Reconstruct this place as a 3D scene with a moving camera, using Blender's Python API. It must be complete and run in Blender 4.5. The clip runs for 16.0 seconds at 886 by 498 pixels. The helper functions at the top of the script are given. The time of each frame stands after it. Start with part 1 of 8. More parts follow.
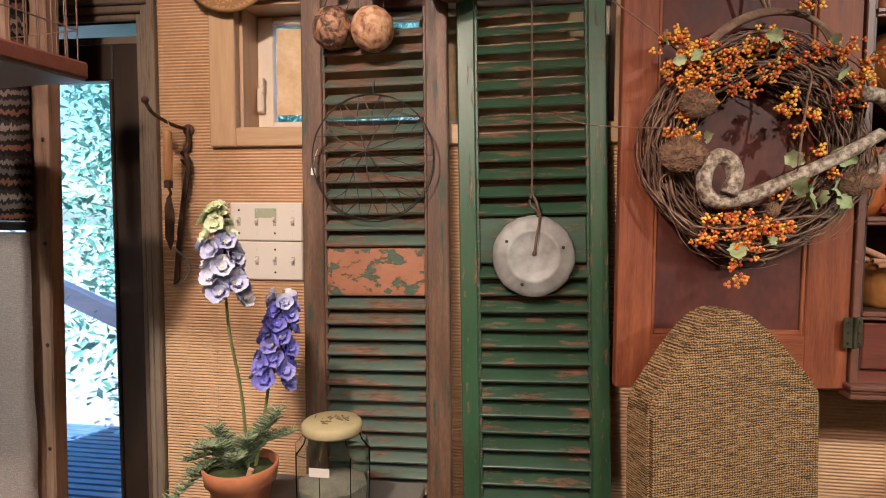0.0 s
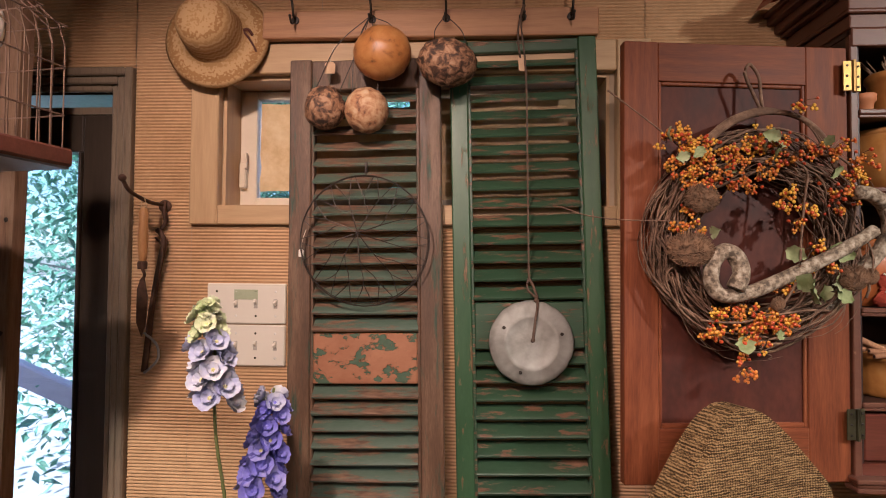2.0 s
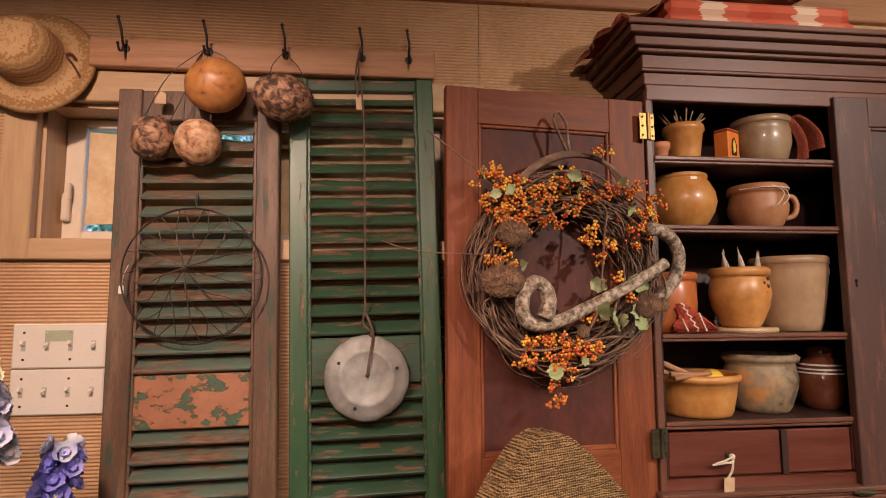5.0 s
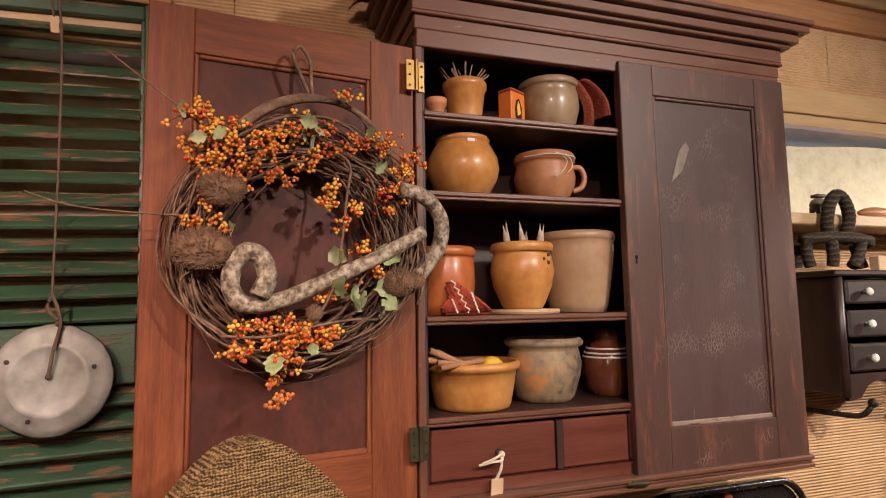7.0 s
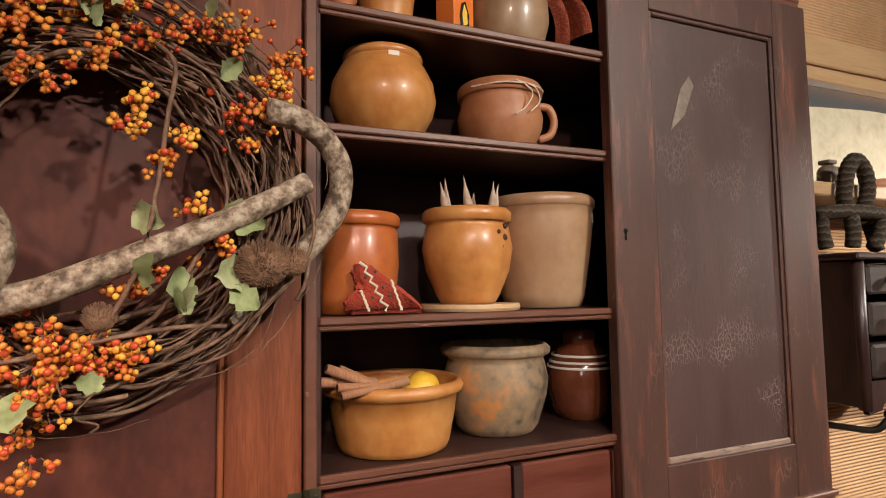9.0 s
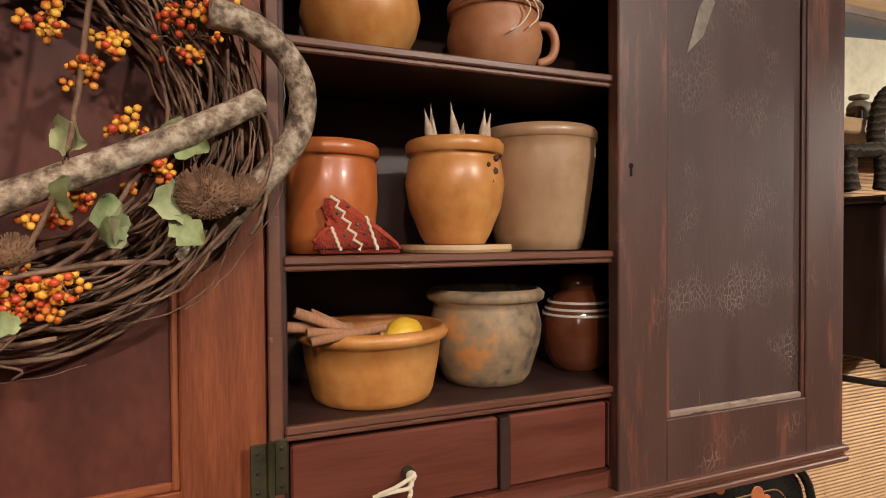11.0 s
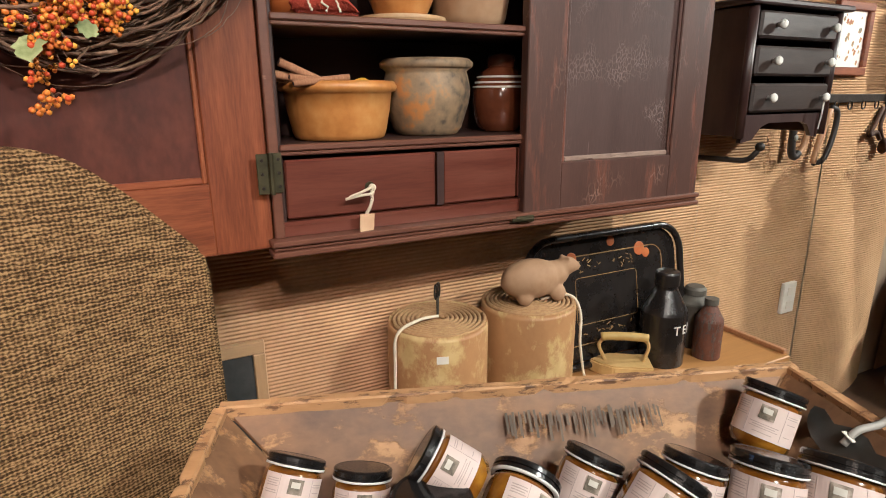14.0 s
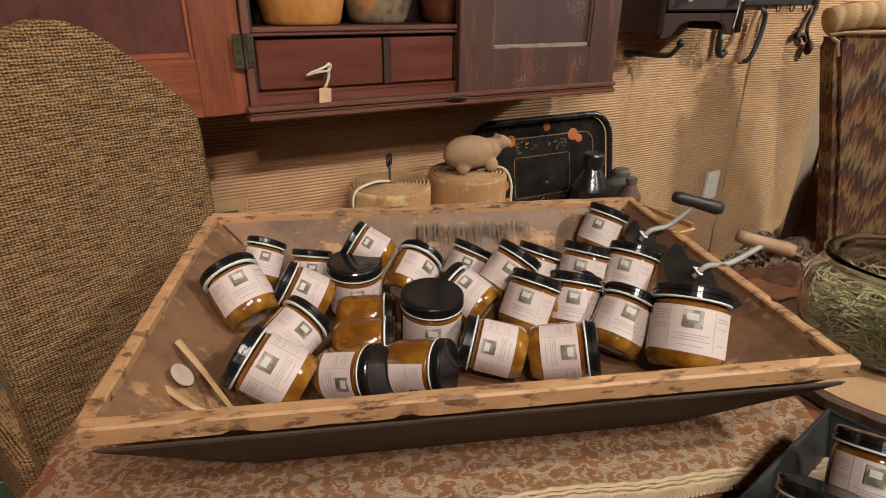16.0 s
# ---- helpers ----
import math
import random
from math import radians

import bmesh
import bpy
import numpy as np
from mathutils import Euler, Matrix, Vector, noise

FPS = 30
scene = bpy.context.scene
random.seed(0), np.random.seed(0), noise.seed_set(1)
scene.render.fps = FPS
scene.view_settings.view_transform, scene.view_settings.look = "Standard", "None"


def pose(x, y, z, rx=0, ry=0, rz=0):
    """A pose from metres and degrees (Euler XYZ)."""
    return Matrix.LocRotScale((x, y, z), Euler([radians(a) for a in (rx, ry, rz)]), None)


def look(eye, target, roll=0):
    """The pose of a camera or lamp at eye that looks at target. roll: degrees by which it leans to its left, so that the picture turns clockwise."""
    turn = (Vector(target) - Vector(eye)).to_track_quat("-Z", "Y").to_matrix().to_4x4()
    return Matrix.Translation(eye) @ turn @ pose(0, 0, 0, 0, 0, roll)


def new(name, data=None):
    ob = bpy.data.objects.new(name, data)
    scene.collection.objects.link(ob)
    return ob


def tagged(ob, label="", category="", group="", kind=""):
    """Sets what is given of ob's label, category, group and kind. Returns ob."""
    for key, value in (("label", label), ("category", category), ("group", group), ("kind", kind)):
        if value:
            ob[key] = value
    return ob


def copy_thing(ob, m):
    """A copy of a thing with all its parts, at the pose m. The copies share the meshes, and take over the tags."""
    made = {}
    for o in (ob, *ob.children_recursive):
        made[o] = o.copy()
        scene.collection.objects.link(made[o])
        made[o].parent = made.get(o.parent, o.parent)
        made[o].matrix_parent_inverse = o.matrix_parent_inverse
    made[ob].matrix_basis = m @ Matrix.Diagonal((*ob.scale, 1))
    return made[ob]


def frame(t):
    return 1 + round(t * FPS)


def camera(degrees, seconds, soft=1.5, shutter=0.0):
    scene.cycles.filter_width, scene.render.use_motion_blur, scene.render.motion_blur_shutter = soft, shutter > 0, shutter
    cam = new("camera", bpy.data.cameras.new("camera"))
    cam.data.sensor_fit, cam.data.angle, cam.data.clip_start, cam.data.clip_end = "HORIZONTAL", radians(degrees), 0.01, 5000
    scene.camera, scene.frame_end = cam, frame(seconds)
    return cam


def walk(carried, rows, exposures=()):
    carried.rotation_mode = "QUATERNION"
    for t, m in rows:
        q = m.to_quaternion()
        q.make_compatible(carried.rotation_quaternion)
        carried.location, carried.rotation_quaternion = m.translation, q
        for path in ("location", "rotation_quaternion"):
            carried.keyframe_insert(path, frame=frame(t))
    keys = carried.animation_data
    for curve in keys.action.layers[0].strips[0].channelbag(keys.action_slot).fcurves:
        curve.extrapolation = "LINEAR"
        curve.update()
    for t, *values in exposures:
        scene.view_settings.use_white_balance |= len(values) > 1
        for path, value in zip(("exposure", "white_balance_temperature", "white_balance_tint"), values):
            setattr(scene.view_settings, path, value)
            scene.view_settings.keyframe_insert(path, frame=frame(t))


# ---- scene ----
cam = camera(75.9, 16.0, soft=1.0)
PATH = [
    (0, (0.258, 0.37, 1.307), (-0.012, 2.348, 1.184), 0.3),
    (0.5, (0.195, 0.394, 1.338), (0.041, 2.385, 1.229), 0.5),
    (1, (0.179, 0.416, 1.363), (0.06, 2.41, 1.276), 0.4),
    (1.5, (0.167, 0.412, 1.377), (0.054, 2.408, 1.336), 0.5),
    (2, (0.153, 0.408, 1.387), (0.041, 2.404, 1.446), 0.5),
    (2.5, (0.142, 0.398, 1.385), (0.024, 2.39, 1.518), 0.4),
    (3, (0.143, 0.397, 1.393), (0.015, 2.383, 1.585), 0.5),
    (3.5, (0.164, 0.403, 1.383), (0.029, 2.388, 1.587), 0.4),
    (4, (0.199, 0.397, 1.377), (0.066, 2.382, 1.576), 0.3),
    (4.5, (0.243, 0.39, 1.371), (0.184, 2.38, 1.57), 0.2),
    (5, (0.317, 0.396, 1.372), (0.541, 2.373, 1.574), -0.3),
    (5.2, (0.368, 0.407, 1.37), (0.7, 2.368, 1.58), -0.2),
    (7.3, (0.654, 0.617, 1.328), (1.293, 2.503, 1.512), -0.9),
    (7.5, (0.654, 0.657, 1.333), (1.315, 2.537, 1.497), -0.8),
    (8, (0.682, 0.76, 1.333), (1.441, 2.604, 1.477), -0.9),
    (8.5, (0.758, 0.867, 1.356), (1.577, 2.687, 1.485), -1.1),
    (8.7, (0.788, 0.892, 1.348), (1.595, 2.717, 1.485), -1.0),
    (10.8, (0.888, 0.98, 1.33), (1.638, 2.834, 1.334), -0.3),
    (11, (0.889, 0.978, 1.327), (1.645, 2.829, 1.287), -0.4),
    (11.5, (0.87, 0.962, 1.316), (1.638, 2.805, 1.205), -0.2),
    (12, (0.837, 0.911, 1.291), (1.608, 2.749, 1.12), -0.3),
    (12.5, (0.803, 0.848, 1.272), (1.59, 2.668, 1.01), -0.3),
    (13, (0.784, 0.798, 1.248), (1.584, 2.599, 0.907), -0.2),
    (13.5, (0.777, 0.763, 1.221), (1.604, 2.535, 0.804), -0.2),
    (14, (0.782, 0.718, 1.185), (1.656, 2.438, 0.659), -0.4),
    (14.5, (0.779, 0.664, 1.165), (1.703, 2.322, 0.534), -0.4),
    (15, (0.801, 0.588, 1.158), (1.738, 2.2, 0.434), -0.1),
    (15.5, (0.82, 0.466, 1.159), (1.752, 2.049, 0.367), 0.0),
    (16, (0.741, 0.415, 1.169), (1.6, 2.027, 0.354), 0.6),
]
walk(cam, [(t, look(eye, target, roll)) for t, eye, target, roll in PATH],
     exposures=((0.0, 1.18, 4600, 10), (0.5, 0.95, 4600, 12), (1.0, 0.78, 4650, 14), (2.0, 0.92, 4750, 16), (3.5, 1.02, 4800, 18), (5.0, 0.98, 5150, 21),
                (8.0, 1.20, 4950, 16), (11.0, 1.00, 4900, 13), (12.5, 1.10, 4750, 11), (14.0, 1.25, 4600, 10), (15.0, 0.85, 4650, 10), (16.0, 0.84, 4700, 10)))

# ---------------------------------------------------------------- light
world = bpy.data.worlds.new("world")
scene.world = world
world.use_nodes = True
wnt = world.node_tree
wsky = wnt.nodes.new("ShaderNodeTexSky")
wsky.sky_type, wsky.sun_disc = "NISHITA", False
wsky.sun_elevation, wsky.sun_rotation = radians(48), radians(198)
wnt.nodes["Background"].inputs["Strength"].default_value = 0.15
wnt.links.new(wsky.outputs["Color"], wnt.nodes["Background"].inputs["Color"])
sun = new("sun", bpy.data.lights.new("sun", "SUN"))
sun.data.energy, sun.data.angle, sun.data.color = 5.0, radians(0.5), (1.0, 0.95, 0.88)
sun.matrix_world = look((-5, -3, 9), (-2.4, 5, 0))


def spot(name, at, to, watts, cone=110, size=0.05, color=(1.0, 0.60, 0.36)):
    data = bpy.data.lights.new(name, "SPOT")
    data.energy, data.color, data.shadow_soft_size = watts, color, size
    data.spot_size, data.spot_blend = radians(cone), 0.6
    ob = new(name, data)
    ob.matrix_world = look(at, to)
    return ob


WARM, PALE, PALER = (1.0, 0.63, 0.36), (1.0, 0.73, 0.44), (1.0, 0.78, 0.48)
spot("track_spot", (-0.30, 0.22, 2.28), (-0.36, 1.85, 0.72), 72, 84, 0.04, WARM)
spot("track_spot", (0.45, -0.60, 2.28), (0.66, 1.70, 1.02), 43, 68, 0.04, WARM)
spot("track_spot", (2.10, -0.25, 2.28), (1.85, 1.75, 0.86), 86, 92, 0.04, PALER)
spot("track_spot", (4.22, 0.72, 2.10), (2.72, 1.88, 0.70), 120, 62, 0.05, PALER)
spot("track_spot", (-1.35, -0.30, 2.28), (-1.36, 1.60, 0.85), 95, 46, 0.05, PALER)
spot("track_spot", (0.95, -0.25, 2.28), (1.32, 0.80, 0.70), 40, 80, 0.04, PALER)
# Soft point light added as fill; no such fixture is known in the room.
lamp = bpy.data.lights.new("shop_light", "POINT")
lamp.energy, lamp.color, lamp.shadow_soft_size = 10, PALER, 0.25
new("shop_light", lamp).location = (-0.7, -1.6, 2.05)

# ---------------------------------------------------------------- materials
MATS = {}


def mat(name, cols, rough=0.6, scale=6.0, stretch=(1, 1, 1), bump=0.15, fine=60.0, metal=0.0, coat=0.0,
        spread=0.5, spec=0.5, detail=6.0, distort=0.0, rand=0.0):
    """A surface of two to four colours mixed by broad and fine noise, with a fine relief."""
    if name in MATS:
        return MATS[name]
    m = bpy.data.materials.new(name)
    m.use_nodes = True
    nt = m.node_tree
    b = nt.nodes["Principled BSDF"]
    co = nt.nodes.new("ShaderNodeTexCoord")
    mp = nt.nodes.new("ShaderNodeMapping")
    mp.inputs["Scale"].default_value = stretch
    nt.links.new(co.outputs["Object"], mp.inputs["Vector"])
    n1 = nt.nodes.new("ShaderNodeTexNoise")
    n1.inputs["Scale"].default_value, n1.inputs["Detail"].default_value = scale, detail
    n1.inputs["Roughness"].default_value, n1.inputs["Distortion"].default_value = 0.62, distort
    n2 = nt.nodes.new("ShaderNodeTexNoise")
    n2.inputs["Scale"].default_value, n2.inputs["Detail"].default_value = fine, 4.0
    for n in (n1, n2):
        nt.links.new(mp.outputs["Vector"], n.inputs["Vector"])
    mix = nt.nodes.new("ShaderNodeMath")
    mix.operation = "MULTIPLY_ADD"
    mix.inputs[1].default_value = 0.35
    sub = nt.nodes.new("ShaderNodeMath")
    sub.operation = "SUBTRACT"
    sub.inputs[1].default_value = 0.175
    nt.links.new(n1.outputs["Fac"], sub.inputs[0])
    nt.links.new(n2.outputs["Fac"], mix.inputs[0])
    nt.links.new(sub.outputs[0], mix.inputs[2])
    fac = mix.outputs[0]
    if rand:
        oi = nt.nodes.new("ShaderNodeObjectInfo")
        ad = nt.nodes.new("ShaderNodeMath")
        ad.operation = "MULTIPLY_ADD"
        ad.inputs[1].default_value = rand
        nt.links.new(oi.outputs["Random"], ad.inputs[0])
        nt.links.new(fac, ad.inputs[2])
        sb = nt.nodes.new("ShaderNodeMath")
        sb.operation = "SUBTRACT"
        sb.inputs[1].default_value = rand / 2
        nt.links.new(ad.outputs[0], sb.inputs[0])
        fac = sb.outputs[0]
    ramp = nt.nodes.new("ShaderNodeValToRGB")
    els = ramp.color_ramp.elements
    while len(els) < len(cols):
        els.new(0.5)
    for i, c in enumerate(cols):
        els[i].position = 0.5 + spread * (i / (len(cols) - 1) - 0.5)
        els[i].color = (*c, 1)
    nt.links.new(fac, ramp.inputs["Fac"])
    nt.links.new(ramp.outputs["Color"], b.inputs["Base Color"])
    b.inputs["Metallic"].default_value = metal
    b.inputs["Specular IOR Level"].default_value = spec
    b.inputs["Coat Weight"].default_value = coat
    b.inputs["Coat Roughness"].default_value = 0.12
    rr = nt.nodes.new("ShaderNodeMapRange")
    rr.inputs["To Min"].default_value, rr.inputs["To Max"].default_value = max(0.02, rough - 0.12), min(1.0, rough + 0.12)
    nt.links.new(n1.outputs["Fac"], rr.inputs["Value"])
    nt.links.new(rr.outputs["Result"], b.inputs["Roughness"])
    if bump:
        bp = nt.nodes.new("ShaderNodeBump")
        bp.inputs["Strength"].default_value, bp.inputs["Distance"].default_value = bump, 0.004
        nt.links.new(mix.outputs[0], bp.inputs["Height"])
        nt.links.new(bp.outputs["Normal"], b.inputs["Normal"])
    MATS[name] = m
    return m


def worn(name, paint, under, amount=0.5, scale=9.0, stretch=(1, 1, 1), rough=0.5, edge=0.03, bump=0.5, fine=70.0):
    """Old paint over bare wood: paint is flaked away where a broken noise runs high."""
    if name in MATS:
        return MATS[name]
    m = mat(name, paint, rough, scale * 0.6, stretch, 0.12, fine)
    nt = m.node_tree
    b = nt.nodes["Principled BSDF"]
    co = nt.nodes.new("ShaderNodeTexCoord")
    mp = nt.nodes.new("ShaderNodeMapping")
    mp.inputs["Scale"].default_value = stretch
    nt.links.new(co.outputs["Object"], mp.inputs["Vector"])
    n = nt.nodes.new("ShaderNodeTexNoise")
    n.inputs["Scale"].default_value, n.inputs["Detail"].default_value, n.inputs["Roughness"].default_value = scale, 9.0, 0.68
    oi = nt.nodes.new("ShaderNodeObjectInfo")
    off = nt.nodes.new("ShaderNodeVectorMath")
    off.operation = "ADD"
    sc = nt.nodes.new("ShaderNodeMath")
    sc.operation = "MULTIPLY"
    sc.inputs[1].default_value = 37.0
    nt.links.new(oi.outputs["Random"], sc.inputs[0])
    nt.links.new(mp.outputs["Vector"], off.inputs[0])
    nt.links.new(sc.outputs[0], off.inputs[1])
    nt.links.new(off.outputs["Vector"], n.inputs["Vector"])
    th = nt.nodes.new("ShaderNodeMapRange")
    th.inputs["From Min"].default_value, th.inputs["From Max"].default_value = 1 - amount, 1 - amount + edge
    nt.links.new(n.outputs["Fac"], th.inputs["Value"])
    g = nt.nodes.new("ShaderNodeTexNoise")
    g.inputs["Scale"].default_value, g.inputs["Detail"].default_value = 40.0, 6.0
    nt.links.new(mp.outputs["Vector"], g.inputs["Vector"])
    ur = nt.nodes.new("ShaderNodeValToRGB")
    ur.color_ramp.elements[0].position, ur.color_ramp.elements[1].position = 0.3, 0.7
    ur.color_ramp.elements[0].color, ur.color_ramp.elements[1].color = (*under[0], 1), (*under[1], 1)
    nt.links.new(g.outputs["Fac"], ur.inputs["Fac"])
    old = b.inputs["Base Color"].links[0].from_socket
    mx = nt.nodes.new("ShaderNodeMix")
    mx.data_type = "RGBA"
    nt.links.new(th.outputs["Result"], mx.inputs["Factor"])
    nt.links.new(old, mx.inputs[6])
    nt.links.new(ur.outputs["Color"], mx.inputs[7])
    nt.links.new(mx.outputs[2], b.inputs["Base Color"])
    bp = nt.nodes.new("ShaderNodeBump")
    bp.invert = True
    bp.inputs["Strength"].default_value, bp.inputs["Distance"].default_value = bump, 0.002
    nt.links.new(th.outputs["Result"], bp.inputs["Height"])
    nt.links.new(b.inputs["Normal"].links[0].from_socket, bp.inputs["Normal"])
    nt.links.new(bp.outputs["Normal"], b.inputs["Normal"])
    return m


def crackle(name, paint, under, crack, rough=0.5, scale=70.0, stretch=(1.0, 1.0, 0.55), cover=0.5, worn_amount=0.36):
    """Old paint rubbed through in places, crazed by fine cracks in patches, with a few long scratches."""
    m = worn(name, paint, under, worn_amount, 7.0, (4, 4, 0.7), rough, 0.16, 0.25)
    nt = m.node_tree
    b = nt.nodes["Principled BSDF"]
    co = nt.nodes.new("ShaderNodeTexCoord")
    wob = nt.nodes.new("ShaderNodeTexNoise")
    wob.inputs["Scale"].default_value, wob.inputs["Detail"].default_value = 60.0, 3.0
    nt.links.new(co.outputs["Object"], wob.inputs["Vector"])
    shift = nt.nodes.new("ShaderNodeMix")
    shift.data_type = "VECTOR"
    shift.inputs["Factor"].default_value = 0.012
    nt.links.new(co.outputs["Object"], shift.inputs[4])
    nt.links.new(wob.outputs["Color"], shift.inputs[5])
    mp = nt.nodes.new("ShaderNodeMapping")
    mp.inputs["Scale"].default_value = stretch
    nt.links.new(shift.outputs[1], mp.inputs["Vector"])
    v = nt.nodes.new("ShaderNodeTexVoronoi")
    v.feature, v.inputs["Scale"].default_value = "DISTANCE_TO_EDGE", scale
    nt.links.new(mp.outputs["Vector"], v.inputs["Vector"])
    line = nt.nodes.new("ShaderNodeMapRange")
    line.inputs["From Min"].default_value, line.inputs["From Max"].default_value = 0.085, 0.01
    nt.links.new(v.outputs["Distance"], line.inputs["Value"])
    patch = nt.nodes.new("ShaderNodeTexNoise")
    patch.inputs["Scale"].default_value, patch.inputs["Detail"].default_value = 9.0, 6.0
    nt.links.new(co.outputs["Object"], patch.inputs["Vector"])
    gate = nt.nodes.new("ShaderNodeMapRange")
    gate.inputs["From Min"].default_value, gate.inputs["From Max"].default_value = 1 - cover, 1 - cover + 0.14
    nt.links.new(patch.outputs["Fac"], gate.inputs["Value"])
    both = nt.nodes.new("ShaderNodeMath")
    both.operation = "MULTIPLY"
    nt.links.new(line.outputs["Result"], both.inputs[0])
    nt.links.new(gate.outputs["Result"], both.inputs[1])
    sm = nt.nodes.new("ShaderNodeMapping")
    sm.inputs["Scale"].default_value, sm.inputs["Rotation"].default_value = (90, 90, 5), (0, 0.35, 0)
    nt.links.new(co.outputs["Object"], sm.inputs["Vector"])
    sn = nt.nodes.new("ShaderNodeTexNoise")
    sn.inputs["Scale"].default_value, sn.inputs["Detail"].default_value = 1.6, 2.0
    nt.links.new(sm.outputs["Vector"], sn.inputs["Vector"])
    sr = nt.nodes.new("ShaderNodeMapRange")
    sr.inputs["From Min"].default_value, sr.inputs["From Max"].default_value = 0.765, 0.80
    nt.links.new(sn.outputs["Fac"], sr.inputs["Value"])
    most = nt.nodes.new("ShaderNodeMath")
    most.operation = "MAXIMUM"
    nt.links.new(both.outputs[0], most.inputs[0])
    nt.links.new(sr.outputs["Result"], most.inputs[1])
    mx = nt.nodes.new("ShaderNodeMix")
    mx.data_type = "RGBA"
    mx.inputs[7].default_value = (*crack, 1)
    nt.links.new(most.outputs[0], mx.inputs["Factor"])
    nt.links.new(b.inputs["Base Color"].links[0].from_socket, mx.inputs[6])
    nt.links.new(mx.outputs[2], b.inputs["Base Color"])
    bp = nt.nodes.new("ShaderNodeBump")
    bp.invert = True
    bp.inputs["Strength"].default_value, bp.inputs["Distance"].default_value = 0.5, 0.0012
    nt.links.new(most.outputs[0], bp.inputs["Height"])
    nt.links.new(b.inputs["Normal"].links[0].from_socket, bp.inputs["Normal"])
    nt.links.new(bp.outputs["Normal"], b.inputs["Normal"])
    return m


def glass(name, color=(1, 1, 1), rough=0.02, ior=1.45):
    if name in MATS:
        return MATS[name]
    m = bpy.data.materials.new(name)
    m.use_nodes = True
    b = m.node_tree.nodes["Principled BSDF"]
    b.inputs["Base Color"].default_value = (*color, 1)
    b.inputs["Roughness"].default_value, b.inputs["IOR"].default_value = rough, ior
    b.inputs["Transmission Weight"].default_value = 1.0
    MATS[name] = m
    return m


def woven(name, cols, per_m=420.0, rough=0.9, weft=0.5, lo=0.47, hi=0.65):
    """Coarse cloth: crossing threads of uneven colour."""
    m = mat(name, cols, rough, 28.0, (1, 1, 1), 0.0, 160.0, spread=0.4, spec=0.1)
    nt = m.node_tree
    b = nt.nodes["Principled BSDF"]
    co = nt.nodes.new("ShaderNodeTexCoord")
    heights = []
    for st in ((7, 7, 1.2), (1.0, 1.0, 7)):
        mp = nt.nodes.new("ShaderNodeMapping")
        mp.inputs["Scale"].default_value = st
        nt.links.new(co.outputs["Object"], mp.inputs["Vector"])
        n = nt.nodes.new("ShaderNodeTexNoise")
        n.inputs["Scale"].default_value, n.inputs["Detail"].default_value = per_m / 9.0, 2.5
        nt.links.new(mp.outputs["Vector"], n.inputs["Vector"])
        heights.append(n.outputs["Fac"])
    mx = nt.nodes.new("ShaderNodeMix")
    mx.inputs["Factor"].default_value = weft
    nt.links.new(heights[0], mx.inputs[2])
    nt.links.new(heights[1], mx.inputs[3])
    ramp = nt.nodes.new("ShaderNodeValToRGB")
    ramp.color_ramp.elements[0].position, ramp.color_ramp.elements[1].position = lo, hi
    ramp.color_ramp.elements[0].color = (*cols[0], 1)
    ramp.color_ramp.elements[1].color = (*cols[-1], 1)
    mid = ramp.color_ramp.elements.new((lo + hi) / 2)
    mid.color = (*cols[len(cols) // 2], 1)
    nt.links.new(mx.outputs[0], ramp.inputs["Fac"])
    old = b.inputs["Base Color"].links[0].from_socket
    mix = nt.nodes.new("ShaderNodeMix")
    mix.data_type = "RGBA"
    mix.inputs["Factor"].default_value = 0.9
    nt.links.new(old, mix.inputs[6])
    nt.links.new(ramp.outputs["Color"], mix.inputs[7])
    nt.links.new(mix.outputs[2], b.inputs["Base Color"])
    bp = nt.nodes.new("ShaderNodeBump")
    bp.inputs["Strength"].default_value, bp.inputs["Distance"].default_value = 0.9, 0.004
    nt.links.new(mx.outputs[0], bp.inputs["Height"])
    nt.links.new(bp.outputs["Normal"], b.inputs["Normal"])
    return m


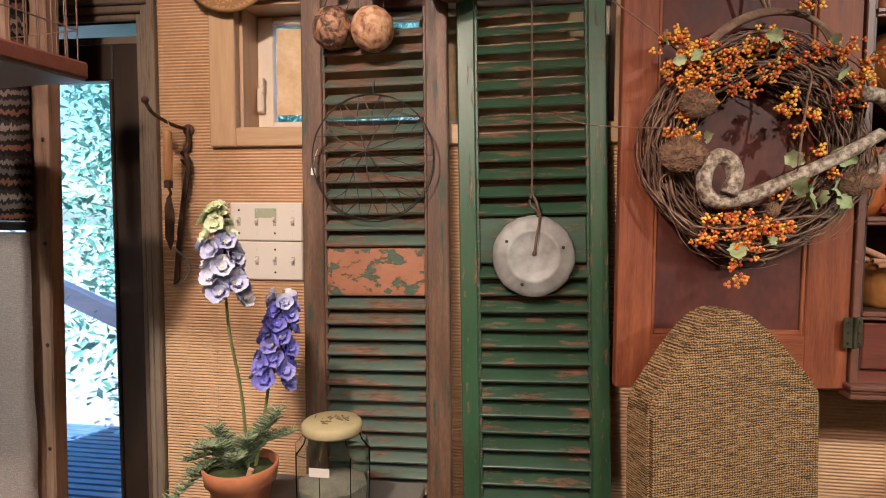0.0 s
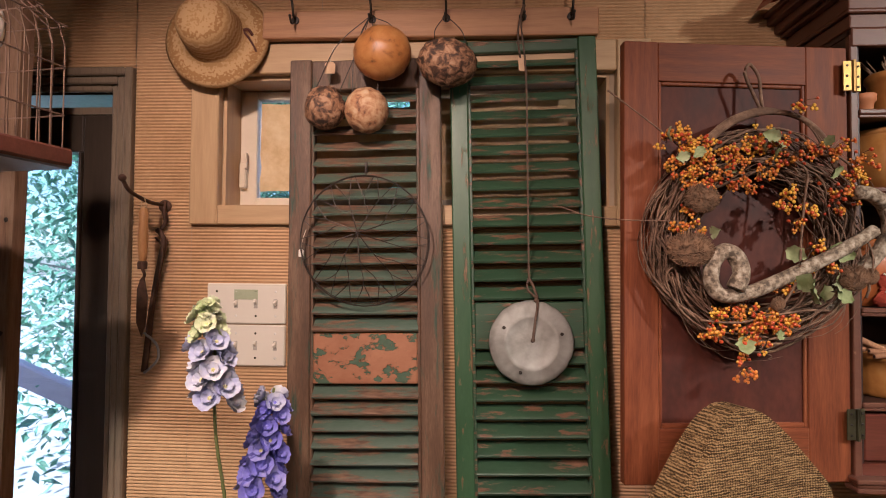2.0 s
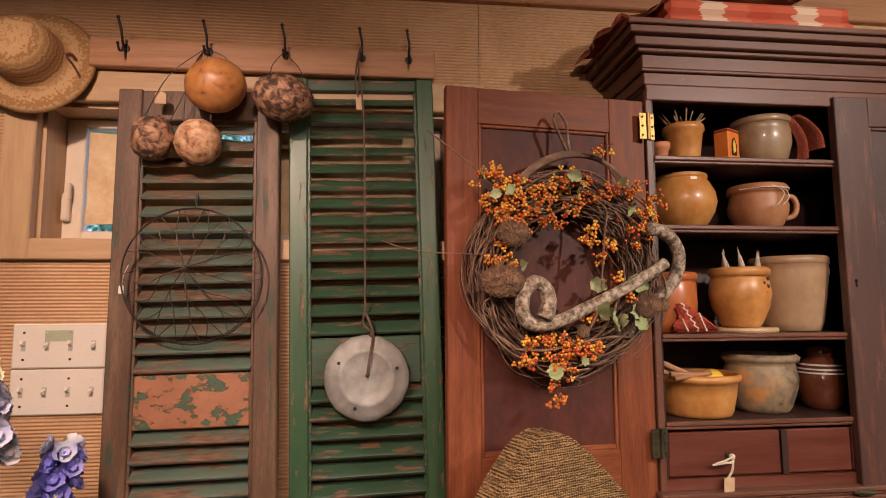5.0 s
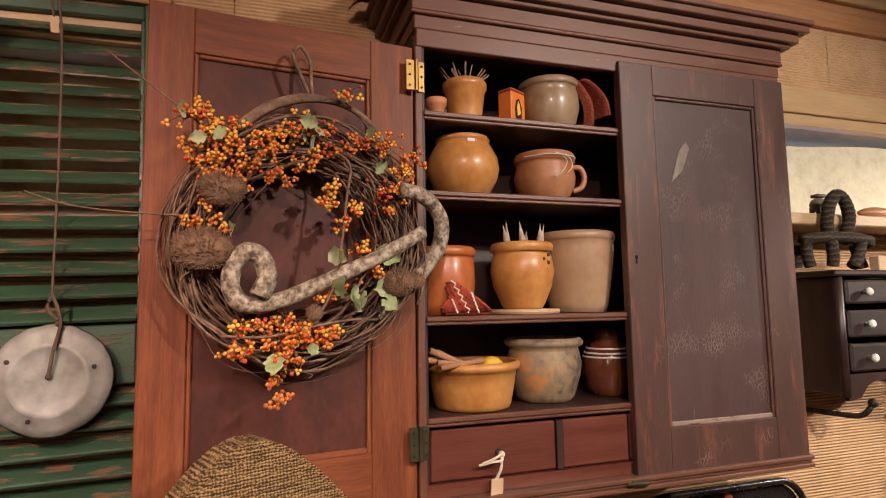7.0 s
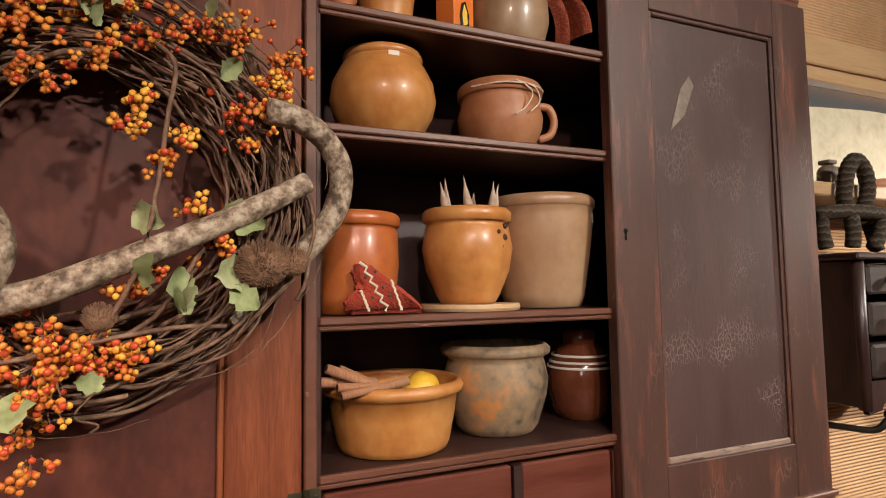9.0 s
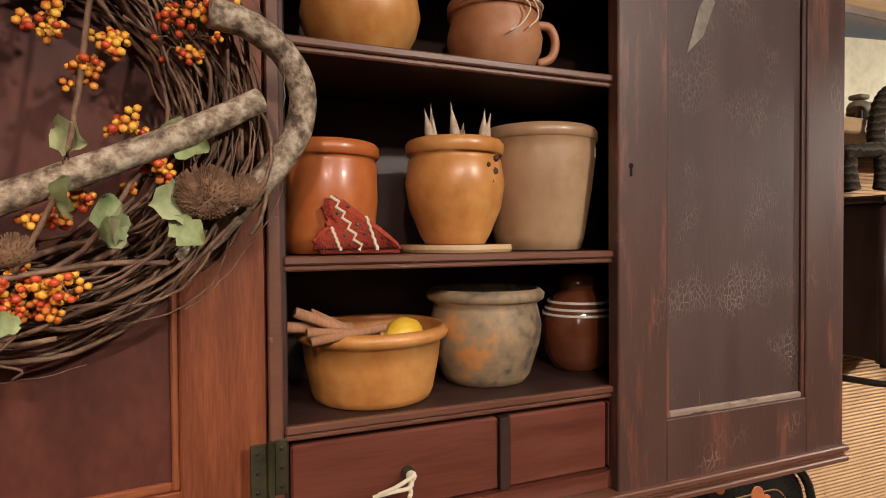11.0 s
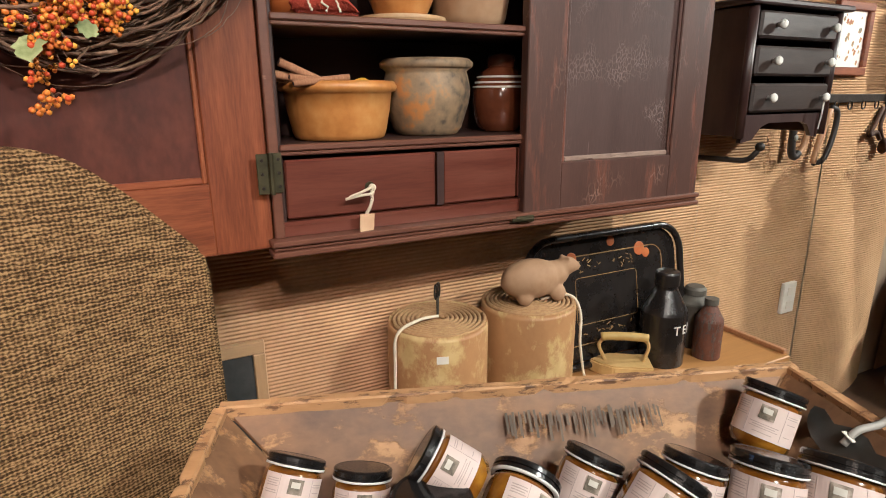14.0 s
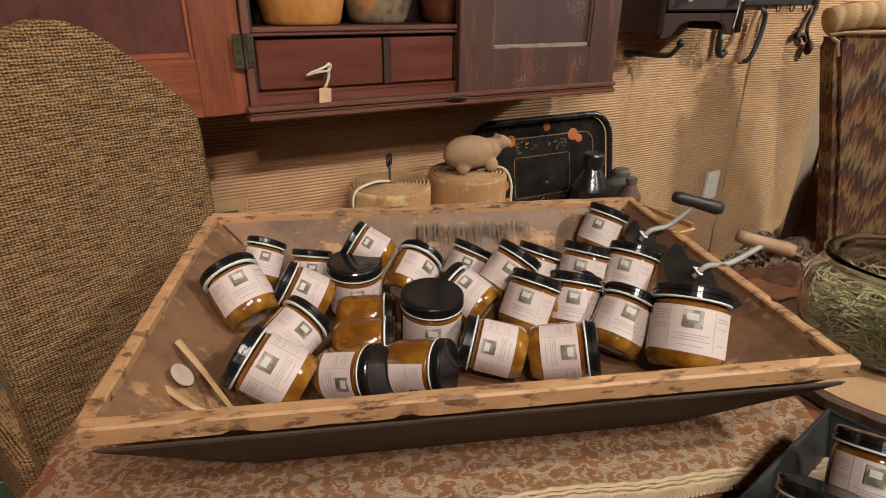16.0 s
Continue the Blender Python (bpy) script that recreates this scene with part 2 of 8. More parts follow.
def tweed(name, dark, mid, light):
    """Thick cloth of close level weft threads crossed by a fainter warp, each thread of uneven colour."""
    m = mat(name, [mid, light], 0.95, 30.0, bump=0.0, spec=0.1)
    nt = m.node_tree
    b = nt.nodes["Principled BSDF"]
    co = nt.nodes.new("ShaderNodeTexCoord")

    def wave(direction, scale, distort, dscale):
        w = nt.nodes.new("ShaderNodeTexWave")
        w.bands_direction = direction
        w.inputs["Scale"].default_value, w.inputs["Distortion"].default_value = scale, distort
        w.inputs["Detail"].default_value, w.inputs["Detail Scale"].default_value = 2.0, dscale
        nt.links.new(co.outputs["Object"], w.inputs["Vector"])
        return w.outputs["Fac"]

    def mixed(f, x, y):
        n = nt.nodes.new("ShaderNodeMix")
        n.inputs["Factor"].default_value = f
        nt.links.new(x, n.inputs[2])
        nt.links.new(y, n.inputs[3])
        return n.outputs[0]
    mp = nt.nodes.new("ShaderNodeMapping")
    mp.inputs["Scale"].default_value = (1, 1, 9)
    nt.links.new(co.outputs["Object"], mp.inputs["Vector"])
    n = nt.nodes.new("ShaderNodeTexNoise")
    n.inputs["Scale"].default_value, n.inputs["Detail"].default_value = 34.0, 4.0
    nt.links.new(mp.outputs["Vector"], n.inputs["Vector"])
    h = mixed(0.36, wave("Z", 70.0, 4.5, 2.6), wave("X", 56.0, 4.5, 2.6))
    h = mixed(0.60, h, n.outputs["Fac"])
    ramp = nt.nodes.new("ShaderNodeValToRGB")
    els = ramp.color_ramp.elements
    els.new(0.5)
    for i, (p, c) in enumerate(((0.34, dark), (0.50, mid), (0.68, light))):
        els[i].position, els[i].color = p, (*c, 1)
    nt.links.new(h, ramp.inputs["Fac"])
    nt.links.new(ramp.outputs["Color"], b.inputs["Base Color"])
    bp = nt.nodes.new("ShaderNodeBump")
    bp.inputs["Strength"].default_value, bp.inputs["Distance"].default_value = 0.7, 0.003
    nt.links.new(h, bp.inputs["Height"])
    nt.links.new(bp.outputs["Normal"], b.inputs["Normal"])
    return m


def banded(name, cols, axis="Z", per_m=14.0, zig=0.0, zig_axis="X", zig_len=0.11, ragged=0.15, rough=0.9, smooth=False):
    """Bands of colour along one axis, thrown into zigzags along another, with ragged edges."""
    m = mat(name, [cols[0], cols[1]], rough, 20.0, (1, 1, 1), 0.3, 200.0, spec=0.1)
    nt = m.node_tree
    b = nt.nodes["Principled BSDF"]
    co = nt.nodes.new("ShaderNodeTexCoord")
    sp = nt.nodes.new("ShaderNodeSeparateXYZ")
    nt.links.new(co.outputs["Object"], sp.inputs["Vector"])

    def op(kind, a, c, d=None):
        n = nt.nodes.new("ShaderNodeMath")
        n.operation = kind
        for i, v in enumerate((a, c, d)):
            if v is None:
                continue
            if isinstance(v, (int, float)):
                n.inputs[i].default_value = v
            else:
                nt.links.new(v, n.inputs[i])
        return n.outputs[0]
    u = sp.outputs[axis]
    if zig:
        u = op("MULTIPLY_ADD", op("PINGPONG", sp.outputs[zig_axis], zig_len / 2), zig, u)
    mp = nt.nodes.new("ShaderNodeMapping")
    mp.inputs["Scale"].default_value = (9, 9, 1) if axis == "Z" else (1, 1, 9)
    nt.links.new(co.outputs["Object"], mp.inputs["Vector"])
    n = nt.nodes.new("ShaderNodeTexNoise")
    n.inputs["Scale"].default_value, n.inputs["Detail"].default_value = 14.0, 5.0
    nt.links.new(mp.outputs["Vector"], n.inputs["Vector"])
    u = op("MULTIPLY_ADD", n.outputs["Fac"], ragged, op("MULTIPLY", u, per_m / len(cols)))
    u = op("FRACT", u, None)
    ramp = nt.nodes.new("ShaderNodeValToRGB")
    ramp.color_ramp.interpolation = "LINEAR" if smooth else "CONSTANT"
    els = ramp.color_ramp.elements
    while len(els) < len(cols):
        els.new(0.5)
    for i, c in enumerate(cols):
        els[i].position = i / len(cols)
        els[i].color = (*c, 1)
    nt.links.new(u, ramp.inputs["Fac"])
    nt.links.new(ramp.outputs["Color"], b.inputs["Base Color"])
    return m


CARD = mat("corrugated_card", [(0.38, 0.235, 0.115), (0.50, 0.32, 0.165), (0.58, 0.385, 0.215)], 0.85, 5.0, (1, 1, 1), 0.12, 90.0, spread=0.6, spec=0.15)
PINE = mat("pale_pine", [(0.42, 0.27, 0.13), (0.54, 0.37, 0.19)], 0.5, 9.0, (0.6, 8, 8), 0.08, 40.0, coat=0.1)
PINE_V = mat("pale_pine_upright", [(0.42, 0.27, 0.13), (0.54, 0.37, 0.19)], 0.5, 9.0, (8, 8, 0.6), 0.08, 40.0, coat=0.1)
SASH = mat("cream_sash_paint", [(0.62, 0.52, 0.38), (0.70, 0.60, 0.46)], 0.5, 8.0)
BOARD = mat("reddish_board", [(0.30, 0.14, 0.06), (0.42, 0.21, 0.09), (0.50, 0.27, 0.12)], 0.5, 8.0, (0.5, 9, 9), 0.1, 50.0)
DOORPAINT = mat("dark_door_varnish", [(0.030, 0.022, 0.016), (0.055, 0.040, 0.028)], 0.38, 7.0, (8, 8, 0.5), 0.08, 60.0)
CASING = mat("weathered_casing", [(0.10, 0.075, 0.05), (0.20, 0.15, 0.10), (0.14, 0.11, 0.075)], 0.5, 10.0, (8, 8, 0.7), 0.15, 60.0)
POSTWOOD = mat("rough_barn_wood", [(0.10, 0.055, 0.03), (0.20, 0.12, 0.07), (0.26, 0.17, 0.11)], 0.75, 9.0, (9, 9, 0.6), 0.4, 60.0)
FLOORWOOD = mat("floor_boards", [(0.10, 0.06, 0.035), (0.17, 0.105, 0.06)], 0.5, 6.0, (0.7, 9, 9), 0.15, 40.0, rand=0.2)
PLASTER = mat("plain_plaster", [(0.38, 0.29, 0.19), (0.45, 0.35, 0.24)], 0.9, 4.0)
CEIL = mat("ceiling_boards", [(0.32, 0.20, 0.11), (0.42, 0.27, 0.15)], 0.7, 6.0, (0.6, 8, 8))
GREEN = worn("green_flaked_paint", [(0.026, 0.060, 0.030), (0.050, 0.092, 0.050)], [(0.11, 0.055, 0.030), (0.24, 0.13, 0.075)], 0.45, 11.0, (0.8, 3, 6), 0.42, 0.04)
GREEN_V = worn("green_stile_paint", [(0.030, 0.078, 0.032), (0.056, 0.112, 0.050)], [(0.12, 0.07, 0.035), (0.26, 0.16, 0.08)], 0.41, 12.0, (5, 5, 0.9), 0.4, 0.04)
GREEN_OLD = worn("green_worn_slats", [(0.070, 0.110, 0.080), (0.140, 0.185, 0.140)], [(0.085, 0.048, 0.030), (0.28, 0.165, 0.100)], 0.52, 10.0, (0.7, 3, 7), 0.5, 0.08)
BROWN_V = worn("brown_worn_stile", [(0.060, 0.032, 0.018), (0.125, 0.068, 0.036), (0.22, 0.135, 0.078)], [(0.030, 0.054, 0.034), (0.056, 0.088, 0.056)], 0.46, 8.0, (5, 5, 0.7), 0.55, 0.10)
PEELED = worn("peeled_green_panel", [(0.30, 0.120, 0.055), (0.42, 0.20, 0.10)], [(0.050, 0.095, 0.055), (0.085, 0.135, 0.085)], 0.46, 19.0, (1, 3, 1.5), 0.55, 0.015, 0.8)
MAHOG = mat("red_brown_stile", [(0.092, 0.021, 0.006), (0.17, 0.046, 0.013), (0.26, 0.082, 0.024)], 0.56, 6.0, (8, 8, 0.7), 0.10, 50.0, spec=0.35)
MAHOG_H = mat("red_brown_rail", [(0.092, 0.021, 0.006), (0.17, 0.046, 0.013), (0.26, 0.082, 0.024)], 0.56, 6.0, (0.7, 8, 8), 0.10, 50.0, spec=0.35)
PANELRED = mat("oxblood_panel", [(0.036, 0.009, 0.005), (0.070, 0.017, 0.009), (0.11, 0.031, 0.015)], 0.60, 6.0, (2.2, 3, 1.2), 0.08, 40.0, spec=0.35)
DARKCAB = mat("dark_cabinet_wood", [(0.022, 0.010, 0.008), (0.045, 0.018, 0.013)], 0.5, 6.0, (0.8, 6, 6), 0.1, 60.0)
CABEDGE = worn("rubbed_cabinet_edge", [(0.100, 0.038, 0.021), (0.150, 0.062, 0.034)], [(0.22, 0.105, 0.055), (0.34, 0.19, 0.11)], 0.36, 14.0, (1, 3, 3), 0.45, 0.08, 0.3)
CRACKED = crackle("crackled_brown_paint", [(0.046, 0.024, 0.020), (0.074, 0.040, 0.033)], [(0.080, 0.036, 0.026), (0.12, 0.058, 0.042)], (0.135, 0.085, 0.068), 0.5, 130.0, (1.0, 1.0, 0.6), 0.50)
CRACKED_S = crackle("worn_brown_stile", [(0.050, 0.024, 0.018), (0.085, 0.038, 0.026)], [(0.13, 0.042, 0.022), (0.20, 0.072, 0.038)], (0.19, 0.105, 0.07), 0.48, 90.0, (1.0, 1.0, 0.35), 0.42, 0.46)
# Lower bead: rubbed bare wood, its highlight put into the pale colour too.
LITBEAD = worn("rubbed_lit_bead", [(0.20, 0.135, 0.105), (0.30, 0.22, 0.17)], [(0.07, 0.035, 0.025), (0.12, 0.06, 0.04)], 0.44, 30.0, (1, 3, 3), 0.5, 0.1, 0.3)
DRAWER = mat("drawer_front", [(0.075, 0.020, 0.013), (0.12, 0.035, 0.020), (0.15, 0.05, 0.03)], 0.34, 6.0, (0.6, 7, 7), 0.06, 50.0, coat=0.3)
BRASS = mat("brass", [(0.34, 0.22, 0.065), (0.50, 0.33, 0.11)], 0.5, 20.0, metal=1.0)
OLDBRASS = mat("tarnished_brass", [(0.05, 0.045, 0.025), (0.10, 0.09, 0.045)], 0.45, 30.0, metal=0.7)
IRON = mat("black_iron", [(0.02, 0.016, 0.013), (0.05, 0.038, 0.03)], 0.5, 30.0, metal=0.5, bump=0.3)
RUST = mat("rusty_iron", [(0.05, 0.028, 0.018), (0.12, 0.06, 0.035)], 0.65, 30.0, metal=0.35, bump=0.4)
STEELBLADE = mat("dull_blade", [(0.055, 0.055, 0.05), (0.10, 0.10, 0.092)], 0.42, 14.0, metal=0.7)
PEWTER = mat("zinc_grey", [(0.22, 0.215, 0.19), (0.32, 0.31, 0.28), (0.40, 0.39, 0.36)], 0.60, 16.0, metal=0.2, bump=0.35)
WIRE = mat("thin_dark_wire", [(0.04, 0.03, 0.025), (0.08, 0.06, 0.045)], 0.5, 40.0, metal=0.5)
GALV = mat("dull_cage_wire", [(0.17, 0.11, 0.08), (0.28, 0.19, 0.14)], 0.45, 40.0, metal=0.5)
TWINE = mat("jute_twine", [(0.36, 0.25, 0.13), (0.50, 0.36, 0.20)], 0.9, 120.0)
STRING = mat("white_string", [(0.60, 0.52, 0.38), (0.72, 0.64, 0.50)], 0.9, 90.0)
LEATHER = mat("brown_cord", [(0.07, 0.04, 0.025), (0.13, 0.08, 0.05)], 0.7, 60.0)
TAGCARD = mat("tag_card", [(0.50, 0.33, 0.19), (0.58, 0.40, 0.24)], 0.8, 30.0)
PAPER = mat("white_paper", [(0.72, 0.68, 0.60), (0.80, 0.76, 0.68)], 0.8, 20.0)
PORCELAIN = mat("white_porcelain", [(0.78, 0.75, 0.70), (0.84, 0.81, 0.76)], 0.18, 10.0, bump=0.0, coat=0.6)
PLASTIC = mat("ivory_switch_plastic", [(0.72, 0.66, 0.56), (0.76, 0.70, 0.60)], 0.35, 10.0, bump=0.02)
TERRA = mat("terracotta", [(0.44, 0.16, 0.06), (0.55, 0.22, 0.09), (0.60, 0.30, 0.15)], 0.6, 12.0, bump=0.15)
OCHRE = mat("ochre_glaze", [(0.36, 0.140, 0.026), (0.49, 0.215, 0.045), (0.57, 0.30, 0.085)], 0.38, 14.0, bump=0.12, coat=0.12)
ORANGE = mat("orange_glaze", [(0.33, 0.082, 0.014), (0.43, 0.125, 0.022), (0.51, 0.18, 0.04)], 0.38, 12.0, bump=0.12, coat=0.15)
REDCLAY = mat("red_clay", [(0.28, 0.11, 0.042), (0.37, 0.16, 0.064), (0.45, 0.23, 0.11)], 0.5, 10.0, bump=0.15)
TANCROCK = mat("tan_stoneware", [(0.28, 0.165, 0.085), (0.36, 0.225, 0.12), (0.42, 0.28, 0.165)], 0.4, 7.0, bump=0.08, coat=0.25)
GREYCROCK = mat("grey_stoneware", [(0.18, 0.115, 0.060), (0.28, 0.185, 0.100), (0.36, 0.25, 0.145)], 0.4, 9.0, bump=0.1, coat=0.25)
# Ramp puts the crock's lit orange patch and darker shaded clay into colour.
LITPATCH = mat("lit_patch_clay", [(0.08, 0.062, 0.045), (0.22, 0.155, 0.090), (0.29, 0.20, 0.11), (0.50, 0.22, 0.055)], 0.6, 8.0, bump=0.3, spread=0.30)
BROWNGLAZE = mat("brown_slip_glaze", [(0.10, 0.028, 0.012), (0.19, 0.06, 0.022)], 0.15, 8.0, bump=0.03, coat=0.8)
BLACKPAINT = mat("black_japanned", [(0.008, 0.007, 0.007), (0.022, 0.018, 0.016)], 0.28, 14.0, bump=0.08, coat=0.3)

# ---------------------------------------------------------------- builders
def part(name, bm, material, parent=None, label="", smooth=False, at=None):
    """Links a bmesh as one mesh object under a thing or a part."""
    me = bpy.data.meshes.new(name)
    bm.to_mesh(me)
    bm.free()
    if smooth:
        me.polygons.foreach_set("use_smooth", [True] * len(me.polygons))
    me.materials.append(material)
    ob = new(name, me)
    if at is not None:
        ob.matrix_basis = at
    if parent is not None:
        ob.parent = parent
    if label:
        ob["label"] = label
    return ob


def piece(name, src, parent, at):
    """One more piece on the mesh of src."""
    ob = new(name, src.data)
    ob.matrix_basis = at
    ob.parent = parent
    return ob


def thing(name, label, category, at=None, group="", kind=""):
    ob = new(name)
    ob.empty_display_size = 0.05
    if at is not None:
        ob.matrix_basis = at
    return tagged(ob, label, category, group, kind)


def box(x0, y0, z0, x1, y1, z1, bevel=0.0, bm=None, m=None):
    own = bmesh.new()
    bmesh.ops.create_cube(own, size=1.0)
    for v in own.verts:
        v.co = Vector((x0 + (v.co.x + 0.5) * (x1 - x0), y0 + (v.co.y + 0.5) * (y1 - y0), z0 + (v.co.z + 0.5) * (z1 - z0)))
    if bevel:
        bmesh.ops.bevel(own, geom=own.edges[:], offset=bevel, segments=1, affect="EDGES")
    return merge(bm, own, m)


def merge(bm, own, m=None):
    if m is not None:
        bmesh.ops.transform(own, matrix=m, verts=own.verts)
    if bm is None:
        return own
    me = bpy.data.meshes.new("joined")
    own.to_mesh(me)
    own.free()
    bm.from_mesh(me)
    bpy.data.meshes.remove(me)
    return bm


def lathe(profile, segs=40, bm=None, m=None, wob=0.0, ribs=0, rib=0.0):
    """Turns a profile of (radius, height) about z."""
    verts, faces = [], []
    n = len(profile)
    for i in range(segs):
        a = 2 * math.pi * i / segs
        k = 1 + wob * (math.sin(2 * a + 0.7) + 0.5 * math.sin(3 * a)) + (rib * math.cos(ribs * a) if ribs else 0)
        for r, z in profile:
            verts.append((r * k * math.cos(a), r * k * math.sin(a), z))
    for i in range(segs):
        j = (i + 1) % segs
        for q in range(n - 1):
            faces.append((i * n + q, j * n + q, j * n + q + 1, i * n + q + 1))
    me = bpy.data.meshes.new("turned")
    me.from_pydata(verts, [], faces)
    own = bmesh.new()
    own.from_mesh(me)
    bpy.data.meshes.remove(me)
    bmesh.ops.remove_doubles(own, verts=own.verts, dist=1e-6)
    bmesh.ops.recalc_face_normals(own, faces=own.faces)
    return merge(bm, own, m)


def curve_points(pts, steps):
    """A smooth line through the points."""
    p = [Vector(q) for q in pts]
    if len(p) < 3:
        return [p[0].lerp(p[-1], i / steps) for i in range(steps + 1)]
    p = [2 * p[0] - p[1]] + p + [2 * p[-1] - p[-2]]
    out = []
    for i in range(1, len(p) - 2):
        for s in range(steps):
            t = s / steps
            a, b, c, d = p[i - 1], p[i], p[i + 1], p[i + 2]
            out.append(0.5 * ((2 * b) + (c - a) * t + (2 * a - 5 * b + 4 * c - d) * t * t + (3 * b - a - 3 * c + d) * t ** 3))
    out.append(p[-2])
    return out


def tube(pts, radius, sides=6, bm=None, m=None, taper=1.0, closed=False, steps=0, wave=0.0, waves=0):
    """A round bar along the points, tapering to taper times its radius."""
    p = curve_points(pts, steps) if steps else [Vector(q) for q in pts]
    n = len(p)
    verts, faces = [], []
    up = Vector((0.13, 0.21, 0.97)).normalized()
    for i in range(n):
        d = (p[(i + 1) % n] - p[i - 1]) if closed else (p[min(i + 1, n - 1)] - p[max(i - 1, 0)])
        if d.length < 1e-9:
            d = Vector((0, 0, 1))
        d.normalize()
        u = d.cross(up)
        if u.length < 0.1:
            u = d.cross(Vector((1, 0, 0)))
        u.normalize()
        w = d.cross(u)
        r = radius * (1 + (taper - 1) * i / max(1, n - 1))
        if waves:
            r *= 1 + wave * math.sin(2 * math.pi * waves * i / n)
        for s in range(sides):
            a = 2 * math.pi * s / sides
            verts.append(p[i] + r * (math.cos(a) * u + math.sin(a) * w))
    for i in range(n if closed else n - 1):
        j = (i + 1) % n
        for s in range(sides):
            t = (s + 1) % sides
            faces.append((i * sides + s, i * sides + t, j * sides + t, j * sides + s))
    if not closed:
        faces.append(tuple(range(sides))[::-1])
        faces.append(tuple((n - 1) * sides + s for s in range(sides)))
    me = bpy.data.meshes.new("bar")
    me.from_pydata([tuple(v) for v in verts], [], faces)
    if bm is None:
        bm = bmesh.new()
    if m is not None:
        me.transform(m)
    bm.from_mesh(me)
    bpy.data.meshes.remove(me)
    return bm


def ball(r, at=(0, 0, 0), sub=2, scale=(1, 1, 1), rough=0.0, freq=8.0, bm=None, seed=0.0, m=None):
    own = bmesh.new()
    bmesh.ops.create_icosphere(own, subdivisions=sub, radius=1.0)
    for v in own.verts:
        k = 1 + rough * noise.noise(v.co * freq + Vector((seed, seed * 1.7, 3.1)))
        v.co = Vector((v.co.x * scale[0] * r * k + at[0], v.co.y * scale[1] * r * k + at[1], v.co.z * scale[2] * r * k + at[2]))
    return merge(bm, own, m)


def prism(outline, y0, y1, bm=None, m=None, bevel=0.0):
    """A flat outline of (x, z) given the depth y0 to y1."""
    own = bmesh.new()
    f = own.faces.new([own.verts.new((x, y0, z)) for x, z in outline])
    ext = bmesh.ops.extrude_face_region(own, geom=[f])
    for v in ext["geom"]:
        if isinstance(v, bmesh.types.BMVert):
            v.co.y = y1
    bmesh.ops.recalc_face_normals(own, faces=own.faces)
    if bevel:
        bmesh.ops.bevel(own, geom=[e for e in own.edges], offset=bevel, segments=2, affect="EDGES")
    return merge(bm, own, m)


def sleeve(r, a0, a1, z0, z1, n=14, thick=0.0006):
    """A curved patch that wraps part of a cylinder."""
    bm = bmesh.new()
    rows = []
    for i in range(n + 1):
        a = a0 + (a1 - a0) * i / n
        rows.append([bm.verts.new((q * math.cos(a), q * math.sin(a), z)) for q, z in ((r, z0), (r + thick, z0), (r + thick, z1), (r, z1))])
    for i in range(n):
        for k in range(4):
            bm.faces.new((rows[i][k], rows[i + 1][k], rows[i + 1][(k + 1) % 4], rows[i][(k + 1) % 4]))
    bm.faces.new(rows[0])
    bm.faces.new(rows[-1][::-1])
    bmesh.ops.recalc_face_normals(bm, faces=bm.faces)
    return bm


def lettering(name, text, size, material, parent, at, depth=0.0006):
    cu = bpy.data.curves.new(name, "FONT")
    cu.body, cu.size, cu.extrude, cu.align_x, cu.align_y = text, size, depth, "CENTER", "CENTER"
    cu.materials.append(material)
    ob = new(name, cu)
    ob.matrix_basis = at
    ob.parent = parent
    return ob


# ---------------------------------------------------------------- the room
WY = 1.890


def sheet(x0, x1, z0, z1, y=WY, sag=0.0, tilt=0.0):
    """Corrugated card with level ribs, half round and close set."""
    cols = 2 if x1 - x0 < 0.3 else 8
    verts, faces = [], []
    step, sub = 0.0088, 6
    rows = int((z1 - z0) / step * sub)
    for i in range(rows + 1):
        z = z0 + (z1 - z0) * i / rows
        u = (z / step) % 1.0
        for c in range(cols + 1):
            x = x0 + (x1 - x0) * c / cols
            w = 0.0018 * noise.noise(Vector((x * 2.3, 1.0, z * 1.7))) + 0.0006 * noise.noise(Vector((x * 9, 4.0, z * 5)))
            bulge = sag * math.sin(math.pi * c / cols) * (0.4 + 0.6 * (z1 - z) / (z1 - z0))
            verts.append((x, y - 0.0068 * math.sqrt(max(0.0, math.sin(math.pi * u))) - bulge + w, z + 0.0008 * noise.noise(Vector((x * 4, 7.0, z * 2)))))
    for i in range(rows):
        for c in range(cols):
            a = i * (cols + 1) + c
            faces.append((a, a + 1, a + cols + 2, a + cols + 1))
    me = bpy.data.meshes.new("cardboard_sheet")
    me.from_pydata(verts, [], faces)
    bm = bmesh.new()
    bm.from_mesh(me)
    bpy.data.meshes.remove(me)
    return bm


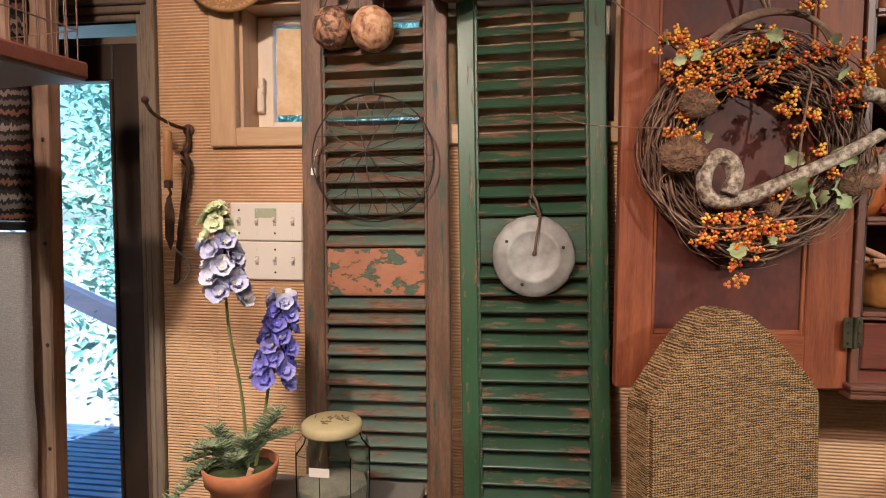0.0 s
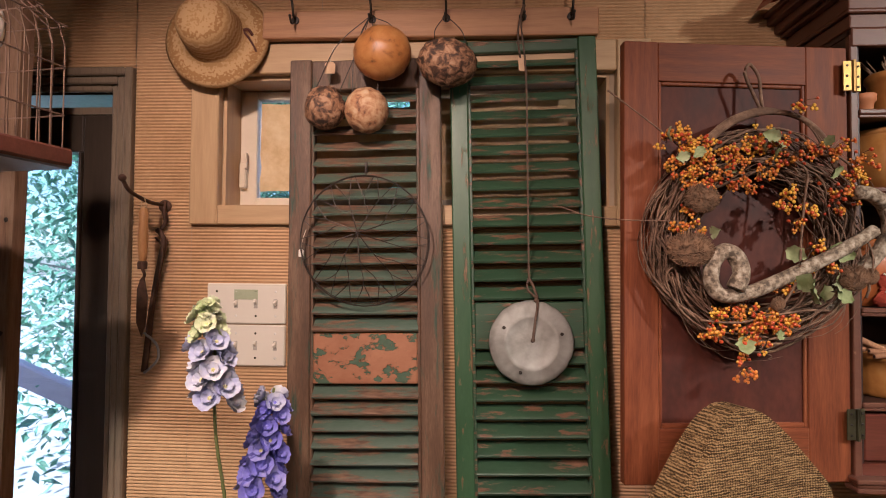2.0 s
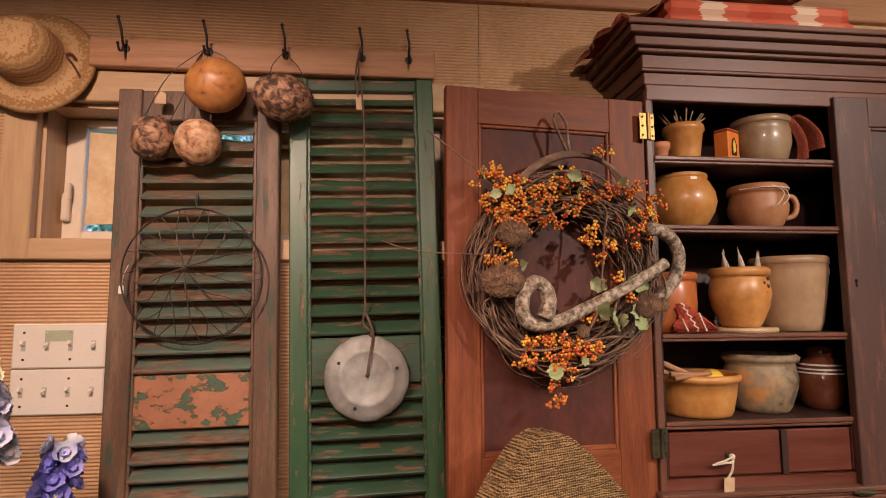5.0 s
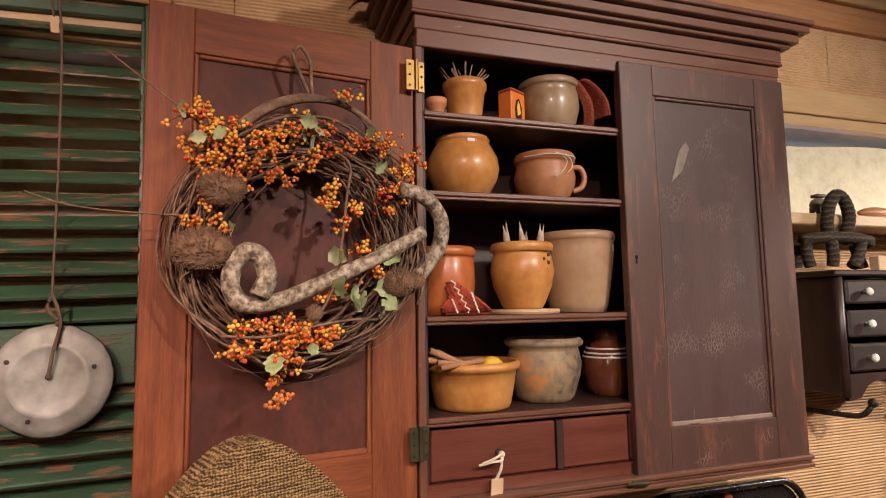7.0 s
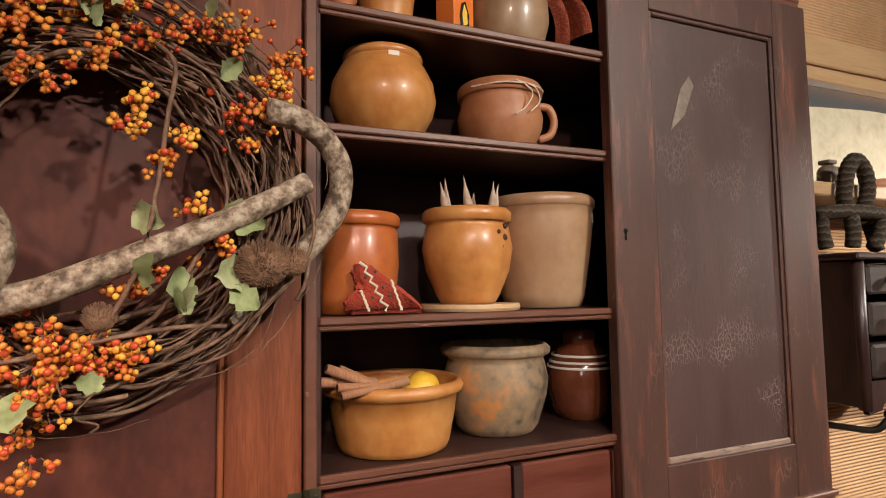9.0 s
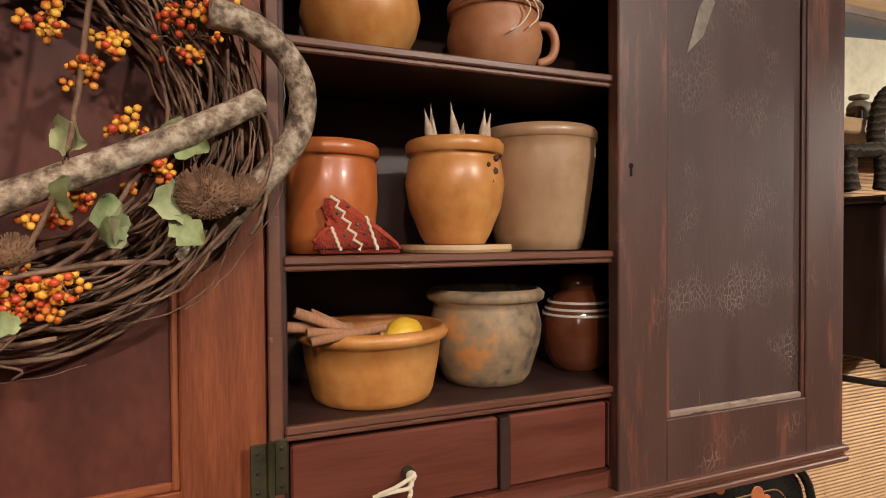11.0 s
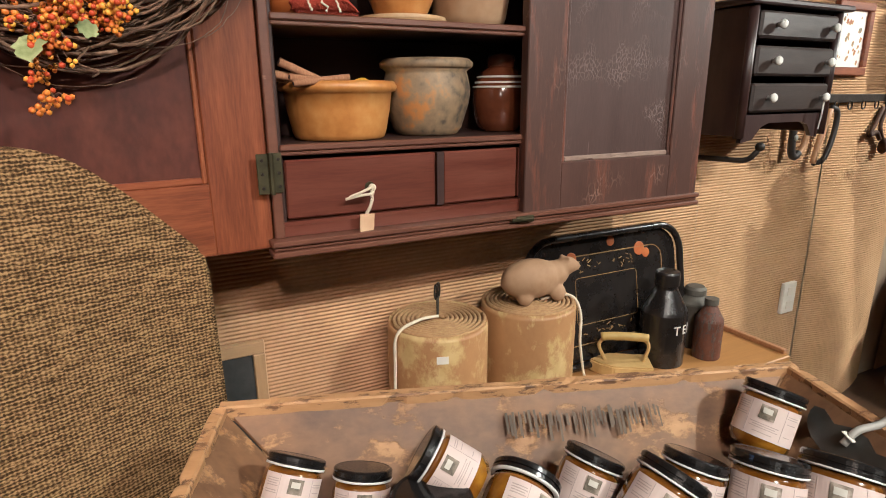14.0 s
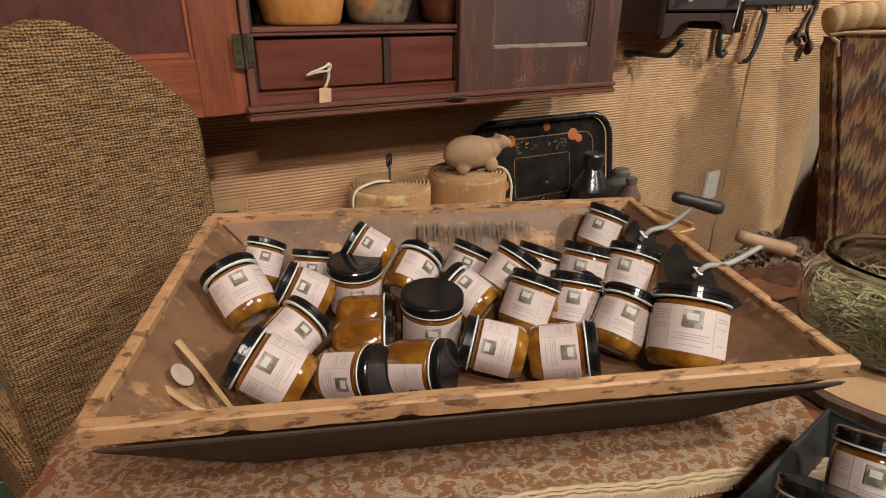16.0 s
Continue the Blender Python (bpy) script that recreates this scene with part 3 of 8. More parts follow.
def wall_north():
    bm = bmesh.new()
    cuts = [(-1.75, -0.831, 0.0, 1.859), (-0.526, 0.50, 1.542, 1.890), (2.02, 3.40, 1.575, 1.868)]
    xs = sorted({-2.6, 4.4, *[c[0] for c in cuts], *[c[1] for c in cuts]})
    for a, b in zip(xs[:-1], xs[1:]):
        hole = next((c for c in cuts if c[0] <= a and b <= c[1]), None)
        if hole is None:
            box(a, 1.896, 0, b, 2.06, 2.45, bm=bm)
        else:
            if hole[2] > 0:
                box(a, 1.896, 0, b, 2.06, hole[2], bm=bm)
            box(a, 1.896, hole[3], b, 2.06, 2.45, bm=bm)
    w = part("wall_north", bm, PLASTER)
    tagged(w, "wall clad with sheets of tan corrugated cardboard", "wall", kind="structure")
    for s in [(-0.766, -0.604, 0, 2.214), (-0.603, 0.587, 0, 1.491), (-0.603, -0.259, 1.972, 2.214), (-0.257, 0.587, 1.972, 2.214),
              (-1.95, -0.769, 1.917, 2.214), (0.589, 1.949, 0, 2.214), (1.951, 2.246, 0, 1.533), (2.248, 2.85, 0, 1.533),
              (1.951, 2.42, 1.992, 2.214), (2.422, 3.50, 1.992, 2.214), (3.50, 4.38, 0, 2.214), (-2.58, -1.952, 0, 2.214)]:
        part("cardboard_sheet", sheet(*s), CARD, w, smooth=True)
    part("cardboard_sheet", sheet(2.852, 3.36, 0, 1.16, WY - 0.004, 0.05), CARD, w, "loose bulging sheet of corrugated cardboard", smooth=True)
    part("cardboard_sheet", sheet(2.852, 3.50, 1.16, 1.533), CARD, w, smooth=True)
    return w


wall_north()


def plain(name, label, cat, bm, material):
    return tagged(part(name, bm, material), label, cat, kind="structure")


plain("wall_east", "plain tan plastered wall", "wall", box(4.4, -2.6, 0, 4.5, 2.06, 2.45), PLASTER)
plain("wall_west", "plain tan plastered wall", "wall", box(-2.7, -2.6, 0, -2.6, 2.06, 2.45), PLASTER)
plain("wall_south", "plain tan plastered wall", "wall", box(-2.7, -2.7, 0, 4.5, -2.6, 2.45), PLASTER)
plain("ceiling", "brown boarded wooden ceiling", "ceiling", box(-2.6, -2.6, 2.345, 4.4, 1.895, 2.44), CEIL)
floor = plain("floor", "dark brown wooden floor", "floor", box(-2.6, -2.6, -0.10, 4.4, 2.06, -0.012), FLOORWOOD)
trim = plain("trim", "pinkish wooden board along the top of the wall", "trim", box(-2.6, 1.862, 2.212, 4.4, 1.894, 2.300, 0.004), BOARD)
plain("trim", "second wooden board under the ceiling", "trim", box(-2.6, 1.845, 2.301, 4.4, 1.894, 2.345, 0.004), PINE)


def door_1():
    d = thing("door_1", "dark stained glazed exterior door in weathered casing", "door", kind="structure")
    out = bmesh.new()
    for k, (a, b, y) in enumerate(((0.0, 0.022, 1.868), (0.024, 0.044, 1.874), (0.046, 0.063, 1.882))):
        box(-0.769 - b, y, 0, -0.769 - a, 1.90, 1.915 - a, 0.004, out)
        box(-1.81, y, 1.915 - b, -0.769 - b, 1.90, 1.915 - a, 0.004, out)
    part("casing", out, CASING, d)
    part("jamb", box(-0.842, 1.90, 0, -0.832, 2.05, 1.859), DOORPAINT, d)
    part("head_jamb", box(-1.75, 1.90, 1.848, -0.842, 2.05, 1.858), DOORPAINT, d)
    part("stile", box(-0.940, 1.925, 0.01, -0.843, 1.968, 1.80, 0.004), DOORPAINT, d)
    part("bead", box(-0.949, 1.918, 0.28, -0.941, 1.968, 1.695, 0.002), DOORPAINT, d)
    part("stile", box(-1.745, 1.925, 0.01, -1.64, 1.968, 1.80, 0.004), DOORPAINT, d)
    part("top_rail", box(-1.64, 1.925, 1.695, -0.941, 1.968, 1.80, 0.004), DOORPAINT, d)
    part("bottom_rail", box(-1.64, 1.925, 0.01, -0.941, 1.968, 0.28, 0.004), DOORPAINT, d)
    part("transom_strip", box(-1.745, 1.93, 1.802, -0.843, 1.95, 1.822), CASING, d)
    pane = part("pane", box(-1.64, 1.945, 0.28, -0.95, 1.949, 1.695), glass("door_glass"), d)
    pane.visible_shadow = False


door_1()
BROWNPAPER = mat("crumpled_brown_paper", [(0.50, 0.34, 0.16), (0.62, 0.46, 0.25), (0.70, 0.56, 0.34)], 0.8, 16.0, (1, 1, 1), 0.6, 70.0)


def crumpled(x0, x1, z0, z1, y, amp=0.006, seed=0.0, nx=24, nz=24):
    bm = bmesh.new()
    grid = []
    for i in range(nx + 1):
        col = []
        for j in range(nz + 1):
            u, v = i / nx, j / nz
            e = 0.02 * noise.noise(Vector((v * 3, seed, 1)))
            f = 0.02 * noise.noise(Vector((u * 3, seed, 5)))
            x = x0 + (x1 - x0) * u + e * (1 - 2 * u)
            z = z0 + (z1 - z0) * v + f * (1 - 2 * v)
            y2 = y + amp * noise.noise(Vector((u * 5, v * 5, seed))) + amp * 0.5 * noise.noise(Vector((u * 13, v * 13, seed)))
            col.append(bm.verts.new((x, y2, z)))
        grid.append(col)
    for i in range(nx):
        for j in range(nz):
            bm.faces.new((grid[i][j], grid[i + 1][j], grid[i + 1][j + 1], grid[i][j + 1]))
    return bm


def window_1():
    w = thing("window_1", "low pine window partly covered with brown paper", "window", kind="structure")
    part("casing_left", box(-0.603, 1.865, 1.491, -0.527, 1.896, 1.972, 0.003), PINE_V, w)
    part("casing_right", box(0.512, 1.865, 1.491, 0.598, 1.896, 1.972, 0.003), PINE_V, w)
    part("casing_bottom", box(-0.527, 1.865, 1.491, 0.512, 1.896, 1.543, 0.003), PINE, w)
    part("casing_top", box(-0.527, 1.868, 1.892, 0.512, 1.896, 1.972, 0.003), PINE, w)
    part("jamb_left", box(-0.527, 1.897, 1.543, -0.518, 2.05, 1.89), PINE_V, w)
    part("jamb_right", box(0.492, 1.897, 1.543, 0.50, 2.05, 1.89), PINE_V, w)
    part("window_sill", box(-0.518, 1.897, 1.535, 0.492, 2.05, 1.545), PINE, w)
    part("head_jamb", box(-0.518, 1.897, 1.882, 0.492, 2.05, 1.89), PINE, w)
    fr = bmesh.new()
    box(-0.517, 1.985, 1.546, -0.468, 2.02, 1.88, 0.003, fr)
    box(0.44, 1.985, 1.546, 0.491, 2.02, 1.88, 0.003, fr)
    box(-0.468, 1.985, 1.546, 0.44, 2.02, 1.576, 0.003, fr)
    box(-0.468, 1.985, 1.856, 0.44, 2.02, 1.88, 0.003, fr)
    part("window_frame", fr, SASH, w)
    la = box(-0.512, 1.965, 1.60, -0.492, 1.985, 1.675, 0.004)
    box(-0.496, 1.958, 1.655, -0.488, 1.972, 1.70, 0.002, la)
    part("latch", la, SASH, w)
    p = part("pane", box(-0.468, 2.0, 1.576, 0.44, 2.004, 1.856), glass("window_glass"), w)
    p.visible_shadow = False
    part("brown_paper", crumpled(-0.455, 0.01, 1.592, 1.842, 1.978, 0.008, 2.0), BROWNPAPER, w, "crumpled brown paper taped over the glass", smooth=True)
    part("brown_paper", crumpled(-0.03, 0.455, 1.572, 1.852, 1.976, 0.008, 9.0), BROWNPAPER, w, smooth=True)


window_1()


def window_2():
    w = thing("window_2", "long low window with a drawn blind and deep sill", "window", kind="structure")
    part("casing_top", box(1.95, 1.862, 1.868, 3.50, 1.896, 1.992, 0.003), PINE, w)
    part("head_moulding", box(1.95, 1.850, 1.905, 3.50, 1.861, 1.925, 0.003), PINE, w)
    part("casing_left", box(1.95, 1.865, 1.567, 2.02, 1.896, 1.867, 0.003), PINE_V, w)
    part("casing_right", box(3.40, 1.865, 1.567, 3.50, 1.896, 1.867, 0.003), PINE_V, w)
    part("window_sill", box(1.93, 1.735, 1.534, 3.52, 2.05, 1.567, 0.004), PINE, w)
    p = part("pane", box(2.02, 2.0, 1.567, 3.40, 2.004, 1.868), glass("window_glass"), w)
    p.visible_shadow = False
    part("blind", crumpled(2.025, 3.395, 1.569, 1.836, 1.935, 0.004, 4.0, 40, 10),
         mat("mottled_shade_cloth", [(0.52, 0.46, 0.30), (0.66, 0.60, 0.43), (0.74, 0.69, 0.53)], 0.8, 18.0, bump=0.2), w, "mottled cream window shade", smooth=True)


window_2()

# ---------------------------------------------------------------- outdoors
GROUND = mat("pale_gravel", [(0.44, 0.42, 0.38), (0.56, 0.54, 0.50)], 0.9, 8.0)
plain("ground", "pale gravel ground outside the door", "ground", box(-60, 2.3, -0.6, 60, 90, -0.42), GROUND)
DECK = mat("blue_grey_deck", [(0.10, 0.16, 0.24), (0.18, 0.26, 0.36)], 0.6, 20.0)
deck = thing("deck", "blue-grey slatted metal deck outside the door", "deck", kind="structure")
for i in range(26):
    part("slat", box(-3.2, 2.10 + 0.055 * i, -0.05, 0.2, 2.10 + 0.055 * i + 0.035, -0.015), DECK, deck)
rail = thing("stair_rail", "pale wooden handrail sloping down outside", "handrail")
RAILWOOD = mat("sunlit_rail_wood", [(0.56, 0.47, 0.48), (0.66, 0.57, 0.58)], 0.7, 9.0, (1, 6, 6))
part("handrail", box(-1.3, -0.03, -0.055, 1.3, 0.03, 0.055, 0.008, m=pose(-1.85, 3.2, 0.70, 0, 22, 0)), RAILWOOD, rail)
part("post", box(-3.02, 3.17, -0.45, -2.94, 3.23, 1.15, 0.006), RAILWOOD, rail)
BARK = mat("pale_bark", [(0.12, 0.13, 0.11), (0.24, 0.25, 0.22)], 0.9, 12.0, (4, 4, 1), 0.4)
LEAF = mat("spring_leaves", [(0.11, 0.24, 0.14), (0.18, 0.34, 0.21), (0.27, 0.45, 0.29)], 0.4, 3.0, rand=0.3)


def tree(x, y, h, seed):
    rng = random.Random(seed)
    t = thing("tree", "slim young tree with sparse green leaves", "tree", pose(x, y, -0.42), "trees outside the door")
    bm = tube([(0, 0, 0), (0.08 * rng.uniform(-1, 1), 0, h * 0.4), (0.22 * rng.uniform(-1, 1), 0.1, h)], 0.07, 7, steps=6, taper=0.3)
    for _ in range(9):
        z = rng.uniform(0.25, 0.95) * h
        a = rng.uniform(0, 6.28)
        l = rng.uniform(0.5, 1.1)
        tube([(0, 0, z), (l * 0.5 * math.cos(a), l * 0.5 * math.sin(a), z + 0.25), (l * math.cos(a), l * math.sin(a), z + 0.35)], 0.02, 5, bm, taper=0.3, steps=3)
    part("trunk", bm, BARK, t)
    verts, faces = [], []
    for _ in range(8000):
        z = rng.uniform(0.12, 1.1) * h
        r = abs(rng.gauss(0, 0.75))
        a = rng.uniform(0, 6.28)
        c = Vector((r * math.cos(a), r * math.sin(a), z))
        q = Euler((rng.uniform(-1, 1), rng.uniform(-1, 1), rng.uniform(0, 6.28))).to_matrix()
        s = rng.uniform(0.025, 0.062)
        k = len(verts)
        for p in ((-s, 0, 0), (0, -0.45 * s, 0.1 * s), (s, 0, -0.1 * s), (0, 0.45 * s, 0.1 * s)):
            verts.append(tuple(c + q @ Vector(p)))
        faces.append((k, k + 1, k + 2, k + 3))
    me = bpy.data.meshes.new("crown")
    me.from_pydata(verts, [], faces)
    bm = bmesh.new()
    bm.from_mesh(me)
    part("crown", bm, LEAF, t)


for k, (x, y, h) in enumerate(((-2.0, 4.6, 3.4), (-2.9, 5.4, 4.0), (-1.2, 5.6, 3.8), (-3.8, 6.6, 4.4), (-2.3, 7.4, 4.6), (-5.0, 8.2, 4.8), (-1.0, 8.8, 5.0), (-3.4, 9.8, 5.2))):
    tree(x, y, h, 40 + k)
lantern = thing("garden_lantern", "small pale house-shaped garden lantern on a post", "lantern", pose(-2.05, 4.0, -0.42))
part("post", tube([(0, 0, 0), (0, 0, 1.55)], 0.045, 8), RAILWOOD, lantern)
part("body", lathe([(0.0, 1.55), (0.10, 1.55), (0.12, 1.82), (0.0, 1.83)], 6), RAILWOOD, lantern)
part("roof", lathe([(0.17, 1.81), (0.05, 2.02), (0.0, 2.04)], 6), DECK, lantern)

# ---------------------------------------------------------------- shutters
def shutter(label, x, w, h, tilt, lean, stile_mat, rail_mat, slat_mat, mid, mid_mat, pitch, stile_w, top_h, y0, style, gap=38):
    """A tall louvred shutter that stands on the floor and leans on the wall; mid: lower and upper edge of its solid panel."""
    s = thing("shutter", label, "shutter", pose(x, y0, 0, lean, tilt, 0), "old shutters leaning on the wall")
    th = 0.034
    for a, b in ((-w / 2, -w / 2 + stile_w), (w / 2 - stile_w, w / 2)):
        part("stile", box(a, 0, 0, b, th, h, 0.003), stile_mat, s)
        inner = b if a < 0 else a
        sg = 1 if a < 0 else -1
        part("bead", box(min(inner, inner + sg * 0.007), 0.006, 0.12, max(inner, inner + sg * 0.007), th - 0.006, h - top_h, 0.001), rail_mat, s)
    li = w / 2 - stile_w
    part("top_rail", box(-li, 0.001, h - top_h, li, th - 0.001, h - 0.004, 0.003), rail_mat, s)
    part("bottom_rail", box(-li, 0.001, 0.004, li, th - 0.001, 0.12, 0.003), rail_mat, s)
    part("middle_panel", box(-li + 0.007, 0.005, mid[0], li - 0.007, th - 0.008, mid[1], 0.003), mid_mat, s, "flaking painted panel")
    rng = random.Random(style)
    proto = None
    for lo, hi in ((0.125, mid[0]), (mid[1], h - top_h)):
        n = int((hi - lo) / pitch)
        for i in range(n):
            z = lo + (i + 0.5) * (hi - lo) / n
            at = pose(rng.uniform(-0.001, 0.001), th / 2 - 0.001, z, gap + rng.uniform(-2.5, 2.5), rng.uniform(-0.25, 0.25), 0)
            if proto is None:
                bm = prism([(-0.0230, -0.0030), (-0.0195, -0.0042), (0.0195, -0.0042), (0.0230, -0.0030), (0.0230, 0.0030), (0.0195, 0.0042), (-0.0195, 0.0042), (-0.0230, 0.0030)], -li + 0.006, li - 0.006)
                bmesh.ops.transform(bm, matrix=Matrix.Rotation(radians(-90), 4, "Z"), verts=bm.verts)
                proto = part("slat", bm, slat_mat, s, at=at)
            else:
                piece("slat", proto, s, at)
    return s


shutter("worn wooden louvred shutter with flaked green and brown paint", -0.095, 0.392, 1.926, -1.2, -2.55, BROWN_V, BROWN_V, GREEN_OLD,
        (1.093, 1.218), PEELED, 0.0402, 0.057, 0.082, 1.764, 5, 35.5)
shutter("dark green wooden louvred shutter with chipped paint", 0.321, 0.372, 1.974, -1.5, -2.55, GREEN_V, GREEN, GREEN,
        (1.186, 1.301), GREEN, 0.0425, 0.045, 0.036, 1.764, 11)

# ---------------------------------------------------------------- wall cabinet
CX0, CX1, CF, CB = 0.950, 1.922, 1.652, 1.884
cab = thing("wall_cabinet", "old dark red-brown wall cabinet with one open door", "cabinet", pose(0, 0, 0))
part("side_panel", box(CX0, CF + 0.004, 0.955, CX0 + 0.020, CB, 1.888, 0.002), DARKCAB, cab)
part("side_panel", box(CX1 - 0.020, CF + 0.004, 0.955, CX1, CB, 1.888, 0.002), DARKCAB, cab)
part("back_panel", box(CX0 + 0.020, CB - 0.012, 0.955, CX1 - 0.020, CB, 1.888), DARKCAB, cab)
part("top_panel", box(CX0, CF + 0.004, 1.889, CX1, CB, 1.905), DARKCAB, cab)
part("bottom_panel", box(CX0, CF + 0.004, 0.940, CX1, CB, 0.954), DARKCAB, cab)
part("face_stile", box(CX0 - 0.002, CF, 0.955, CX0 + 0.014, CF + 0.016, 1.888, 0.002), CABEDGE, cab)
part("face_rail", box(CX0, CF - 0.004, 1.862, CX1, CF + 0.014, 1.900, 0.002), CABEDGE, cab)
for z in (1.719, 1.553, 1.298, 1.100):
    bm = box(CX0 + 0.021, CF + 0.008, z - 0.008, CX1 - 0.021, CB - 0.013, z + 0.008)
    part("shelf", bm, DARKCAB, cab)
    bm = box(CX0 + 0.016, CF - 0.002, z - 0.002, CX1 - 0.021, CF + 0.007, z + 0.0085, 0.002)
    box(CX0 + 0.016, CF + 0.001, z - 0.0095, CX1 - 0.021, CF + 0.007, z - 0.0025, 0.002, bm)
    part("shelf_edge", bm, CABEDGE, cab, "rubbed moulded shelf edge")
for a, b in ((0.972, 1.246), (1.262, 1.425), (1.430, 1.898)):
    d = part("drawer", box(a, CF + 0.006, 0.985, b, CB - 0.02, 1.083, 0.003), DRAWER, cab)
    if a < 1:
        part("pull_hole", tube([(1.116, CF + 0.0055, 1.030), (1.116, CF + 0.002, 1.030)], 0.009, 10), OLDBRASS, d)
        bm = tube([(1.116, CF + 0.002, 1.030), (1.114, CF - 0.018, 1.034), (1.092, CF - 0.022, 1.026), (1.072, CF - 0.016, 1.018)], 0.0026, 6, steps=5)
        tube([(1.116, CF, 1.030), (1.110, CF - 0.02, 1.022), (1.090, CF - 0.02, 1.020), (1.066, CF - 0.012, 1.014)], 0.0026, 6, bm, steps=5)
        tube([(1.114, CF - 0.012, 1.032), (1.110, CF - 0.016, 1.005), (1.102, CF - 0.010, 0.985)], 0.0022, 6, bm, steps=5)
        tube([(1.118, CF - 0.010, 1.030), (1.112, CF - 0.014, 1.004), (1.104, CF - 0.010, 0.984)], 0.0022, 6, bm, steps=5)
        ball(0.007, (1.116, CF - 0.008, 1.030), 2, bm=bm)
        part("pull_cord", bm, STRING, d, "knotted white cord pull")
part("drawer_divider", box(1.247, CF + 0.002, 0.985, 1.261, CF + 0.05, 1.083), DARKCAB, cab)
bm = box(CX0 + 0.014, CF + 0.003, 0.957, CX1, CF + 0.02, 0.975)
box(CX0 + 0.014, CF + 0.0015, 0.9755, CX1, CF + 0.02, 0.982, bm=bm)
part("lower_rail", bm, DRAWER, cab)
bm = box(CX0 - 0.012, CF - 0.024, 0.946, CX1 + 0.004, CF + 0.02, 0.956, 0.002)
box(CX0 - 0.008, CF - 0.018, 0.938, CX1 + 0.002, CF + 0.02, 0.9455, 0.002, bm)
box(CX0 - 0.012, CF - 0.024, 0.928, CX1 + 0.004, CF + 0.02, 0.9375, 0.002, bm)
part("base_moulding", bm, CABEDGE, cab, "rubbed grey-brown base moulding")
for z0, z1, o in ((1.900, 1.930, 0.004), (1.9305, 1.938, 0.012), (1.9385, 1.972, 0.010), (1.9725, 1.982, 0.026), (1.9825, 2.004, 0.040), (2.0045, 2.022, 0.058), (2.0225, 2.036, 0.066)):
    part("cornice_moulding", box(CX0 - o, CF - o, z0, CX1 + o, CB, z1, 0.002), CABEDGE, cab, "stepped crown moulding")
bm = box(1.405, CF - 0.030, 0.9385, 1.447, CF - 0.0245, 0.952, 0.002)
tube([(1.396, CF - 0.027, 0.945), (1.412, CF - 0.034, 0.947), (1.440, CF - 0.034, 0.945)], 0.004, 6, bm)
part("catch", bm, OLDBRASS, cab, "small tarnished door catch")
part("price_tag", box(-0.014, -0.0008, -0.034, 0.014, 0.0008, 0, 0.0, m=pose(1.103, CF - 0.014, 0.986, 0, 4, 10)), TAGCARD, cab)


def panel_door(name, w, h, stile_l, stile_r, top, bottom, mats, parent, at, label):
    """A framed door, its hinge edge at x = w, its lower edge at z = 0, its face at y = 0."""
    d = part(name, box(stile_l - 0.006, 0.009, bottom - 0.006, w - stile_r + 0.006, 0.018, h - top + 0.006), mats[2], parent, label, at=at)
    part("stile", box(0, 0, 0, stile_l, 0.024, h, 0.002), mats[0], d)
    part("stile", box(w - stile_r, 0, 0, w, 0.024, h, 0.002), mats[0], d)
    part("rail", box(stile_l, 0.0005, h - top, w - stile_r, 0.0235, h - 0.0005, 0.0015), mats[1], d)
    part("rail", box(stile_l, 0.0005, 0.0005, w - stile_r, 0.0235, bottom, 0.0015), mats[1], d)
    for k, (x0, z0, x1, z1) in enumerate(((stile_l, bottom, stile_l + 0.008, h - top), (w - stile_r - 0.008, bottom, w - stile_r, h - top),
                                          (stile_l + 0.008, bottom, w - stile_r - 0.008, bottom + 0.011), (stile_l + 0.008, h - top - 0.008, w - stile_r - 0.008, h - top))):
        part("panel_bead", box(x0, 0.003, z0, x1, 0.0095, z1, 0.002), mats[4] if k == 2 else mats[3], d)
    return d


ld = panel_door("door", 0.488, 0.922, 0.074, 0.092, 0.083, 0.114, (MAHOG, MAHOG_H, PANELRED, MAHOG, MAHOG_H), cab,
                pose(0.462, 1.604, 0.940, 0, 0, 6.6), "door swung wide open, red-brown frame and oxblood panel")
part("ring_pull", tube([(0.20 + 0.009 * math.cos(a * 0.5236), -0.003, 0.05 + 0.009 * math.sin(a * 0.5236)) for a in range(12)], 0.0018, 6, closed=True), IRON, ld)
rd = panel_door("door", 0.488, 0.938, 0.090, 0.094, 0.074, 0.104, (CRACKED_S, CRACKED_S, CRACKED, CRACKED_S, LITBEAD), cab,
                pose(1.431, 1.638, 0.946, 0, 0, -0.3), "closed door in crackled dark brown paint")
bm = tube([(0.022, -0.001, 0.483), (0.022, 0.003, 0.483)], 0.004, 10)
box(0.0200, -0.001, 0.468, 0.0240, 0.002, 0.482, bm=bm)
part("keyhole", bm, BLACKPAINT, rd)
part("label_scrap", prism([(0.135, 0.66), (0.160, 0.735), (0.182, 0.762), (0.192, 0.745), (0.168, 0.69)], 0.0075, 0.0088),
     mat("torn_paper_scrap", [(0.16, 0.13, 0.10), (0.26, 0.22, 0.18)], 0.8, 60.0), rd, "torn scrap of old paper label")
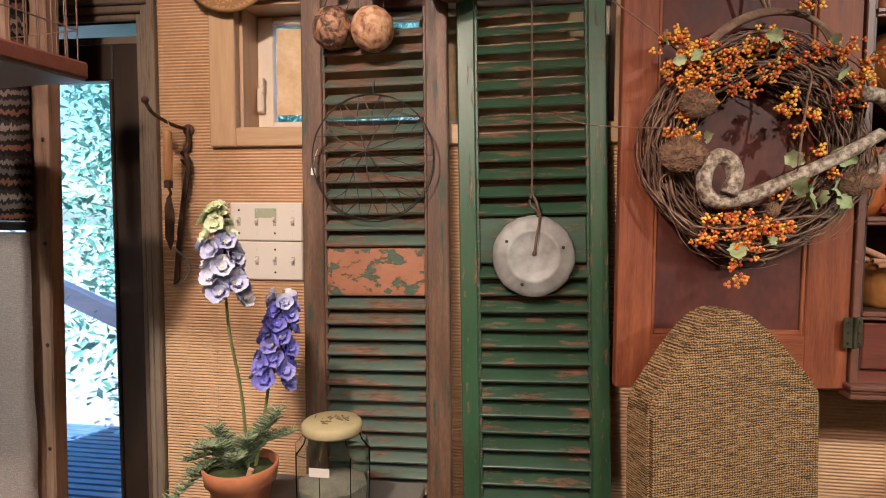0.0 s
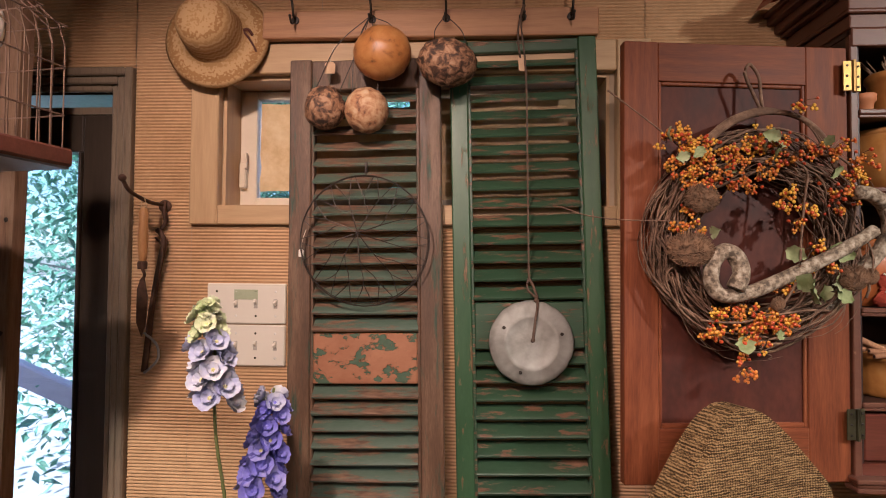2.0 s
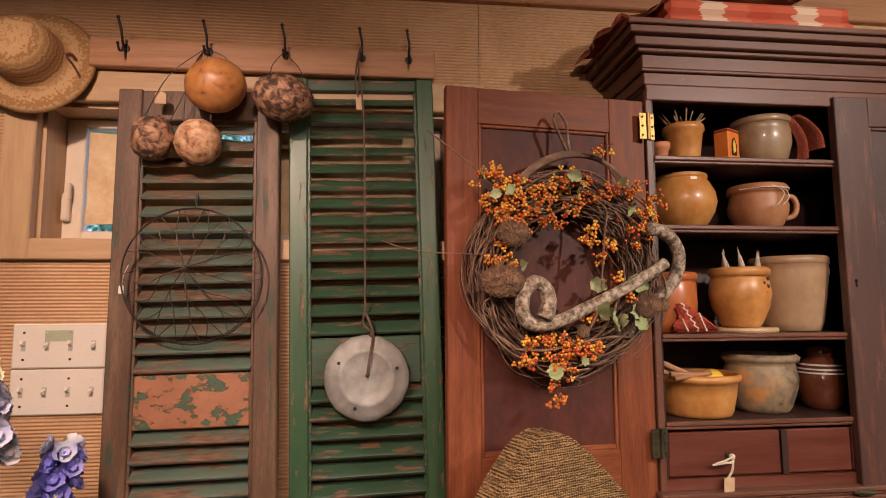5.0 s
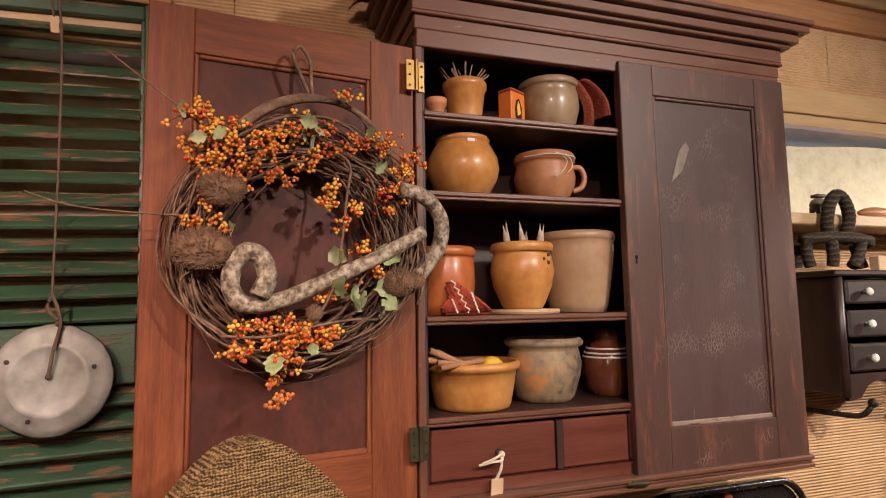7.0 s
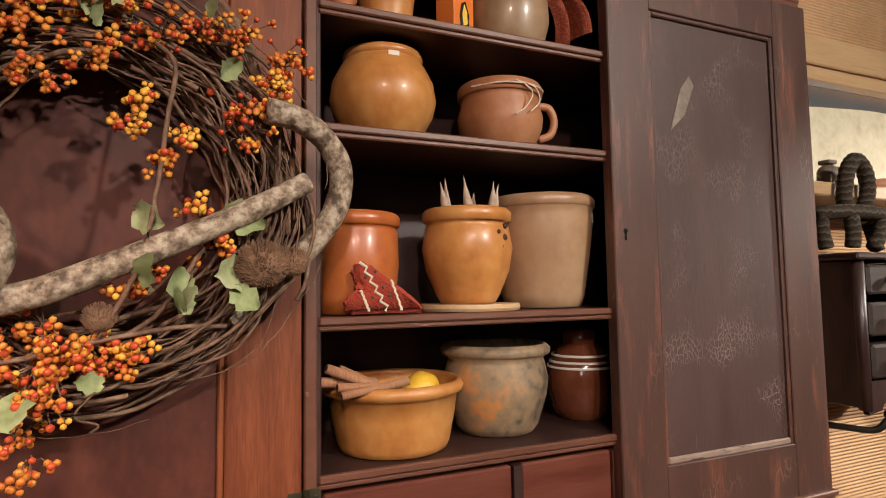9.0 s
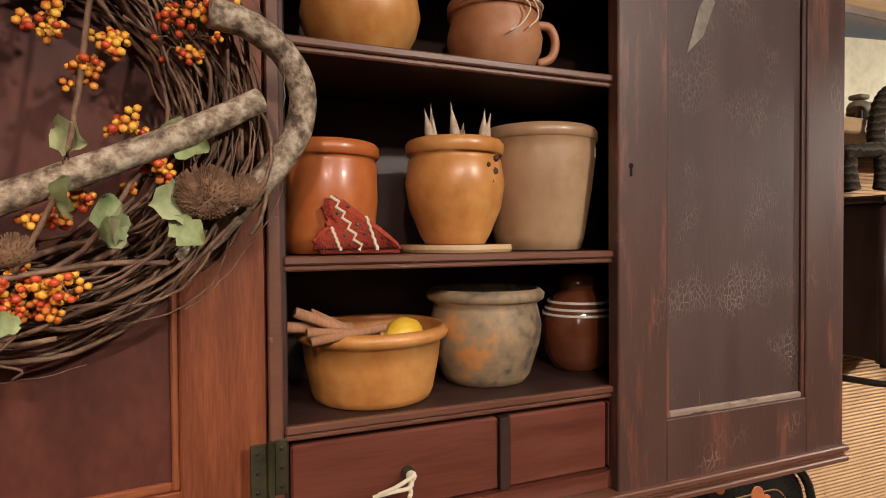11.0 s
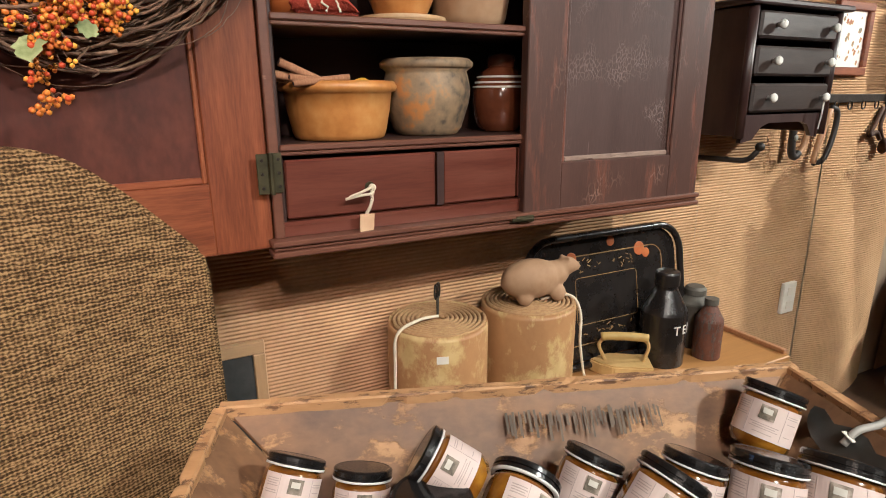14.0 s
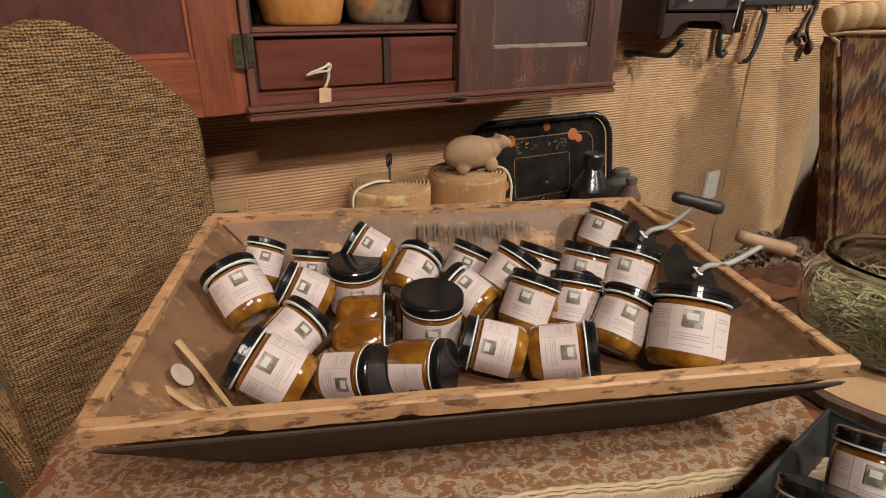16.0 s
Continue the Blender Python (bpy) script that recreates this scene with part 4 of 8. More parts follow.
for z, m in ((1.795, BRASS), (1.065, OLDBRASS)):
    hg = box(0.926, CF - 0.012, z - 0.032, 0.944, CF - 0.0095, z + 0.032, 0.001)
    box(0.953, CF - 0.0045, z - 0.032, 0.967, CF - 0.002, z + 0.032, 0.001, hg)
    tube([(0.948, CF - 0.012, z - 0.033), (0.948, CF - 0.012, z + 0.033)], 0.0045, 8, hg)
    hin = part("hinge", hg, m, cab)
    for dz in (-0.022, 0, 0.022):
        for x, y in ((0.934, CF - 0.0135), (0.961, CF - 0.0055)):
            part("screw", ball(0.003, (x, y, z + dz), 1, (1, 0.5, 1)), IRON, hin)

# ---------------------------------------------------------------- pots in the cabinet
POTS = "pots on the cabinet shelves"


def pot(name, label, cat, profile, material, x, y, z, lip=0.006, segs=44, wob=0.004, rz=0):
    """A turned pot: profile from foot to rim, with an inner wall."""
    top = profile[-1]
    inner = [(max(0.004, r - lip), zz) for r, zz in reversed(profile) if zz > lip]
    prof = [(0.0, 0.0)] + [(profile[0][0] * 0.96, 0.0)] + profile + [(top[0] - lip * 0.4, top[1] + lip * 0.35)] + inner + [(0.0, lip)]
    t = thing(name, label, cat, pose(x, y, z, 0, 0, rz), POTS)
    part("body", lathe(prof, segs, wob=wob), material, t, smooth=True)
    if len(profile) > 6 and top[1] > 0.1:
        (ra, za), (rb, zb), (rc2, zc) = profile[-3:]
        part("rim", lathe([(ra - 0.001, za - 0.002), (ra + 0.0012, za), (rb + 0.0014, zb), (rc2 + 0.001, zc + 0.0012), (rc2 - 0.002, zc + 0.0024)], segs, wob=wob), material, t, smooth=True)
    return t


SC, SB, SA, SL = 1.7280, 1.5620, 1.3070, 1.1090
pot("flower_pot", "small tapered terracotta flower pot on a shelf", "pot", [(0.014, 0.001), (0.019, 0.026), (0.022, 0.028), (0.023, 0.042)], TERRA, 1.008, 1.700, SC, 0.003)
p = pot("flower_pot", "ochre clay flower pot holding dry twigs", "pot", [(0.035, 0.001), (0.038, 0.016), (0.046, 0.076), (0.050, 0.080), (0.050, 0.092), (0.047, 0.095)], OCHRE, 1.083, 1.725, SC)
tw = bmesh.new()
rng = random.Random(3)
for i in range(22):
    a = rng.uniform(0, 6.28)
    l = rng.uniform(0.028, 0.052)
    tube([(0.018 * math.cos(a), 0.018 * math.sin(a), 0.05), (0.030 * math.cos(a), 0.026 * math.sin(a), 0.092), (0.058 * math.cos(a), 0.044 * math.sin(a), 0.080 + l)], 0.0026, 5, tw, taper=0.4, steps=4)
part("twigs", tw, mat("dry_twig", [(0.26, 0.16, 0.09), (0.42, 0.29, 0.18)], 0.9, 40.0), p, "dry grey-brown twigs")
tin = thing("spice_tin", "orange spice tin with yellow printed picture", "tin", pose(1.196, 1.720, SC, 0, 0, 28), POTS)
TINORANGE = mat("orange_tin_print", [(0.62, 0.16, 0.015), (0.72, 0.22, 0.02)], 0.35, 14.0, bump=0.02)
part("body", box(-0.026, -0.019, 0, 0.026, 0.019, 0.080, 0.002), TINORANGE, tin)
part("lid", box(-0.0265, -0.0195, 0.081, 0.0265, 0.0195, 0.087, 0.002), mat("rust_red_lid", [(0.30, 0.06, 0.02), (0.42, 0.10, 0.03)], 0.4, 20.0), tin)
part("picture", prism([(-0.012, 0.018), (0.010, 0.020), (0.012, 0.045), (0.002, 0.066), (-0.008, 0.060), (-0.013, 0.040)], -0.0200, -0.0192), BLACKPAINT, tin)
part("picture", prism([(-0.005, 0.024), (0.006, 0.030), (0.005, 0.050), (-0.002, 0.060), (-0.007, 0.044)], -0.0206, -0.0201), mat("tin_yellow", [(0.75, 0.50, 0.04), (0.82, 0.58, 0.07)], 0.4, 20.0, bump=0.0), tin)
part("print_bar", box(-0.018, -0.0200, 0.008, 0.018, -0.0192, 0.013), MATS["tin_yellow"], tin)
c = pot("crock", "grey-green stoneware crock with a rust cloth over its rim", "crock", [(0.054, 0.001), (0.062, 0.02), (0.071, 0.055), (0.070, 0.085), (0.066, 0.100), (0.071, 0.104), (0.071, 0.114), (0.067, 0.118)], GREYCROCK, 1.300, 1.735, SC)
CLOTH = woven("rust_cloth", [(0.34, 0.075, 0.034), (0.46, 0.13, 0.065), (0.54, 0.20, 0.115)], 900.0)


def drape(pts, wid, amp, seed, n=18, m=14):
    """A hanging cloth strip along the points, folded across its width."""
    line = curve_points(pts, n)
    bm = bmesh.new()
    rows = []
    for i, q in enumerate(line):
        row = []
        for j in range(m + 1):
            u = j / m - 0.5
            f = i / len(line)
            d = wid * (0.7 + 0.5 * f) * u
            row.append(bm.verts.new(q + Vector((d, amp * math.sin(9 * u + seed) * (0.4 + f) - 0.3 * abs(d), amp * 0.6 * math.cos(7 * u + seed) + 0.02 * f * math.sin(5 * u)))))
        rows.append(row)
    for a, b in zip(rows[:-1], rows[1:]):
        for j in range(m):
            bm.faces.new((a[j], a[j + 1], b[j + 1], b[j]))
    bmesh.ops.solidify(bm, geom=bm.faces[:], thickness=0.002)
    return bm


rag = thing("cloth", "crumpled rust-coloured cloth hung over a crock's rim", "cloth", pose(0, 0, 0))
part("fabric", drape([(1.325, 1.712, SC + 0.112), (1.350, 1.700, SC + 0.124), (1.376, 1.694, SC + 0.100), (1.392, 1.690, SC + 0.065), (1.392, 1.688, SC + 0.022)], 0.052, 0.015, 1.0), CLOTH, rag, smooth=True)
r = pot("crock", "round ochre glazed clay jar with a price sticker", "crock", [(0.046, 0.001), (0.060, 0.014), (0.076, 0.042), (0.082, 0.066), (0.078, 0.092), (0.066, 0.116), (0.059, 0.126), (0.061, 0.131), (0.060, 0.136)], OCHRE, 1.083, 1.745, SB)
part("sticker", sleeve(0.0645, -1.75, -1.50, 0.112, 0.124, 4), PAPER, r)
g = pot("mug", "red clay handled mug tied with pale raffia", "mug", [(0.046, 0.001), (0.058, 0.014), (0.070, 0.042), (0.072, 0.060), (0.066, 0.084), (0.066, 0.092), (0.070, 0.095), (0.070, 0.108), (0.067, 0.112)], REDCLAY, 1.288, 1.745, SB)
part("handle", tube([(0.066, -0.01, 0.088), (0.088, -0.014, 0.086), (0.098, -0.015, 0.064), (0.090, -0.014, 0.040), (0.068, -0.01, 0.030)], 0.007, 8, steps=6), REDCLAY, g, smooth=True)
raf = tube([(-0.068, -0.03, 0.100), (-0.03, -0.068, 0.100), (0.012, -0.074, 0.100), (0.05, -0.055, 0.100), (0.07, -0.01, 0.100)], 0.0013, 5, steps=6)
tube([(0.0, -0.074, 0.102), (0.015, -0.080, 0.085), (0.004, -0.080, 0.062), (-0.015, -0.079, 0.048)], 0.0011, 5, raf, steps=6)
tube([(-0.01, -0.073, 0.104), (0.02, -0.079, 0.094), (0.028, -0.079, 0.072), (0.012, -0.079, 0.055)], 0.0011, 5, raf, steps=6)
part("raffia", raf, STRING, g)
pot("crock", "straight-sided orange glazed crock", "crock", [(0.056, 0.001), (0.062, 0.02), (0.067, 0.07), (0.066, 0.118), (0.063, 0.124), (0.068, 0.128), (0.068, 0.140), (0.064, 0.144)], ORANGE, 1.036, 1.748, SA)
bd = thing("round_board", "thin pale round wooden board under a crock", "board", pose(1.218, 1.735, SA))
part("disc", lathe([(0, 0), (0.080, 0), (0.082, 0.004), (0.080, 0.010), (0, 0.010)], 40), PINE, bd)
cb = pot("crock", "ochre clay crock holding dried seed pods", "crock", [(0.043, 0.001), (0.050, 0.012), (0.066, 0.050), (0.072, 0.085), (0.067, 0.118), (0.063, 0.124), (0.069, 0.128), (0.070, 0.141), (0.066, 0.145)], OCHRE, 1.216, 1.732, SA + 0.0105)
pods = bmesh.new()
for a, l in ((0.2, 0.035), (1.2, 0.02), (2.2, 0.045), (3.5, 0.03), (4.4, 0.04), (5.4, 0.035)):
    x, y = 0.045 * math.cos(a), 0.03 * math.sin(a) - 0.01
    lathe([(0.0, 0), (0.008, 0.012), (0.007, 0.022), (0.0022, 0.022 + l * 0.6), (0.0, 0.024 + l)], 8, pods, pose(x, y, 0.136, 10 * math.sin(a), 12 * math.cos(a), 0))
part("seed_pods", pods, mat("dried_pods", [(0.36, 0.25, 0.17), (0.56, 0.45, 0.34)], 0.8, 30.0), cb, smooth=True)
chip = bmesh.new()
for a, z, s in ((-1.25, 0.108, 0.004), (-1.05, 0.100, 0.006), (-1.15, 0.085, 0.004), (-1.0, 0.118, 0.005)):
    ball(s, (0.0685 * math.cos(a), 0.0685 * math.sin(a), z), 1, (1, 1, 1), 0.3, bm=chip)
part("chip", chip, RUST, cb)
cc = pot("crock", "tall tan stoneware crock with a small tag", "crock", [(0.066, 0.001), (0.072, 0.02), (0.083, 0.09), (0.090, 0.150), (0.089, 0.165), (0.092, 0.169), (0.092, 0.180), (0.088, 0.185)], TANCROCK, 1.374, 1.762, SA)
part("sticker", sleeve(0.0905, -0.95, -0.85, 0.140, 0.155, 3), PAPER, cc)
bw = pot("bowl", "wide ochre clay bowl with cinnamon sticks and a lemon", "bowl", [(0.080, 0.001), (0.084, 0.010), (0.092, 0.050), (0.096, 0.080), (0.104, 0.083), (0.106, 0.090), (0.103, 0.096)], OCHRE, 1.096, 1.748, SL, 0.010)
part("potpourri", lathe([(0, 0.055), (0.078, 0.052), (0.08, 0.050)], 30), mat("dry_peel", [(0.15, 0.07, 0.03), (0.34, 0.16, 0.05)], 0.8, 60.0), bw)
lem = thing("lemon", "bright yellow lemon in the clay bowl", "lemon", pose(1.140, 1.745, SL + 0.080, 0, 80, 30))
part("fruit", lathe([(0, -0.036), (0.006, -0.034), (0.014, -0.027), (0.0245, -0.010), (0.0255, 0.006), (0.017, 0.024), (0.007, 0.033), (0.0, 0.035)], 24),
     mat("lemon_peel", [(0.72, 0.42, 0.01), (0.80, 0.52, 0.02)], 0.4, 120.0, bump=0.3), lem, smooth=True)
CINN = mat("cinnamon_bark", [(0.28, 0.13, 0.06), (0.42, 0.22, 0.11)], 0.8, 30.0, (8, 8, 1))
for tip, end, r in (((0.983, 1.688, 1.237), (1.078, 1.700, 1.196), 0.0068), ((0.964, 1.694, 1.219), (1.060, 1.722, 1.208), 0.0072), ((0.995, 1.676, 1.213), (1.090, 1.694, 1.203), 0.0060),
                    ((0.998, 1.664, 1.203), (1.094, 1.676, 1.2135), 0.0058), ((1.006, 1.712, 1.233), (1.092, 1.720, 1.188), 0.0050), ((0.972, 1.706, 1.214), (1.070, 1.742, 1.200), 0.0066)):
    cs = thing("cinnamon_stick", "rolled brown cinnamon stick across a bowl rim", "cinnamon stick", pose(0, 0, 0), "cinnamon sticks in the bowl")
    d = (Vector(tip) - Vector(end)).normalized()
    bm = tube([tip, end], r, 10)
    o = d.cross(Vector((0, 0, 1))).normalized() * r * 0.9
    tube([tuple(Vector(tip) + o - d * 0.003), tuple(Vector(end) + o)], r * 0.55, 8, bm)
    part("bark", bm, CINN, cs, smooth=True)
    part("hollow", tube([tuple(Vector(tip) - d * 0.002), tuple(Vector(tip) + d * 0.0006)], r * 0.55, 8), DARKCAB, cs)
pot("crock", "tan-grey clay crock, lit orange patch put into its colour", "crock", [(0.060, 0.001), (0.068, 0.012), (0.083, 0.060), (0.086, 0.085), (0.080, 0.112), (0.078, 0.118), (0.088, 0.126), (0.089, 0.134), (0.083, 0.139)], LITPATCH, 1.280, 1.765, SL, wob=0.008, rz=150)
pe = pot("jar", "small brown glazed jar with pale bands", "jar", [(0.044, 0.001), (0.054, 0.02), (0.060, 0.060), (0.058, 0.090), (0.050, 0.108), (0.044, 0.114), (0.044, 0.120), (0.030, 0.130), (0.028, 0.150), (0.022, 0.155)], BROWNGLAZE, 1.462, 1.780, SL, 0.004)
for z in (0.088, 0.097, 0.108):
    part("band", lathe([(0.0592 - (z - 0.088) * 0.42, z), (0.0600 - (z - 0.088) * 0.42, z + 0.001), (0.0590 - (z - 0.088) * 0.42, z + 0.004), (0.0570 - (z - 0.088) * 0.42, z + 0.004)], 36), PAPER, pe, "pale slip band")
star = thing("stuffed_star", "red felted fabric shape with pale wavy lines", "ornament", pose(1.058, 1.668, SA, -12, 0, 0))
FELT = mat("red_felt", [(0.30, 0.032, 0.012), (0.42, 0.062, 0.022)], 0.95, 160.0, bump=0.9, fine=400.0)
bm = prism([(-0.052, 0.001), (-0.058, 0.012), (-0.054, 0.024), (-0.040, 0.032), (-0.032, 0.038), (-0.043, 0.054), (-0.044, 0.066), (-0.034, 0.074), (-0.020, 0.073), (-0.008, 0.062), (0.010, 0.048), (0.034, 0.030), (0.054, 0.011), (0.060, 0.001)], -0.010, 0.010, bevel=0.006)
part("body", bm, FELT, star, smooth=True)
wl = bmesh.new()
for x0, z0, x1, z1, w in ((-0.030, 0.071, 0.002, 0.003, 0.0035), (0.010, 0.046, 0.022, 0.003, 0.0008), (-0.034, 0.032, -0.024, 0.003, 0.0008)):
    tube([(x0 + (x1 - x0) * k / 10 + w * (1 if k % 2 else -1), -0.0102, z0 + (z1 - z0) * k / 10) for k in range(11)], 0.0022, 5, wl)
part("wavy_line", wl, STRING, star)
dots = bmesh.new()
for x, z in ((-0.012, 0.058), (-0.002, 0.036), (0.006, 0.024), (-0.026, 0.050), (-0.018, 0.022)):
    ball(0.0026, (x, -0.0102, z), 1, (1, 0.5, 1), bm=dots)
part("dot", dots, DARKCAB, star)

# ---------------------------------------------------------------- folded coverlets on the cabinet
COVER = banded("red_coverlet", [(0.50, 0.10, 0.05), (0.52, 0.12, 0.06), (0.70, 0.50, 0.36), (0.56, 0.15, 0.08)], "X", 16.0, ragged=0.25)
COVER2 = banded("rust_coverlet", [(0.36, 0.09, 0.045), (0.24, 0.06, 0.035), (0.48, 0.22, 0.12)], "Z", 60.0, ragged=0.5)
cv = thing("folded_coverlet", "folded red and white woven coverlet on the cabinet", "coverlet", pose(0, 0, 0))
for i, (z, t) in enumerate(((2.037, 0.042), (2.080, 0.040))):
    o = 0.006 * i
    bm = box(1.000 + o, 1.630 + o, z, 1.505 - o, 1.870, z + t, 0.012)
    part("fold", bm, COVER, cv, smooth=False)
th2 = thing("throw", "rust-coloured fringed throw draped over the cabinet's corner", "throw", pose(0, 0, 0))
bm = bmesh.new()
rows = []
line = curve_points([(1.36, 0, 2.126), (1.18, 0, 2.128), (1.02, 0, 2.118), (0.955, 0, 2.070), (0.905, 0, 2.046), (0.872, 0, 2.048), (0.850, 0, 2.020)], 6)
for i, q in enumerate(line):
    rows.append([bm.verts.new((q.x + 0.012 * math.sin(j * 0.9), 1.612 + j * 0.018, q.z + 0.005 * math.sin(j * 1.1 + i * 0.3) + 0.003)) for j in range(14)])
for a, b in zip(rows[:-1], rows[1:]):
    for j in range(13):
        bm.faces.new((a[j], a[j + 1], b[j + 1], b[j]))
bmesh.ops.solidify(bm, geom=bm.faces[:], thickness=0.006)
part("fabric", bm, COVER2, th2, smooth=True)

# ---------------------------------------------------------------- wreath on the open door
VINE = mat("grapevine_bark", [(0.055, 0.030, 0.018), (0.16, 0.090, 0.052), (0.33, 0.21, 0.13)], 0.8, 30.0, (1, 1, 1), 0.5, 160.0)
DRIFT = mat("lichened_branch", [(0.085, 0.060, 0.040), (0.28, 0.21, 0.14), (0.50, 0.42, 0.32)], 0.75, 75.0, (1, 1, 1), 0.6, 160.0, spread=0.28)
BERRY_O = mat("orange_berry", [(0.50, 0.12, 0.008), (0.68, 0.26, 0.012), (0.80, 0.46, 0.025)], 0.45, 70.0, rand=0.2, spread=0.3, detail=2.0)
BERRY_R = mat("red_berry", [(0.42, 0.045, 0.010), (0.60, 0.10, 0.015)], 0.35, 30.0, rand=0.2)
DRYLEAF = mat("dried_green_leaf", [(0.20, 0.24, 0.09), (0.34, 0.38, 0.18), (0.46, 0.46, 0.27)], 0.8, 30.0, rand=0.3)
CONE = mat("dried_seed_head", [(0.085, 0.045, 0.022), (0.24, 0.135, 0.07)], 0.9, 60.0)
WCX, WCY, WCZ = 0.721, 1.594, 1.446
wreath = thing("wreath", "grapevine wreath with bittersweet berries and curled branch", "wreath", pose(WCX, WCY, WCZ, 0, 0, 4))
rng = random.Random(21)


def vine_ring(n, r0, r1, spread, rad, lo, hi):
    bm = bmesh.new()
    for _ in range(n):
        r = rng.uniform(r0, r1)
        a0 = rng.uniform(0, 6.28)
        arc = rng.uniform(lo, hi)
        ph, q = rng.uniform(0, 6.28), rng.uniform(2, 5)
        kink = rng.uniform(5, 9)
        dz, dx, tilt = rng.gauss(0, 0.009), rng.gauss(0, 0.009), rng.uniform(-0.02, 0.02)
        m = int(14 + arc * 7)
        pts = []
        for i in range(m + 1):
            a = a0 + arc * i / m
            rr = r + 0.012 * math.sin(q * a + ph) + 0.004 * math.sin(kink * a + 2 * ph) + rng.uniform(-0.0012, 0.0012)
            y = spread * math.sin(q * 0.8 * a + ph * 1.7) + tilt
            pts.append((rr * 1.01 * math.cos(a) + dx, y, rr * math.sin(a) + dz))
        tube(pts, rng.uniform(0.45, 1.0) * rad, 5, bm, taper=rng.uniform(0.35, 0.9))
    return bm


part("vines", vine_ring(54, 0.140, 0.208, 0.024, 0.0036, 2.2, 5.5), VINE, wreath, smooth=True)
part("vines", vine_ring(56, 0.136, 0.216, 0.020, 0.0024, 1.5, 4.5), VINE, wreath, smooth=True)
part("vines", vine_ring(44, 0.155, 0.232, 0.020, 0.0014, 0.6, 2.0), VINE, wreath, "thin stray vines", smooth=True)


def local(x, z, y=-0.03):
    return (x - WCX, y, z - WCZ)


bm = bmesh.new()
for k in range(4):
    tube([local(0.560 + 0.008 * k, 1.545, -0.012), local(0.592, 1.606 + 0.004 * k, -0.016), local(0.628, 1.648 + 0.005 * k, -0.016), local(0.673, 1.682 + 0.004 * k, -0.014), local(0.733, 1.702 + 0.003 * k, -0.012),
          local(0.791, 1.699, -0.012), local(0.838 - 0.003 * k, 1.673, -0.012), local(0.872 - 0.005 * k, 1.628, -0.012), local(0.886, 1.580, -0.010)], 0.0056 - 0.0011 * k, 6, bm, steps=7)
part("top_bow", bm, VINE, wreath, "thick bent vine over the top", smooth=True)
bm = tube([(0.012, -0.004, 0.262), (-0.004, -0.002, 0.300), (-0.018, 0.0, 0.338), (-0.006, 0.004, 0.360), (0.012, 0.004, 0.335), (0.014, 0.0, 0.295), (0.016, -0.004, 0.262)], 0.0036, 6, steps=6)
part("hanger", bm, VINE, wreath, smooth=True)
bm = tube([local(0.560, 1.480, -0.02), local(0.446, 1.481, -0.03), local(0.371, 1.488, -0.035), local(0.316, 1.506, -0.03)], 0.0014, 5, steps=6)
tube([local(0.570, 1.620, -0.02), local(0.500, 1.672, -0.03), local(0.411, 1.738, -0.03)], 0.0016, 5, bm, steps=5)
tube([local(0.571, 1.403), local(0.530, 1.379), local(0.534, 1.341), local(0.564, 1.295), local(0.609, 1.265), local(0.661, 1.259), local(0.729, 1.252)], 0.0021, 5, bm, steps=7)
tube([local(0.775, 1.600, -0.04), local(0.796, 1.575, -0.05), local(0.790, 1.520, -0.05), local(0.782, 1.450, -0.052), local(0.768, 1.370, -0.062), local(0.735, 1.300, -0.05)], 0.0026, 5, bm, steps=7)
tube([local(0.590, 1.285, -0.04), local(0.660, 1.282, -0.046), local(0.730, 1.296, -0.046), local(0.800, 1.306, -0.04), local(0.850, 1.305, -0.03)], 0.0026, 5, bm, steps=6)
tube([local(0.730, 1.245, -0.02), local(0.715, 1.225, -0.03), local(0.735, 1.215, -0.03), local(0.728, 1.208, -0.03)], 0.0013, 5, bm, steps=5)
tagged(part("tendril", bm, VINE, wreath, smooth=True), kind="stuff")
curl = [local(0.645, 1.348, -0.066), local(0.657, 1.379, -0.066), local(0.646, 1.411, -0.064), local(0.625, 1.419, -0.062), local(0.606, 1.399, -0.060), local(0.602, 1.364, -0.058),
        local(0.616, 1.339, -0.056), local(0.642, 1.334, -0.055), local(0.688, 1.344, -0.054), local(0.744, 1.368, -0.054), local(0.793, 1.390, -0.052), local(0.866, 1.425, -0.048), local(0.934, 1.464, -0.042)]
part("curled_branch", tube(curl, 0.0166, 14, steps=7, taper=0.74, wave=0.02, waves=9), DRIFT, wreath, "pale lichened branch curled at one end", smooth=True)
hook = [local(0.887, 1.536, -0.058), local(0.922, 1.533, -0.050), local(0.958, 1.516, -0.034), local(0.979, 1.480, -0.024), local(0.974, 1.437, -0.014), local(0.951, 1.401, -0.004), local(0.919, 1.365, 0.0), local(0.885, 1.329, 0.002), local(0.857, 1.309, 0.002)]
part("hooked_branch", tube(hook, 0.0140, 12, steps=7, taper=1.1, wave=0.02, waves=7), DRIFT, wreath, "hooked lichened branch", smooth=True)


